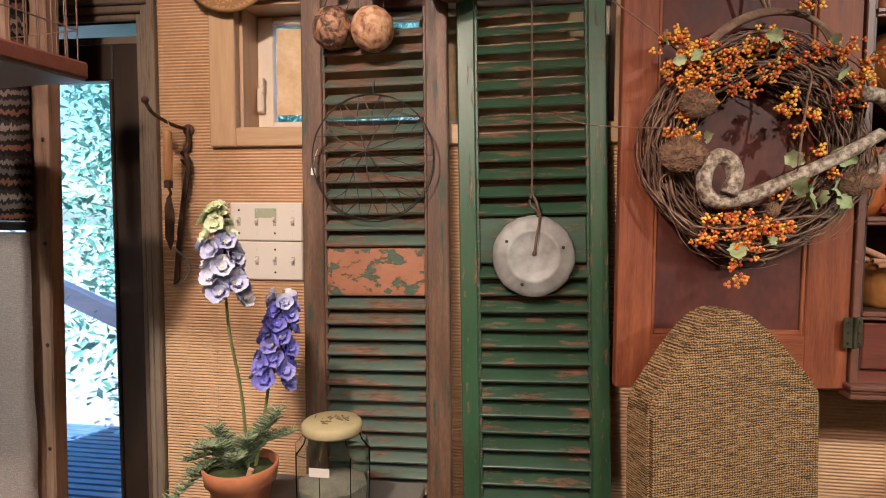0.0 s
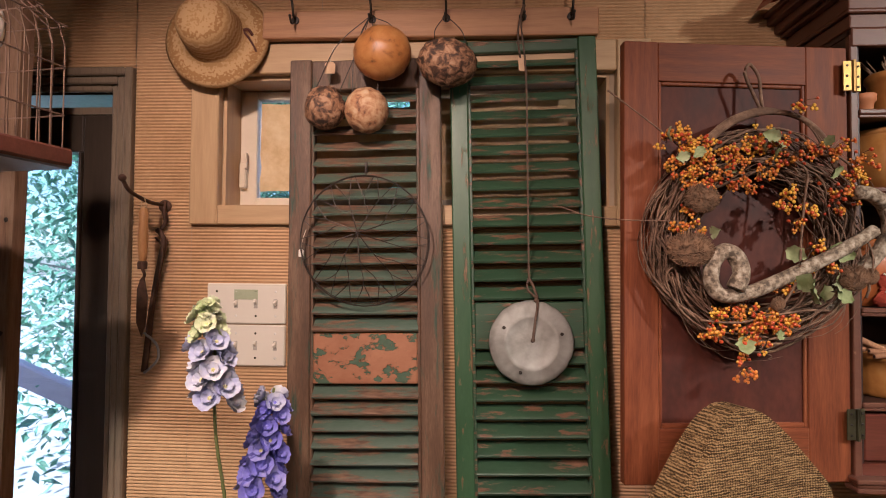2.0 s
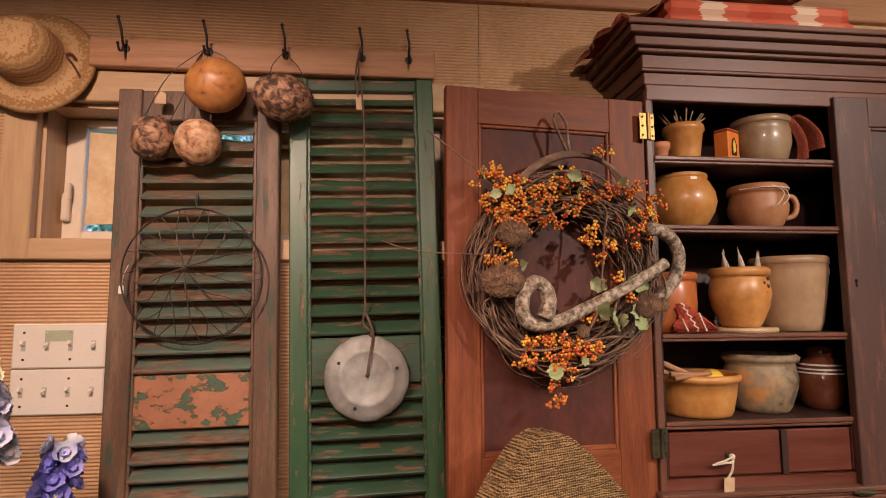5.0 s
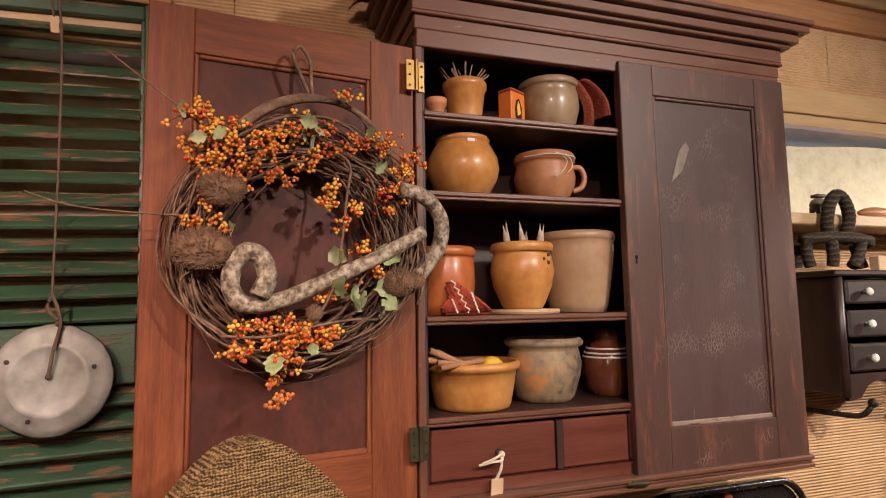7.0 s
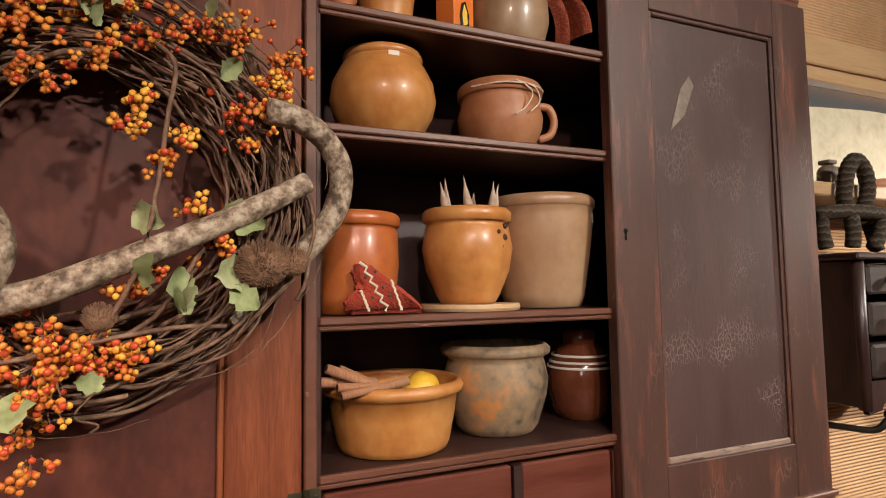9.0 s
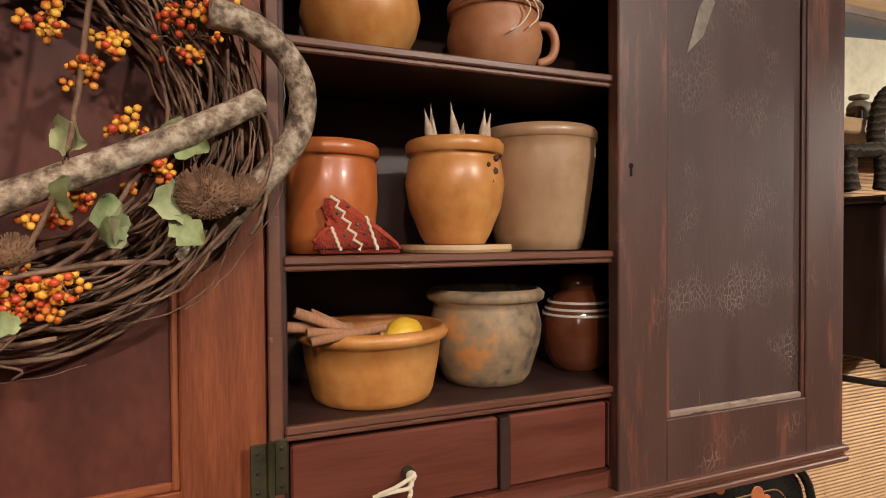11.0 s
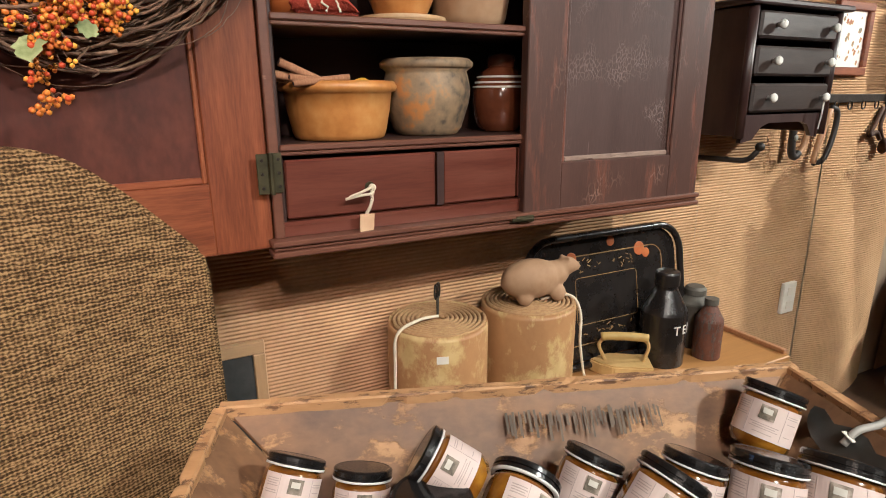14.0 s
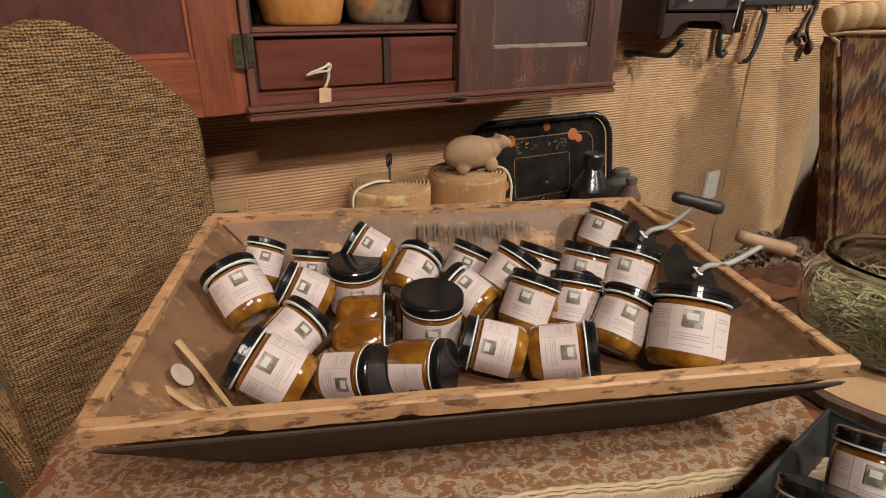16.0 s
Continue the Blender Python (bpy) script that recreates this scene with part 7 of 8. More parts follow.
for p in ([(-0.33, -0.10, 0.105), (-0.30, -0.13, 0.085), (-0.26, -0.185, 0.072)], [(-0.33, -0.16, 0.088), (-0.29, -0.19, 0.080), (-0.27, -0.175, 0.065)], [(-0.345, -0.17, 0.092), (-0.335, -0.205, 0.088), (-0.30, -0.213, 0.072)]):
    tube(p, 0.004, 5, ST, steps=5, taper=0.6)
sh = thing("wood_shaving", "pale curled wood shavings in the trough", "shaving", pose(1.077, 1.008, 0.710, 0, 0, ANG))
part("curl", ST, PINE, sh)

# ---------------------------------------------------------------- jars
HONEY = mat("amber_honey", [(0.075, 0.024, 0.001), (0.18, 0.070, 0.003), (0.34, 0.165, 0.008)], 0.07, 14.0, bump=0.0, coat=1.0)
LIDBLK = mat("black_lid", [(0.006, 0.006, 0.006), (0.012, 0.011, 0.011)], 0.22, 30.0, bump=0.03, coat=0.3)
LABEL = mat("pale_pink_label", [(0.56, 0.46, 0.42), (0.63, 0.53, 0.49)], 0.6, 20.0, bump=0.03)
INK = mat("grey_ink", [(0.34, 0.28, 0.26), (0.44, 0.37, 0.34)], 0.8, 60.0, bump=0.0)
PICT = mat("printed_picture", [(0.10, 0.085, 0.06), (0.24, 0.20, 0.155), (0.46, 0.40, 0.34)], 0.7, 60.0, bump=0.0, spread=0.35)
PICT2 = mat("printed_hill", [(0.50, 0.48, 0.42), (0.62, 0.60, 0.54)], 0.7, 60.0, bump=0.0)
BANDW = mat("white_band", [(0.66, 0.66, 0.64), (0.76, 0.76, 0.74)], 0.3, 30.0, bump=0.0)
CREAM = mat("cream_sticker", [(0.60, 0.50, 0.38), (0.68, 0.58, 0.46)], 0.7, 30.0)


def jar_parts(j, r, h):
    """Honey jar with its base at z = 0: body, label with picture and lines, black lid over a painted highlight ring."""
    lh = 0.19 * h
    bh = h - lh
    part("body", lathe([(0, 0.004), (r * 0.55, 0.004), (r * 0.62, 0.0), (r * 0.86, 0.001), (r * 0.97, 0.010), (r, 0.018), (r, bh - 0.012), (r * 0.95, bh - 0.004), (r * 0.88, bh), (0, bh)], 40), HONEY, j, smooth=True)
    lb = part("label", sleeve(r + 0.0002, -math.pi / 2 - 1.18, -math.pi / 2 + 1.18, bh * 0.24, bh * 0.90, 22), LABEL, j, "pale printed paper label", smooth=False)
    c = -math.pi / 2
    part("picture", sleeve(r + 0.0010, c - 0.25, c + 0.23, bh * 0.59, bh * 0.85, 8), PICT, lb)
    part("picture_light", sleeve(r + 0.0018, c - 0.16, c + 0.12, bh * 0.70, bh * 0.80, 6), PICT2, lb)
    for k, (a0, a1, z) in enumerate(((-0.46, 0.44, 0.49), (-0.36, 0.34, 0.45), (-0.46, 0.44, 0.41), (-0.30, 0.30, 0.33), (-1.05, -0.62, 0.80), (-1.05, -0.60, 0.76), (-1.04, -0.64, 0.72), (-1.05, -0.60, 0.68),
                                     (-1.05, -0.62, 0.60), (-1.04, -0.6, 0.56), (0.62, 1.02, 0.78), (0.60, 1.04, 0.74), (0.64, 0.98, 0.64), (0.66, 0.90, 0.40))):
        part("print_line", sleeve(r + 0.0009, c + a0, c + a1, bh * z, bh * (z + 0.014), 5, 0.0003), INK, lb)
    part("frame_line", sleeve(r + 0.0009, c - 0.56, c - 0.548, bh * 0.28, bh * 0.88, 1, 0.0003), INK, lb)
    part("frame_line", sleeve(r + 0.0009, c + 0.548, c + 0.56, bh * 0.28, bh * 0.88, 1, 0.0003), INK, lb)
    # White ring paints the bright highlight line along the lid's lower edge.
    part("seal_ring", lathe([(r * 0.90, bh + 0.001), (r * 1.030, bh + 0.001), (r * 1.034, bh + 0.0030), (r * 0.90, bh + 0.0031)], 40), BANDW, j, "white ring painted for the lid's highlight line", smooth=True)
    part("lid", lathe([(r * 0.9, bh + 0.0032), (r * 1.03, bh + 0.0034), (r * 1.03, bh + lh * 0.38), (r * 0.985, bh + lh * 0.42), (r * 0.985, bh + lh * 0.52), (r * 1.025, bh + lh * 0.56), (r * 1.025, bh + lh * 0.84), (r * 0.99, bh + lh * 0.95), (r * 0.93, bh + lh), (r * 0.88, bh + lh * 0.97), (0, bh + lh * 0.965)], 48), LIDBLK, j, smooth=False)
    part("bottom_sticker", lathe([(r * 0.40, 0.0030), (r * 0.56, 0.0030), (r * 0.56, 0.0038), (r * 0.40, 0.0038)], 28), BANDW, j)
    part("bottom_sticker", lathe([(0, 0.0028), (r * 0.38, 0.0028), (r * 0.38, 0.0036), (0, 0.0036)], 28), CREAM, j)


JARS = {}


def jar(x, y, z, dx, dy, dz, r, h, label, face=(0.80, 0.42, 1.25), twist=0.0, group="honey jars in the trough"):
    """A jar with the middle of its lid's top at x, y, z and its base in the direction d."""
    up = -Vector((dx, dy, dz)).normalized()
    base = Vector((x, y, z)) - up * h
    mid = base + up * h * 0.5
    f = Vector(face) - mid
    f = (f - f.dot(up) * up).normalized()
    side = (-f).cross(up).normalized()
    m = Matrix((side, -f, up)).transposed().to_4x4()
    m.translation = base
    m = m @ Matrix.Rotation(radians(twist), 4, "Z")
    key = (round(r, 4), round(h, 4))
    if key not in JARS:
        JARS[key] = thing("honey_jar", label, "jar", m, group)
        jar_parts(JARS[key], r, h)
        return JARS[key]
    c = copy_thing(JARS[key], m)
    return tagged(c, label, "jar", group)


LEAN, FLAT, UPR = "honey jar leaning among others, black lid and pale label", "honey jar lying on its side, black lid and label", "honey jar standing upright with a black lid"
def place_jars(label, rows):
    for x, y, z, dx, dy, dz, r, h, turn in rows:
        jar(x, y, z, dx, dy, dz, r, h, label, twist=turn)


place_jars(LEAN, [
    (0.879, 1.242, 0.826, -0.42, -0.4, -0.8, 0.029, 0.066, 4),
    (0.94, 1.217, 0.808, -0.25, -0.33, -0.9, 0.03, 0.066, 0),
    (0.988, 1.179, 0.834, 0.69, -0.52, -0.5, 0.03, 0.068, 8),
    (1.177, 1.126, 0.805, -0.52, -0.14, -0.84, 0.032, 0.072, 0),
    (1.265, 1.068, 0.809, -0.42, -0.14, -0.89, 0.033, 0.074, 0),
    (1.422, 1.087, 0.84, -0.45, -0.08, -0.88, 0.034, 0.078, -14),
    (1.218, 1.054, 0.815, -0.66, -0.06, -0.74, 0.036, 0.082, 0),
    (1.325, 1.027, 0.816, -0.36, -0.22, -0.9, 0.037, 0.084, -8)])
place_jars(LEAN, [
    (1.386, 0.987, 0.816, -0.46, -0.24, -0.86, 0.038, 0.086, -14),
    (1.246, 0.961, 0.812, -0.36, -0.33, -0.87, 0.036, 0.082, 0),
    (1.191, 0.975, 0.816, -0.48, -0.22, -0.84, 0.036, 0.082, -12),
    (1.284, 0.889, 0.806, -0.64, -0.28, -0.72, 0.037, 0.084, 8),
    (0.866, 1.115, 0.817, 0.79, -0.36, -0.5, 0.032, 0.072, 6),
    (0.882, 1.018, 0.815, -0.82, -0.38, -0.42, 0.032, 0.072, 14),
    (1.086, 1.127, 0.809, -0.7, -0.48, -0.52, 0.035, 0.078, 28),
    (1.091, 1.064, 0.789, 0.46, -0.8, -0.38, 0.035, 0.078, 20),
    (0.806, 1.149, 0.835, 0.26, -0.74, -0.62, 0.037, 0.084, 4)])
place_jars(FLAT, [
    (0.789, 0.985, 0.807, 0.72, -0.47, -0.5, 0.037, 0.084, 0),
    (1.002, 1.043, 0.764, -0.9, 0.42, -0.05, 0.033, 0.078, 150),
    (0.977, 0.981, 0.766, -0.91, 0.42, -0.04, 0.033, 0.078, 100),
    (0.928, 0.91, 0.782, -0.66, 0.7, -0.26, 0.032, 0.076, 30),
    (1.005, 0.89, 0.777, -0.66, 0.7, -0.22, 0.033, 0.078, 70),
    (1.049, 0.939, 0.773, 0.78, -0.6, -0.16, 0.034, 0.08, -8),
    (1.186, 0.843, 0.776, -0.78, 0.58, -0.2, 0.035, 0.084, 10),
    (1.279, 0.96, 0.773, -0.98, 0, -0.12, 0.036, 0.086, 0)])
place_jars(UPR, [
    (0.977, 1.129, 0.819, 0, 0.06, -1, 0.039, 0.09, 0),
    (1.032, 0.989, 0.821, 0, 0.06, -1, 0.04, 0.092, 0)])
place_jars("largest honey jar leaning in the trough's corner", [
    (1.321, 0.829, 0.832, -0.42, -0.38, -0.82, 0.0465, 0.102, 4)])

# ---------------------------------------------------------------- scrapers, tray and glass on the table
def chopper(label, blade_c, out, inl, half, hand, grip_dir, material, grip):
    """A crescent blade with a bent tang and a cross handle; out runs along the blade, inl up from its curved edge."""
    c = thing("dough_scraper", label, "scraper", pose(0, 0, 0), "half-moon scrapers in the trough")
    u, v = Vector(out).normalized(), Vector(inl).normalized()
    n = u.cross(v).normalized()
    m = Matrix((u, n, v)).transposed().to_4x4()
    m.translation = Vector(blade_c)
    pts = [(half * math.cos(a * math.pi / 16), -0.60 * half * math.sin(a * math.pi / 16)) for a in range(17)]
    pts += [(-half * 0.80, 0.003), (-half * 0.45, -0.004), (-half * 0.16, 0.004), (half * 0.16, 0.004), (half * 0.45, -0.004), (half * 0.80, 0.003)]
    part("blade", prism(pts, -0.0012, 0.0012, m=m), material, c, "dark half-moon steel blade")
    t = Vector(blade_c) + v * 0.004
    h = Vector(hand)
    part("shank", tube([tuple(t - v * 0.022 + n * 0.004), tuple(t + n * 0.006), tuple(t.lerp(h, 0.35) + Vector((0, 0, -0.006))), tuple(t.lerp(h, 0.75) + Vector((0, 0, -0.004))), tuple(h)], 0.0042, 8, steps=6), PEWTER, c, smooth=True)
    d = Vector(grip_dir).normalized()
    side = d.cross(Vector((0, 0, 1))).normalized()
    turned = lathe([(0, -0.040), (0.008, -0.039), (0.0100, -0.030), (0.0092, -0.010), (0.0100, 0.010), (0.0112, 0.030), (0.0092, 0.039), (0, 0.040)], 16)
    gm = Matrix((side, d.cross(side), d)).transposed().to_4x4()
    gm.translation = h
    bmesh.ops.transform(turned, matrix=gm, verts=turned.verts)
    part("handle", turned, grip, c, "worn turned handle", smooth=True)
    part("tag", box(-0.007, -0.007, 0, 0.007, 0.007, 0.0012, m=pose(*(t + n * 0.007 - v * 0.012), 30, 20, 10)), PAPER, c)


GRIPB = mat("black_grip", [(0.012, 0.010, 0.009), (0.035, 0.028, 0.024)], 0.5, 30.0)
GRIPW = mat("worn_wood_grip", [(0.26, 0.15, 0.08), (0.40, 0.25, 0.14)], 0.6, 20.0)
chopper("half-moon dough scraper with a black handle", (1.421, 0.994, 0.827), (-0.353, -0.935, 0.0), (0.70, -0.265, 0.66), 0.062, (1.486, 0.970, 0.878), (0.80, -0.50, -0.23), STEELBLADE, GRIPB)
chopper("half-moon dough scraper with a worn wooden handle", (1.386, 0.862, 0.829), (-0.353, -0.935, -0.06), (0.70, -0.265, 0.66), 0.084, (1.503, 0.860, 0.848), (0.72, -0.66, -0.20), STEELBLADE, GRIPW)

tray2 = thing("loaf_tin", "dark grey metal loaf tin holding jars and straw", "tin", pose(1.228, 0.540, 0.703, 0, 0, 10.5))
TINGREY = mat("dark_tinplate", [(0.035, 0.036, 0.036), (0.07, 0.072, 0.07)], 0.45, 14.0, metal=0.4)
part("bottom", box(-0.125, -0.075, 0, 0.125, 0.075, 0.002), TINGREY, tray2)
for s in (-1, 1):
    part("long_side", slab((-0.125, s * 0.075, 0.001), (0.125, s * 0.075, 0.001), (0.145, s * 0.092, 0.052), (-0.145, s * 0.092, 0.052), 0.002 * -s), TINGREY, tray2)
    part("short_side", slab((s * 0.125, -0.075, 0.001), (s * 0.125, 0.075, 0.001), (s * 0.145, 0.092, 0.052), (s * 0.145, -0.092, 0.052), 0.002 * s), TINGREY, tray2)
part("rolled_edge", tube([(0.145, 0.092, 0.052), (-0.145, 0.092, 0.052), (-0.145, -0.092, 0.052), (0.145, -0.092, 0.052)], 0.003, 6, closed=True), TINGREY, tray2)
STRAWM = mat("dry_hay", [(0.22, 0.17, 0.075), (0.42, 0.34, 0.17), (0.54, 0.46, 0.26)], 0.9, 30.0)


def hay(n, rx, ry, rz, seed, lo=0.03, hi=0.09):
    r = random.Random(seed)
    bm = bmesh.new()
    for _ in range(n):
        a = r.uniform(0, 6.28)
        q = math.sqrt(r.random())
        c = Vector((rx * q * math.cos(a), ry * q * math.sin(a), rz * r.random()))
        d = Vector((r.gauss(0, 1), r.gauss(0, 1), r.gauss(0, 0.35))).normalized() * r.uniform(lo, hi) * 0.5
        k = Vector((r.gauss(0, 1), r.gauss(0, 1), r.gauss(0, 1))) * 0.008
        p = [c - d, c + k, c + d]
        for v in p:
            e = math.hypot(v.x / (rx * 1.06), v.y / (ry * 1.06))
            if e > 1:
                v.x, v.y = v.x / e, v.y / e
            v.z = min(max(v.z, 0.001), rz)
        tube([tuple(v) for v in p], r.uniform(0.0007, 0.0014), 3, bm, steps=3)
    return bm


part("straw", hay(260, 0.115, 0.066, 0.062, 4), STRAWM, tray2, "dry straw packing")
tagged(tray2.children[-1], kind="stuff")
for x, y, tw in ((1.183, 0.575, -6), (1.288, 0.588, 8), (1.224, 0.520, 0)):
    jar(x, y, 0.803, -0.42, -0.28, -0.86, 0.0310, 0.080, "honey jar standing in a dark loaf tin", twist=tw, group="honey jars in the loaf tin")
sl = thing("wood_slab", "round pale wood slice with bark edge", "board", pose(1.598, 0.708, 0.703))
part("slice", lathe([(0, 0), (0.160, 0), (0.162, 0.022), (0, 0.022)], 40, wob=0.03), mat("fresh_cut_wood", [(0.36, 0.21, 0.10), (0.50, 0.32, 0.16)], 0.6, 8.0, (1, 1, 1), 0.1, 50.0), sl)
part("bark", lathe([(0.161, 0), (0.170, 0.003), (0.172, 0.018), (0.163, 0.021)], 60, wob=0.03, ribs=23, rib=0.012), mat("dark_bark", [(0.035, 0.022, 0.014), (0.11, 0.065, 0.04)], 0.9, 30.0, bump=0.8), sl)
cl = thing("glass_jar", "large clear green-tinted glass jar filled with hay", "jar", pose(1.612, 0.728, 0.7255))
CLEAR = glass("green_tint_glass", (0.90, 0.97, 0.93), 0.01)
part("body", lathe([(0, 0.0), (0.088, 0.0), (0.102, 0.008), (0.112, 0.038), (0.112, 0.078), (0.106, 0.100), (0.094, 0.112), (0.092, 0.119), (0.098, 0.125), (0.092, 0.130), (0.084, 0.126), (0.085, 0.112), (0.100, 0.097), (0.107, 0.078), (0.107, 0.038), (0.098, 0.011), (0.086, 0.006), (0, 0.006)], 56), CLEAR, cl, smooth=True)
hm = part("hay", hay(620, 0.092, 0.092, 0.070, 8), STRAWM, cl, "tangled dry hay", at=pose(0, 0, 0.012))
tagged(hm, kind="stuff")
bag = thing("plastic_bag", "crumpled clear plastic bag behind the trough", "bag", pose(1.80, 0.99, 0.560))
bm = ball(0.105, (0, 0, 0.088), 4, (1.25, 0.85, 0.9), 0.5, 2.9)
part("film", bm, glass("plastic_film", (0.92, 0.93, 0.93), 0.06, 1.28), bag)
crate = thing("low_stool", "low brown wooden stool behind the table", "stool", pose(1.86, 1.03, 0))
part("seat", box(-0.17, -0.15, 0.533, 0.17, 0.15, 0.558, 0.004), POSTWOOD, crate)
for x in (-0.15, 0.12):
    for y in (-0.13, 0.10):
        part("leg", box(x, y, 0, x + 0.03, y + 0.03, 0.532, 0.002), POSTWOOD, crate)

# ---------------------------------------------------------------- bench under the cabinet
bench = thing("wall_bench", "honey-coloured wooden bench against the wall", "bench", pose(0, 0, 0))
HONEYWOOD = mat("honey_pine_top", [(0.34, 0.165, 0.045), (0.46, 0.245, 0.075)], 0.45, 7.0, (0.6, 8, 8), 0.08, 50.0)
part("top", box(0.98, 1.600, 0.430, 2.353, 1.876, 0.452, 0.003), HONEYWOOD, bench)
part("end_strip", box(2.339, 1.612, 0.4525, 2.354, 1.864, 0.466, 0.002), BOARD, bench)
part("back_strip", box(0.98, 1.866, 0.4525, 2.338, 1.878, 0.475, 0.002), BOARD, bench)
for x in (1.01, 2.28):
    part("leg", box(x, 1.620, 0, x + 0.045, 1.86, 0.429, 0.003), BOARD, bench)
ROPETOP = mat("coiled_jute", [(0.30, 0.175, 0.075), (0.46, 0.29, 0.13)], 0.9, 90.0, bump=0.6)
WRAP = worn("brown_paper_wrap", [(0.34, 0.18, 0.070), (0.46, 0.26, 0.105)], [(0.48, 0.33, 0.12), (0.60, 0.45, 0.20)], 0.52, 12.0, (1, 1, 0.7), 0.5, 0.08, 0.3)


def spool(label, x, y, r, h, marks):
    s = thing("twine_spool", label, "spool", pose(x, y, 0.4525), "big spools of twine")
    part("wrapper", lathe([(0, 0), (r, 0), (r * 1.01, 0.01), (r * 1.012, h - 0.012), (r * 0.985, h), (r * 0.97, h - 0.004), (0, h - 0.005)], 48, wob=0.006), WRAP, s, smooth=True)
    turns, n = 9, 260
    pts = []
    for i in range(n):
        a = 2 * math.pi * turns * i / n
        q = 0.012 + (r * 0.94 - 0.012) * i / n
        pts.append((q * math.cos(a), q * math.sin(a), h - 0.002))
    part("twine_coil", tube(pts, 0.0045, 6), ROPETOP, s, "wound jute coil", smooth=True)
    if marks:
        for k, (a0, a1, z) in enumerate(((-2.05, -1.78, 0.075), (-2.0, -1.84, 0.068), (-1.40, -1.15, 0.078), (-1.38, -1.16, 0.066), (-1.32, -1.22, 0.092))):
            part("print_bar", sleeve(r * 1.0125, a0, a1, z, z + 0.004, 5), INK, s)
    return s


sa = spool("paper-wrapped spool of twine with scissors stuck in", 1.284, 1.732, 0.1065, 0.272, True)
part("price_sticker", sleeve(0.1085, -2.06, -1.84, 0.217, 0.233, 4), PAPER, sa)
part("loose_twine", tube([(0.0, 0.0, 0.276), (-0.055, -0.02, 0.284), (-0.108, -0.032, 0.266), (-0.113, -0.030, 0.19), (-0.122, -0.04, 0.06), (-0.15, -0.06, 0.004)], 0.0035, 6, steps=8), STRING, sa, smooth=True)
sb = spool("paper-wrapped spool of twine under a clay animal", 1.515, 1.728, 0.108, 0.276, True)
part("loose_twine", tube([(0.02, -0.02, 0.279), (0.085, -0.04, 0.284), (0.113, -0.05, 0.24), (0.110, -0.06, 0.16), (0.128, -0.07, 0.06), (0.16, -0.09, 0.004)], 0.0035, 6, steps=8), STRING, sb, smooth=True)
sci = thing("scissors", "small black-handled scissors upright in a spool", "scissors", pose(1.290, 1.745, 0.722, 0, 0, 35))
part("blade", prism([(-0.003, 0.0), (0.003, 0.0), (0.005, 0.045), (-0.005, 0.045)], -0.001, 0.001), STEELBLADE, sci)
part("handle", tube([(-0.007 + 0.006 * math.cos(a * 0.628), 0, 0.058 + 0.016 * math.sin(a * 0.628)) for a in range(10)], 0.0026, 6, closed=True), BLACKPAINT, sci)
part("handle", tube([(0.007 + 0.006 * math.cos(a * 0.628), 0.002, 0.058 + 0.016 * math.sin(a * 0.628)) for a in range(10)], 0.0026, 6, closed=True), BLACKPAINT, sci)
bm = ball(0.052, (-0.014, 0, 0.055), 4, (1.42, 0.82, 0.90), 0.03, 3.0)
ball(0.036, (0.044, 0, 0.060), 3, (1.1, 0.8, 0.85), bm=bm)
ball(0.026, (0.078, -0.002, 0.076), 3, (1.1, 0.85, 0.80), bm=bm)
ball(0.015, (0.100, -0.002, 0.072), 3, (1.0, 0.9, 0.85), bm=bm)
ball(0.006, (0.072, -0.016, 0.096), 2, bm=bm)
ball(0.006, (0.074, 0.012, 0.096), 2, bm=bm)
for x in (-0.040, 0.046):
    for y in (-0.020, 0.020):
        ball(0.018, (x, y, 0.020), 3, (1.1, 0.9, 1.15), bm=bm)
bear = part("clay_animal", bm, mat("buff_clay", [(0.29, 0.17, 0.085), (0.40, 0.255, 0.14)], 0.75, 14.0, bump=0.2), None, smooth=True, at=pose(1.520, 1.708, 0.729, 0, 0, -4))
tagged(bear, "smooth unglazed clay animal figure on a spool", "statue")
rm = bear.modifiers.new("blend", "REMESH")
rm.mode, rm.voxel_size, rm.use_smooth_shade = "VOXEL", 0.0035, True
smo = bear.modifiers.new("soften", "SMOOTH")
smo.factor, smo.iterations = 0.6, 9
tt = thing("tole_tray", "black painted metal tray with faded fruit leaning on wall", "tray", pose(1.866, 1.812, 0.476, -10, 0, 0))


def rounded(w, h, r, n=6):
    pts = []
    for cx, cz, a0 in ((w / 2 - r, h - r, 0), (-w / 2 + r, h - r, 90), (-w / 2 + r, r, 180), (w / 2 - r, r, 270)):
        for k in range(n + 1):
            a = radians(a0 + 90 * k / n)
            pts.append((cx + r * math.cos(a), cz + r * math.sin(a)))
    return pts


part("floor", prism(rounded(0.53, 0.335, 0.07), 0.0, 0.004), BLACKPAINT, tt)
part("rim", tube([(x, -0.012, z) for x, z in rounded(0.548, 0.353, 0.08)], 0.010, 8, closed=True, m=pose(0, 0, -0.009)), BLACKPAINT, tt, smooth=True)
GOLD = mat("faded_gold_line", [(0.24, 0.15, 0.05), (0.36, 0.24, 0.09)], 0.5, 40.0)
FRUIT = mat("faded_fruit_paint", [(0.34, 0.075, 0.02), (0.50, 0.17, 0.03)], 0.5, 40.0)
part("gold_line", tube([(x, -0.0006, z + 0.045) for x, z in rounded(0.42, 0.245, 0.04)], 0.0016, 4, closed=True), GOLD, tt)
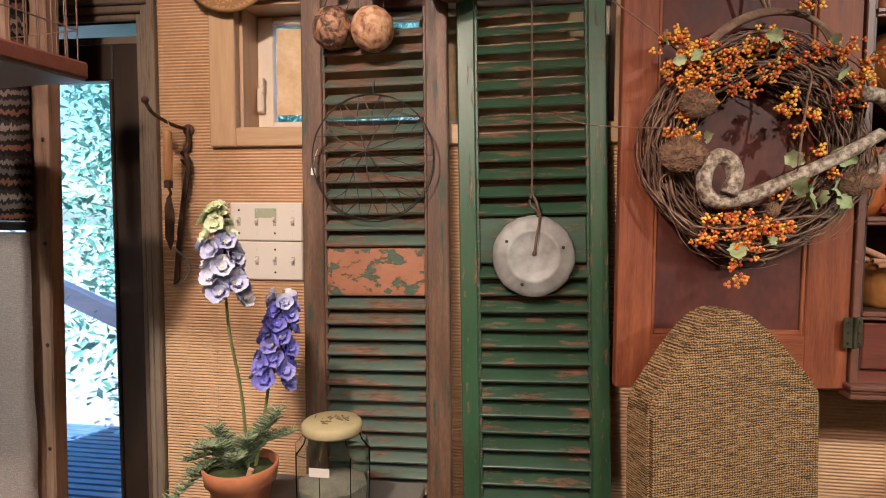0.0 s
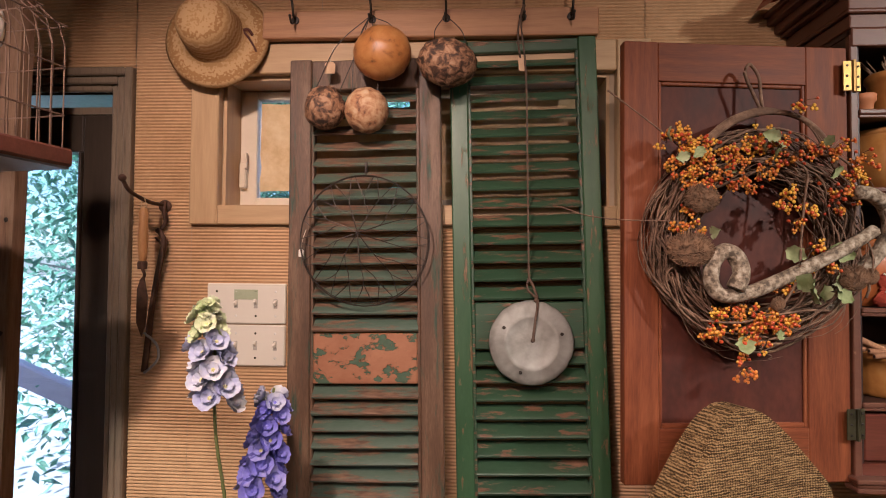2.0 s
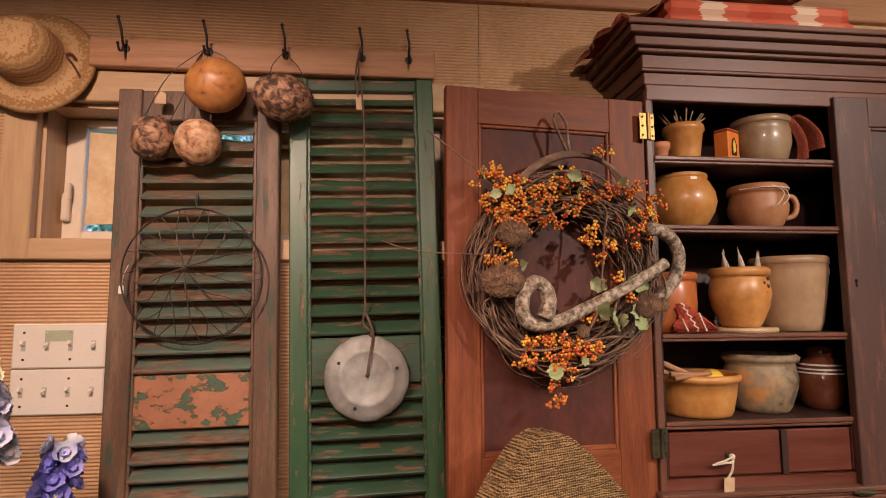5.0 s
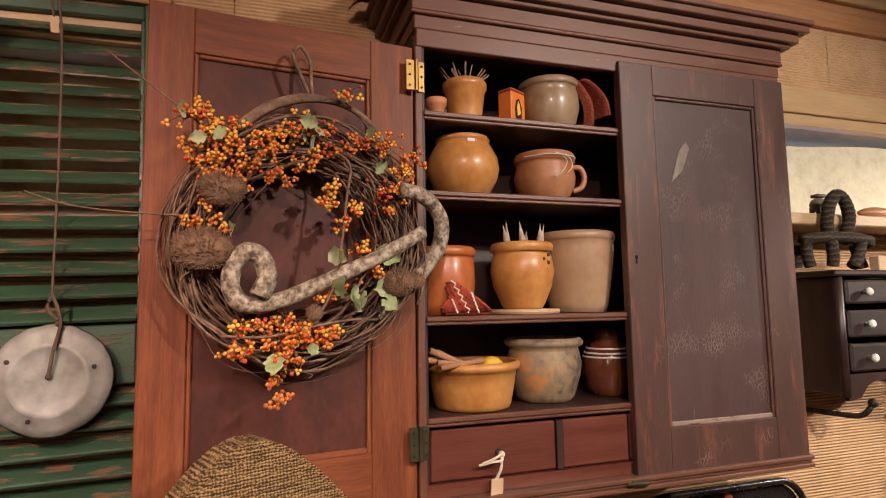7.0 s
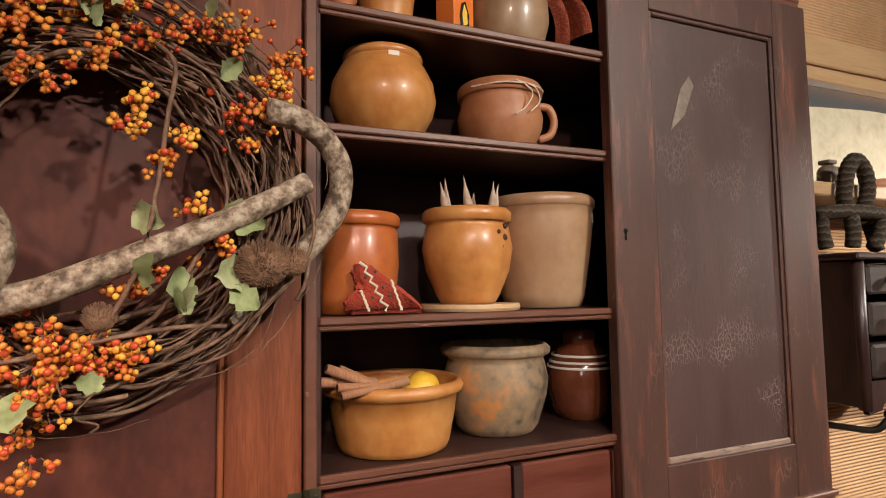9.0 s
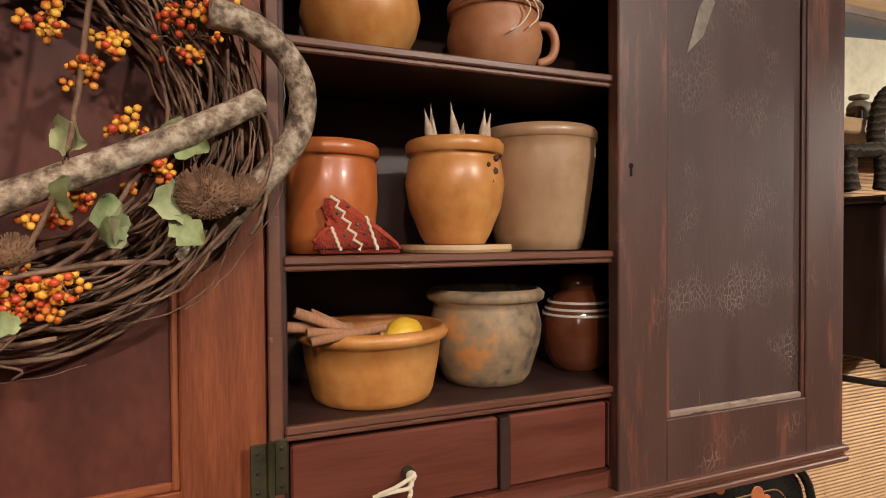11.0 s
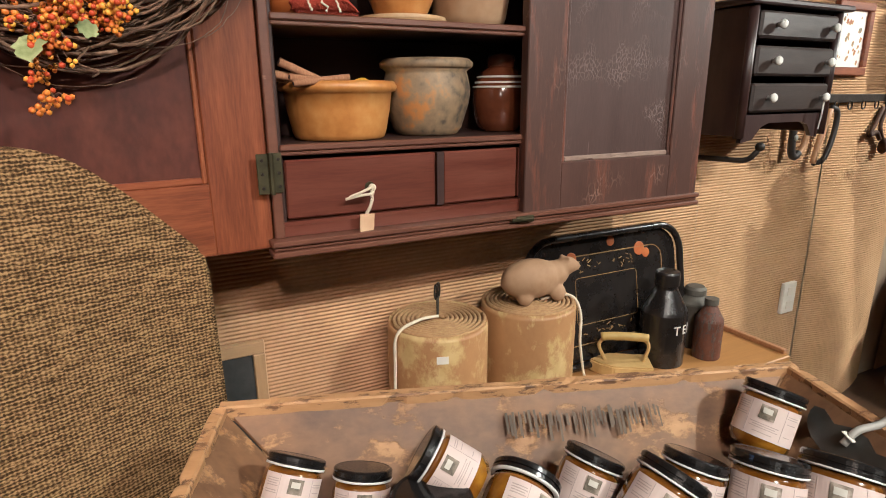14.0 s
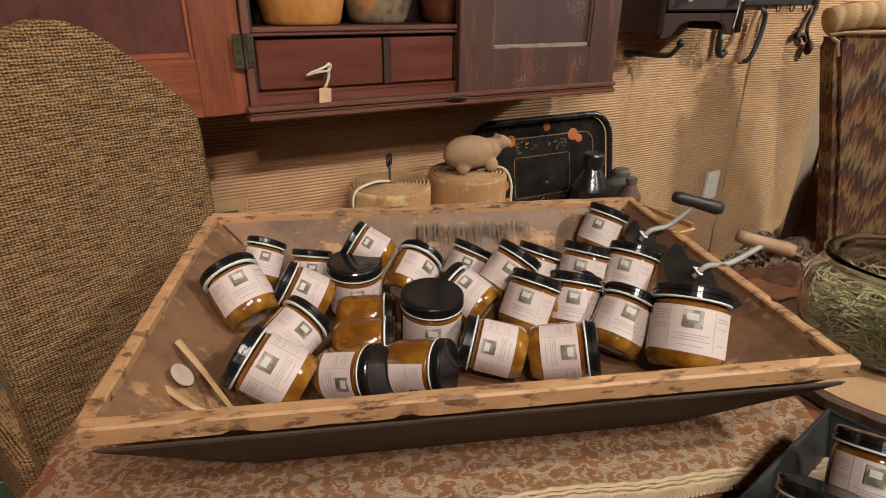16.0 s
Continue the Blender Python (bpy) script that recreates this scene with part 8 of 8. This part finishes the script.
part("gold_line", tube([(x, -0.0006, z + 0.10) for x, z in rounded(0.22, 0.13, 0.01, 2)], 0.0010, 4, closed=True), GOLD, tt)
for x, z, r in ((0.125, 0.285, 0.020), (-0.12, 0.285, 0.018), (0.02, 0.318, 0.014), (0.15, 0.27, 0.014), (-0.15, 0.15, 0.018), (0.14, 0.08, 0.018), (-0.14, 0.09, 0.02)):
    part("painted_fruit", lathe([(0, 0), (r, 0), (r * 0.9, 0.001), (0, 0.0012)], 18, m=pose(x, -0.0005, z, 90)), FRUIT, tt)
bm = bmesh.new()
rng = random.Random(5)
for _ in range(46):
    x, z = rng.uniform(-0.10, 0.10), 0.262 + rng.gauss(0, 0.010)
    if rng.random() < 0.4:
        x, z = rng.uniform(-0.09, 0.09), 0.075 + rng.gauss(0, 0.008)
    tube([(x, -0.0008, z), (x + rng.uniform(-0.014, 0.014), -0.0008, z + rng.uniform(-0.008, 0.008))], 0.0014, 4, bm)
tagged(part("gold_scrolls", bm, GOLD, tt), kind="stuff")
iron = thing("sad_iron", "gold painted flat iron with a wooden handle", "iron", pose(1.850, 1.752, 0.4525, 0, 0, 146))
GILT = mat("gold_paint", [(0.48, 0.31, 0.10), (0.64, 0.45, 0.18)], 0.4, 20.0)
bm = prism([(-0.075, -0.045), (0.03, -0.045), (0.062, -0.026), (0.088, 0.0), (0.062, 0.026), (0.03, 0.045), (-0.075, 0.045)], 0, 0.034, bevel=0.004)
bmesh.ops.transform(bm, matrix=Matrix.Rotation(radians(90), 4, "X") @ Matrix.Translation((0, 0, 0)), verts=bm.verts)
part("sole", bm, GILT, iron)
part("bracket", tube([(-0.055, 0, 0.032), (-0.066, 0, 0.075), (-0.055, 0, 0.098)], 0.005, 6, steps=5), GILT, iron)
part("bracket", tube([(0.045, 0, 0.032), (0.064, 0, 0.075), (0.052, 0, 0.098)], 0.005, 6, steps=5), GILT, iron)
part("handle", tube([(-0.062, 0, 0.100), (-0.03, 0, 0.103), (0.03, 0, 0.103), (0.060, 0, 0.100)], 0.012, 10, steps=4), mat("gold_worn_handle", [(0.40, 0.26, 0.06), (0.52, 0.38, 0.12)], 0.5, 20.0), iron, smooth=True)
tea = thing("tea_canister", "black tin canister lettered TEA in pale paint", "canister", pose(1.998, 1.757, 0.4525))
part("body", lathe([(0, 0), (0.061, 0), (0.062, 0.004), (0.062, 0.150), (0.059, 0.158), (0.030, 0.215), (0.029, 0.224), (0, 0.225)], 44), BLACKPAINT, tea, smooth=False)
part("cap", lathe([(0.030, 0.2245), (0.033, 0.2255), (0.033, 0.258), (0.030, 0.264), (0, 0.265)], 36), BLACKPAINT, tea)
for k, (chv, a) in enumerate((("T", -1.78), ("E", -1.36), ("A", -0.94))):
    lettering("letter", chv, 0.036, PAPER, tea, pose(0.0624 * math.cos(a), 0.0624 * math.sin(a), 0.110, 90, 0, math.degrees(a) + 90))
DUSTY = mat("dusty_tin", [(0.085, 0.078, 0.065), (0.16, 0.145, 0.12)], 0.6, 20.0, metal=0.3)
can = thing("canister", "dull grey tin canister beside the tea tin", "canister", pose(2.172, 1.800, 0.4525))
part("body", lathe([(0, 0), (0.052, 0), (0.052, 0.130), (0.050, 0.135), (0.034, 0.150), (0.030, 0.154), (0, 0.155)], 40), DUSTY, can)
part("cap", lathe([(0.028, 0.1545), (0.031, 0.156), (0.031, 0.172), (0.024, 0.180), (0, 0.181)], 32), DUSTY, can)
bot = thing("tin_bottle", "rusty tin bottle with a tapered neck", "bottle", pose(2.132, 1.712, 0.4525))
part("body", lathe([(0, 0), (0.036, 0), (0.038, 0.004), (0.038, 0.112), (0.036, 0.119), (0.018, 0.152), (0.016, 0.157), (0, 0.158)], 36), worn("flaked_rust_paint", [(0.09, 0.035, 0.022), (0.17, 0.065, 0.035)], [(0.06, 0.05, 0.045), (0.14, 0.12, 0.10)], 0.5, 40.0, (2, 2, 0.8), 0.6, 0.1), bot)
part("cap", lathe([(0.016, 0.1575), (0.019, 0.159), (0.019, 0.176), (0, 0.177)], 24), DUSTY, bot)
vent = thing("wall_register", "small pale-framed dark opening low on the wall", "vent", pose(0, 0, 0), kind="structure")
part("frame", box(0.795, 1.870, 0.660, 0.945, 1.886, 0.688, 0.002), PINE, vent)
part("frame", box(0.920, 1.870, 0.360, 0.945, 1.886, 0.659, 0.002), PINE_V, vent)
part("frame", box(0.795, 1.870, 0.360, 0.820, 1.886, 0.659, 0.002), PINE_V, vent)
part("panel", box(0.821, 1.876, 0.360, 0.919, 1.886, 0.659), mat("slate_panel", [(0.035, 0.038, 0.038), (0.07, 0.072, 0.07)], 0.5, 20.0), vent)

# ---------------------------------------------------------------- small drawer chest on the wall
sc = thing("spice_chest", "small dark hanging chest of three drawers", "chest", pose(0, 0, 0))
WORNRED = worn("dark_worn_chest", [(0.022, 0.011, 0.010), (0.048, 0.022, 0.018)], [(0.13, 0.045, 0.022), (0.24, 0.10, 0.055)], 0.34, 16.0, (3, 3, 0.8), 0.4, 0.08, 0.4)
SX0, SX1, SF = 2.112, 2.484, 1.690
part("side", box(SX0, SF + 0.002, 1.075, SX0 + 0.016, 1.882, 1.388, 0.002), WORNRED, sc)
part("side", box(SX1 - 0.016, SF + 0.002, 1.075, SX1, 1.882, 1.388, 0.002), WORNRED, sc)
part("corner_bead", tube([(SX0 + 0.012, SF, 1.070), (SX0 + 0.012, SF, 1.388)], 0.013, 10), WORNRED, sc, smooth=True)
part("corner_bead", tube([(SX1 - 0.012, SF, 1.070), (SX1 - 0.012, SF, 1.388)], 0.011, 10), WORNRED, sc, smooth=True)
part("back", box(SX0 + 0.017, 1.872, 1.09, SX1 - 0.017, 1.882, 1.388), DARKCAB, sc)
part("top", box(SX0 - 0.022, SF - 0.024, 1.389, SX1 + 0.02, 1.882, 1.404, 0.004), WORNRED, sc)
part("bottom", box(SX0 + 0.017, SF + 0.01, 1.118, SX1 - 0.017, 1.871, 1.128), DARKCAB, sc)
for z0, z1 in ((1.314, 1.378), (1.224, 1.296), (1.134, 1.206)):
    d = part("drawer", box(SX0 + 0.034, SF - 0.010, z0, SX1 - 0.022, 1.860, z1, 0.006), mat("black_drawer_paint", [(0.022, 0.015, 0.013), (0.05, 0.034, 0.028)], 0.4, 10.0, (0.7, 6, 6), 0.1, 60.0), sc)
    for x in (2.208, 2.432):
        part("knob", lathe([(0, 0), (0.006, 0), (0.005, 0.006), (0.010, 0.010), (0.012, 0.016), (0.008, 0.021), (0.003, 0.0215), (0, 0.020)], 20, m=pose(x, SF - 0.0100, (z0 + z1) / 2, 90)), PORCELAIN, d, "white porcelain knob", smooth=True)
part("apron", prism([(SX0 + 0.026, 1.128), (SX1 - 0.024, 1.128), (SX1 - 0.024, 1.062), (SX1 - 0.05, 1.066), (SX1 - 0.075, 1.098), (SX1 - 0.10, 1.106), (SX0 + 0.13, 1.106), (SX0 + 0.10, 1.096), (SX0 + 0.07, 1.064), (SX0 + 0.026, 1.058)], SF + 0.002, SF + 0.014), WORNRED, sc, "scalloped apron")
ky = thing("key_tag", "thin white key hanging from a drawer knob", "key", pose(2.436, 1.672, 1.160))
part("stick", tube([(0, 0, 0), (-0.004, -0.002, -0.03), (-0.008, 0, -0.075)], 0.0022, 5, steps=4), PAPER, ky)
bk = thing("coil_basket_stand", "dark coil-wrapped vine trivet on legs", "stand", pose(2.205, 1.735, 1.405))
COIL = banded("wrapped_vine", [(0.030, 0.024, 0.018), (0.085, 0.065, 0.045), (0.045, 0.034, 0.025)], "Z", 200.0, ragged=1.2)


def wrapped(pts, r, steps):
    return tube(pts, r, 10, steps=steps, wave=0.07, waves=len(pts) * 5)


part("loop", wrapped([(-0.062, -0.02, 0.085), (-0.066, -0.02, 0.13), (-0.050, -0.02, 0.185), (-0.022, -0.02, 0.212), (0.008, -0.02, 0.195), (0.020, -0.02, 0.150), (0.004, -0.02, 0.105), (-0.012, -0.02, 0.082)], 0.0165, 9), COIL, bk, smooth=True)
part("ring", wrapped([(-0.165, -0.02, 0.082), (-0.12, -0.035, 0.088), (-0.05, -0.04, 0.090), (0.03, -0.035, 0.088), (0.09, -0.02, 0.082), (0.10, 0.02, 0.080)], 0.0155, 10), COIL, bk, smooth=True)
for p in ([(-0.150, -0.02, 0.075), (-0.148, -0.02, 0.04), (-0.140, -0.022, 0.010)], [(-0.080, -0.04, 0.078), (-0.085, -0.045, 0.04), (-0.090, -0.045, 0.012)], [(0.045, -0.03, 0.078), (0.015, -0.04, 0.04), (-0.012, -0.042, 0.012)], [(-0.115, 0.04, 0.075), (-0.11, 0.045, 0.04), (-0.11, 0.045, 0.012)], [(0.085, 0.02, 0.075), (0.10, 0.02, 0.04), (0.11, 0.02, 0.012)]):
    part("leg", wrapped(p, 0.015, 12), COIL, bk, smooth=True)
bx = thing("card_tag", "small tan box on the chest", "box", pose(2.335, 1.720, 1.405, 0, 0, 12))
part("body", box(-0.03, -0.012, 0, 0.03, 0.012, 0.042, 0.002), TAGCARD, bx)
CARV = mat("dark_carved_wood", [(0.07, 0.05, 0.032), (0.16, 0.115, 0.075)], 0.6, 30.0, bump=0.3)
bm = ball(0.026, (0, 0, 0.036), 3, (1.25, 0.8, 0.85), 0.05)
ball(0.016, (0.034, 0, 0.040), 3, bm=bm)
tube([(0.046, 0, 0.040), (0.056, 0, 0.026), (0.056, 0, 0.012)], 0.005, 6, bm, steps=4, taper=0.6)
for x in (-0.018, 0.018):
    for y in (-0.010, 0.010):
        tube([(x, y, 0.0), (x, y, 0.03)], 0.0075, 8, bm)
box(-0.018, -0.014, 0.058, 0.014, 0.014, 0.068, 0.002, bm)
tagged(part("elephant_figure", bm, CARV, None, smooth=True, at=pose(2.225, 1.800, 1.568)), "small dark carved wooden elephant figure", "statue")
bm = ball(0.030, (0, 0, 0.020), 3, (2.6, 0.8, 0.66), 0.08)
tube([(0.06, 0, 0.022), (0.10, 0, 0.026), (0.16, 0, 0.018)], 0.010, 8, bm, steps=5, taper=0.5)
tagged(part("wooden_bird", bm, mat("orange_wood", [(0.30, 0.13, 0.05), (0.42, 0.20, 0.085)], 0.5, 12.0), None, smooth=True, at=pose(2.46, 1.80, 1.567)), "smooth orange-brown carved wooden bird on sill", "statue")

# ---------------------------------------------------------------- right-hand wall
pf = thing("picture_frame", "wooden framed print hung on the cardboard wall", "picture", pose(0, 0, 0))
for a in ((2.775, 1.236, 2.975, 1.262), (2.775, 1.438, 2.975, 1.464), (2.775, 1.263, 2.800, 1.437), (2.948, 1.263, 2.975, 1.437)):
    part("frame", box(a[0], 1.862, a[1], a[2], 1.883, a[3], 0.003), MAHOG_H, pf)
part("print", box(2.801, 1.872, 1.263, 2.947, 1.882, 1.437), PAPER, pf)
bm = bmesh.new()
rng = random.Random(15)
for _ in range(26):
    x, z = rng.uniform(2.815, 2.93), rng.uniform(1.275, 1.425)
    ball(rng.uniform(0.003, 0.008), (x, 1.8718, z), 1, (1, 0.06, 1.4), 0.4, bm=bm, seed=x)
part("figures", bm, mat("print_colours", [(0.10, 0.14, 0.12), (0.40, 0.24, 0.10), (0.30, 0.06, 0.04)], 0.8, 60.0, bump=0), pf)
hr = thing("iron_hook_rail", "black iron bar with rings and hooks", "hook rail", pose(0, 0, 0))
part("bar", box(2.66, 1.858, 1.148, 3.14, 1.872, 1.176, 0.003), IRON, hr)
part("bracket", box(2.70, 1.872, 1.152, 2.74, 1.884, 1.172), IRON, hr)
for x in (2.82, 2.90, 2.98, 3.06, 3.13):
    part("ring", tube([(x + 0.012 * math.cos(a * 0.628), 1.852, 1.140 + 0.014 * math.sin(a * 0.628)) for a in range(10)], 0.0026, 6, closed=True), IRON, hr)
bm = tube([(3.10, 1.850, 1.130), (3.06, 1.846, 1.07), (3.035, 1.846, 1.035), (3.07, 1.842, 1.045), (3.10, 1.842, 1.02)], 0.008, 7, steps=6)
tube([(3.13, 1.850, 1.19), (3.12, 1.846, 1.14), (3.09, 1.842, 1.07), (3.11, 1.838, 1.02)], 0.007, 7, bm, steps=6)
ball(0.022, (3.12, 1.836, 0.995), 2, (0.8, 0.8, 1.3), bm=bm)
part("old_tool", bm, RUST, hr, "rusty iron tool", smooth=True)
hs = thing("hand_saw", "small saw with a dark wooden handle on the rail", "saw", pose(2.632, 1.846, 1.045))
part("handle", tube([(-0.024, 0, 0.075), (-0.030, 0, 0.02), (-0.026, 0, -0.045), (-0.006, 0, -0.062), (0.012, 0, -0.050)], 0.012, 8, steps=6), GRIPB, hs, smooth=True)
part("grip", tube([(0.000, 0, -0.058), (0.032, 0, -0.035), (0.042, 0, 0.01), (0.030, 0, 0.07)], 0.010, 8, steps=6), mat("pale_worn_grip", [(0.34, 0.18, 0.08), (0.48, 0.28, 0.14)], 0.5, 20.0), hs, smooth=True)
part("rivet", ball(0.010, (-0.030, -0.012, 0.0), 2, (1, 0.4, 1)), PEWTER, hs)
bs = thing("bow_saw", "bow saw with a pale wooden bar", "saw", pose(2.765, 1.846, 1.06))
part("bar", tube([(-0.035, 0, -0.105), (-0.015, 0, -0.03), (0.015, 0, 0.07)], 0.010, 8, steps=4), mat("pale_worn_grip", [(0.34, 0.18, 0.08), (0.48, 0.28, 0.14)]), bs, smooth=True)
part("bow", tube([(0.020, 0, 0.075), (0.056, 0, 0.060), (0.060, 0, 0.010), (0.042, 0, -0.06), (0.015, 0, -0.098), (-0.03, 0, -0.104)], 0.009, 8, steps=6), GRIPB, bs, smooth=True)
ah = thing("wall_hook", "black iron arm hook with a ball end", "hook", pose(0, 0, 0))
bm = tube([(2.19, 1.880, 1.004), (2.22, 1.80, 1.002), (2.245, 1.745, 1.004), (2.262, 1.725, 1.030)], 0.0075, 8, steps=6)
ball(0.013, (2.264, 1.722, 1.040), 2, bm=bm)
part("arm", bm, IRON, ah, smooth=True)
wp = thing("outlet_plate", "white wall outlet plate on tan cardboard", "outlet", pose(2.760, 1.868, 0.470))
part("plate", box(-0.036, 0, -0.058, 0.036, 0.014, 0.058, 0.003), PAPER, wp)
part("socket", box(-0.014, -0.002, 0.012, 0.014, -0.0005, 0.040, 0.0), PLASTIC, wp)
part("socket", box(-0.014, -0.002, -0.040, 0.014, -0.0005, -0.012, 0.0), PLASTIC, wp)
ac = thing("wing_chair", "wing armchair in brown flame-stitch fabric", "armchair", pose(3.24, 1.500, 0, 0, 0, -30) @ Matrix.Diagonal((1.1, 1.1, 1.0, 1.0)))
FLAME = banded("flame_stitch", [(0.23, 0.125, 0.045), (0.30, 0.18, 0.07), (0.17, 0.065, 0.035), (0.060, 0.038, 0.035), (0.17, 0.12, 0.065), (0.33, 0.22, 0.10), (0.20, 0.09, 0.045), (0.10, 0.055, 0.040)], "Z", 26.0, zig=1.2, zig_axis="X", zig_len=0.16, ragged=0.9, smooth=True)
bm = prism([(-0.12, 0.18), (0.30, 0.18), (0.34, 0.62), (0.345, 0.98), (0.33, 1.055), (-0.30, 1.065), (-0.315, 1.03), (-0.215, 0.62)], -0.06, 0.05, bevel=0.018)
part("backrest", bm, FLAME, ac)
part("piping", tube([(-0.300, -0.062, 0.99), (-0.312, -0.062, 1.035), (-0.295, -0.060, 1.066), (0.33, -0.060, 1.058), (0.345, -0.062, 0.98)], 0.006, 6, steps=3), mat("tan_piping", [(0.28, 0.17, 0.075), (0.38, 0.24, 0.11)], 0.9, 40.0), ac)
part("seat", box(0.0, 0.052, 0.16, 0.30, 0.26, 0.45, 0.03), FLAME, ac)
part("armrest", box(0.10, -0.28, 0.45, 0.36, -0.065, 0.56, 0.03), FLAME, ac)
for x in (-0.11, 0.24):
    for y in (-0.04, 0.20):
        part("leg", box(max(x, 0.005) if y > 0 else x, y, 0, max(x, 0.005) + 0.04 if y > 0 else x + 0.04, y + 0.04, 0.159 if y > 0 else 0.179, 0.004), DARKCAB, ac)
rc = thing("rolled_throw", "rolled tan throw over the chair's top", "throw", pose(3.075, 1.600, 1.068, 0, 0, -30))
part("roll", tube([(-0.16, 0, 0.030), (-0.10, 0, 0.045), (0.0, 0, 0.052), (0.10, 0, 0.046), (0.15, 0, 0.036)], 0.046, 12, steps=5), banded("tan_throw", [(0.44, 0.28, 0.13), (0.52, 0.35, 0.18), (0.38, 0.23, 0.105)], "X", 60.0, ragged=0.6), rc, smooth=True)
wc = thing("white_cloth", "white cloth heaped on the chair's top", "cloth", pose(3.33, 1.450, 1.062, 0, 0, -30))
part("fabric", ball(0.085, (0, 0, 0.07), 4, (1.2, 0.5, 0.9), 0.25, 2.2), PAPER, wc, smooth=True)
hcab = thing("hanging_shelf", "dark wooden hanging shelf high on the wall", "shelf", pose(0, 0, 0))
part("box", box(3.22, 1.70, 1.32, 3.75, 1.884, 1.53, 0.004), DARKCAB, hcab)
chest = thing("pine_chest", "honey pine chest beyond the armchair", "chest", pose(4.04, 1.20, 0))
part("body", box(-0.30, -0.25, 0.0, 0.35, 0.25, 1.08, 0.006), HONEYWOOD, chest)
for z in (0.25, 0.52, 0.79):
    part("drawer", box(-0.27, -0.262, z, 0.32, -0.251, z + 0.22, 0.004), HONEYWOOD, chest)
    part("pull", tube([(-0.06, -0.262, z + 0.12), (-0.05, -0.29, z + 0.11), (0.05, -0.29, z + 0.11), (0.06, -0.262, z + 0.12)], 0.006, 6), IRON, chest)
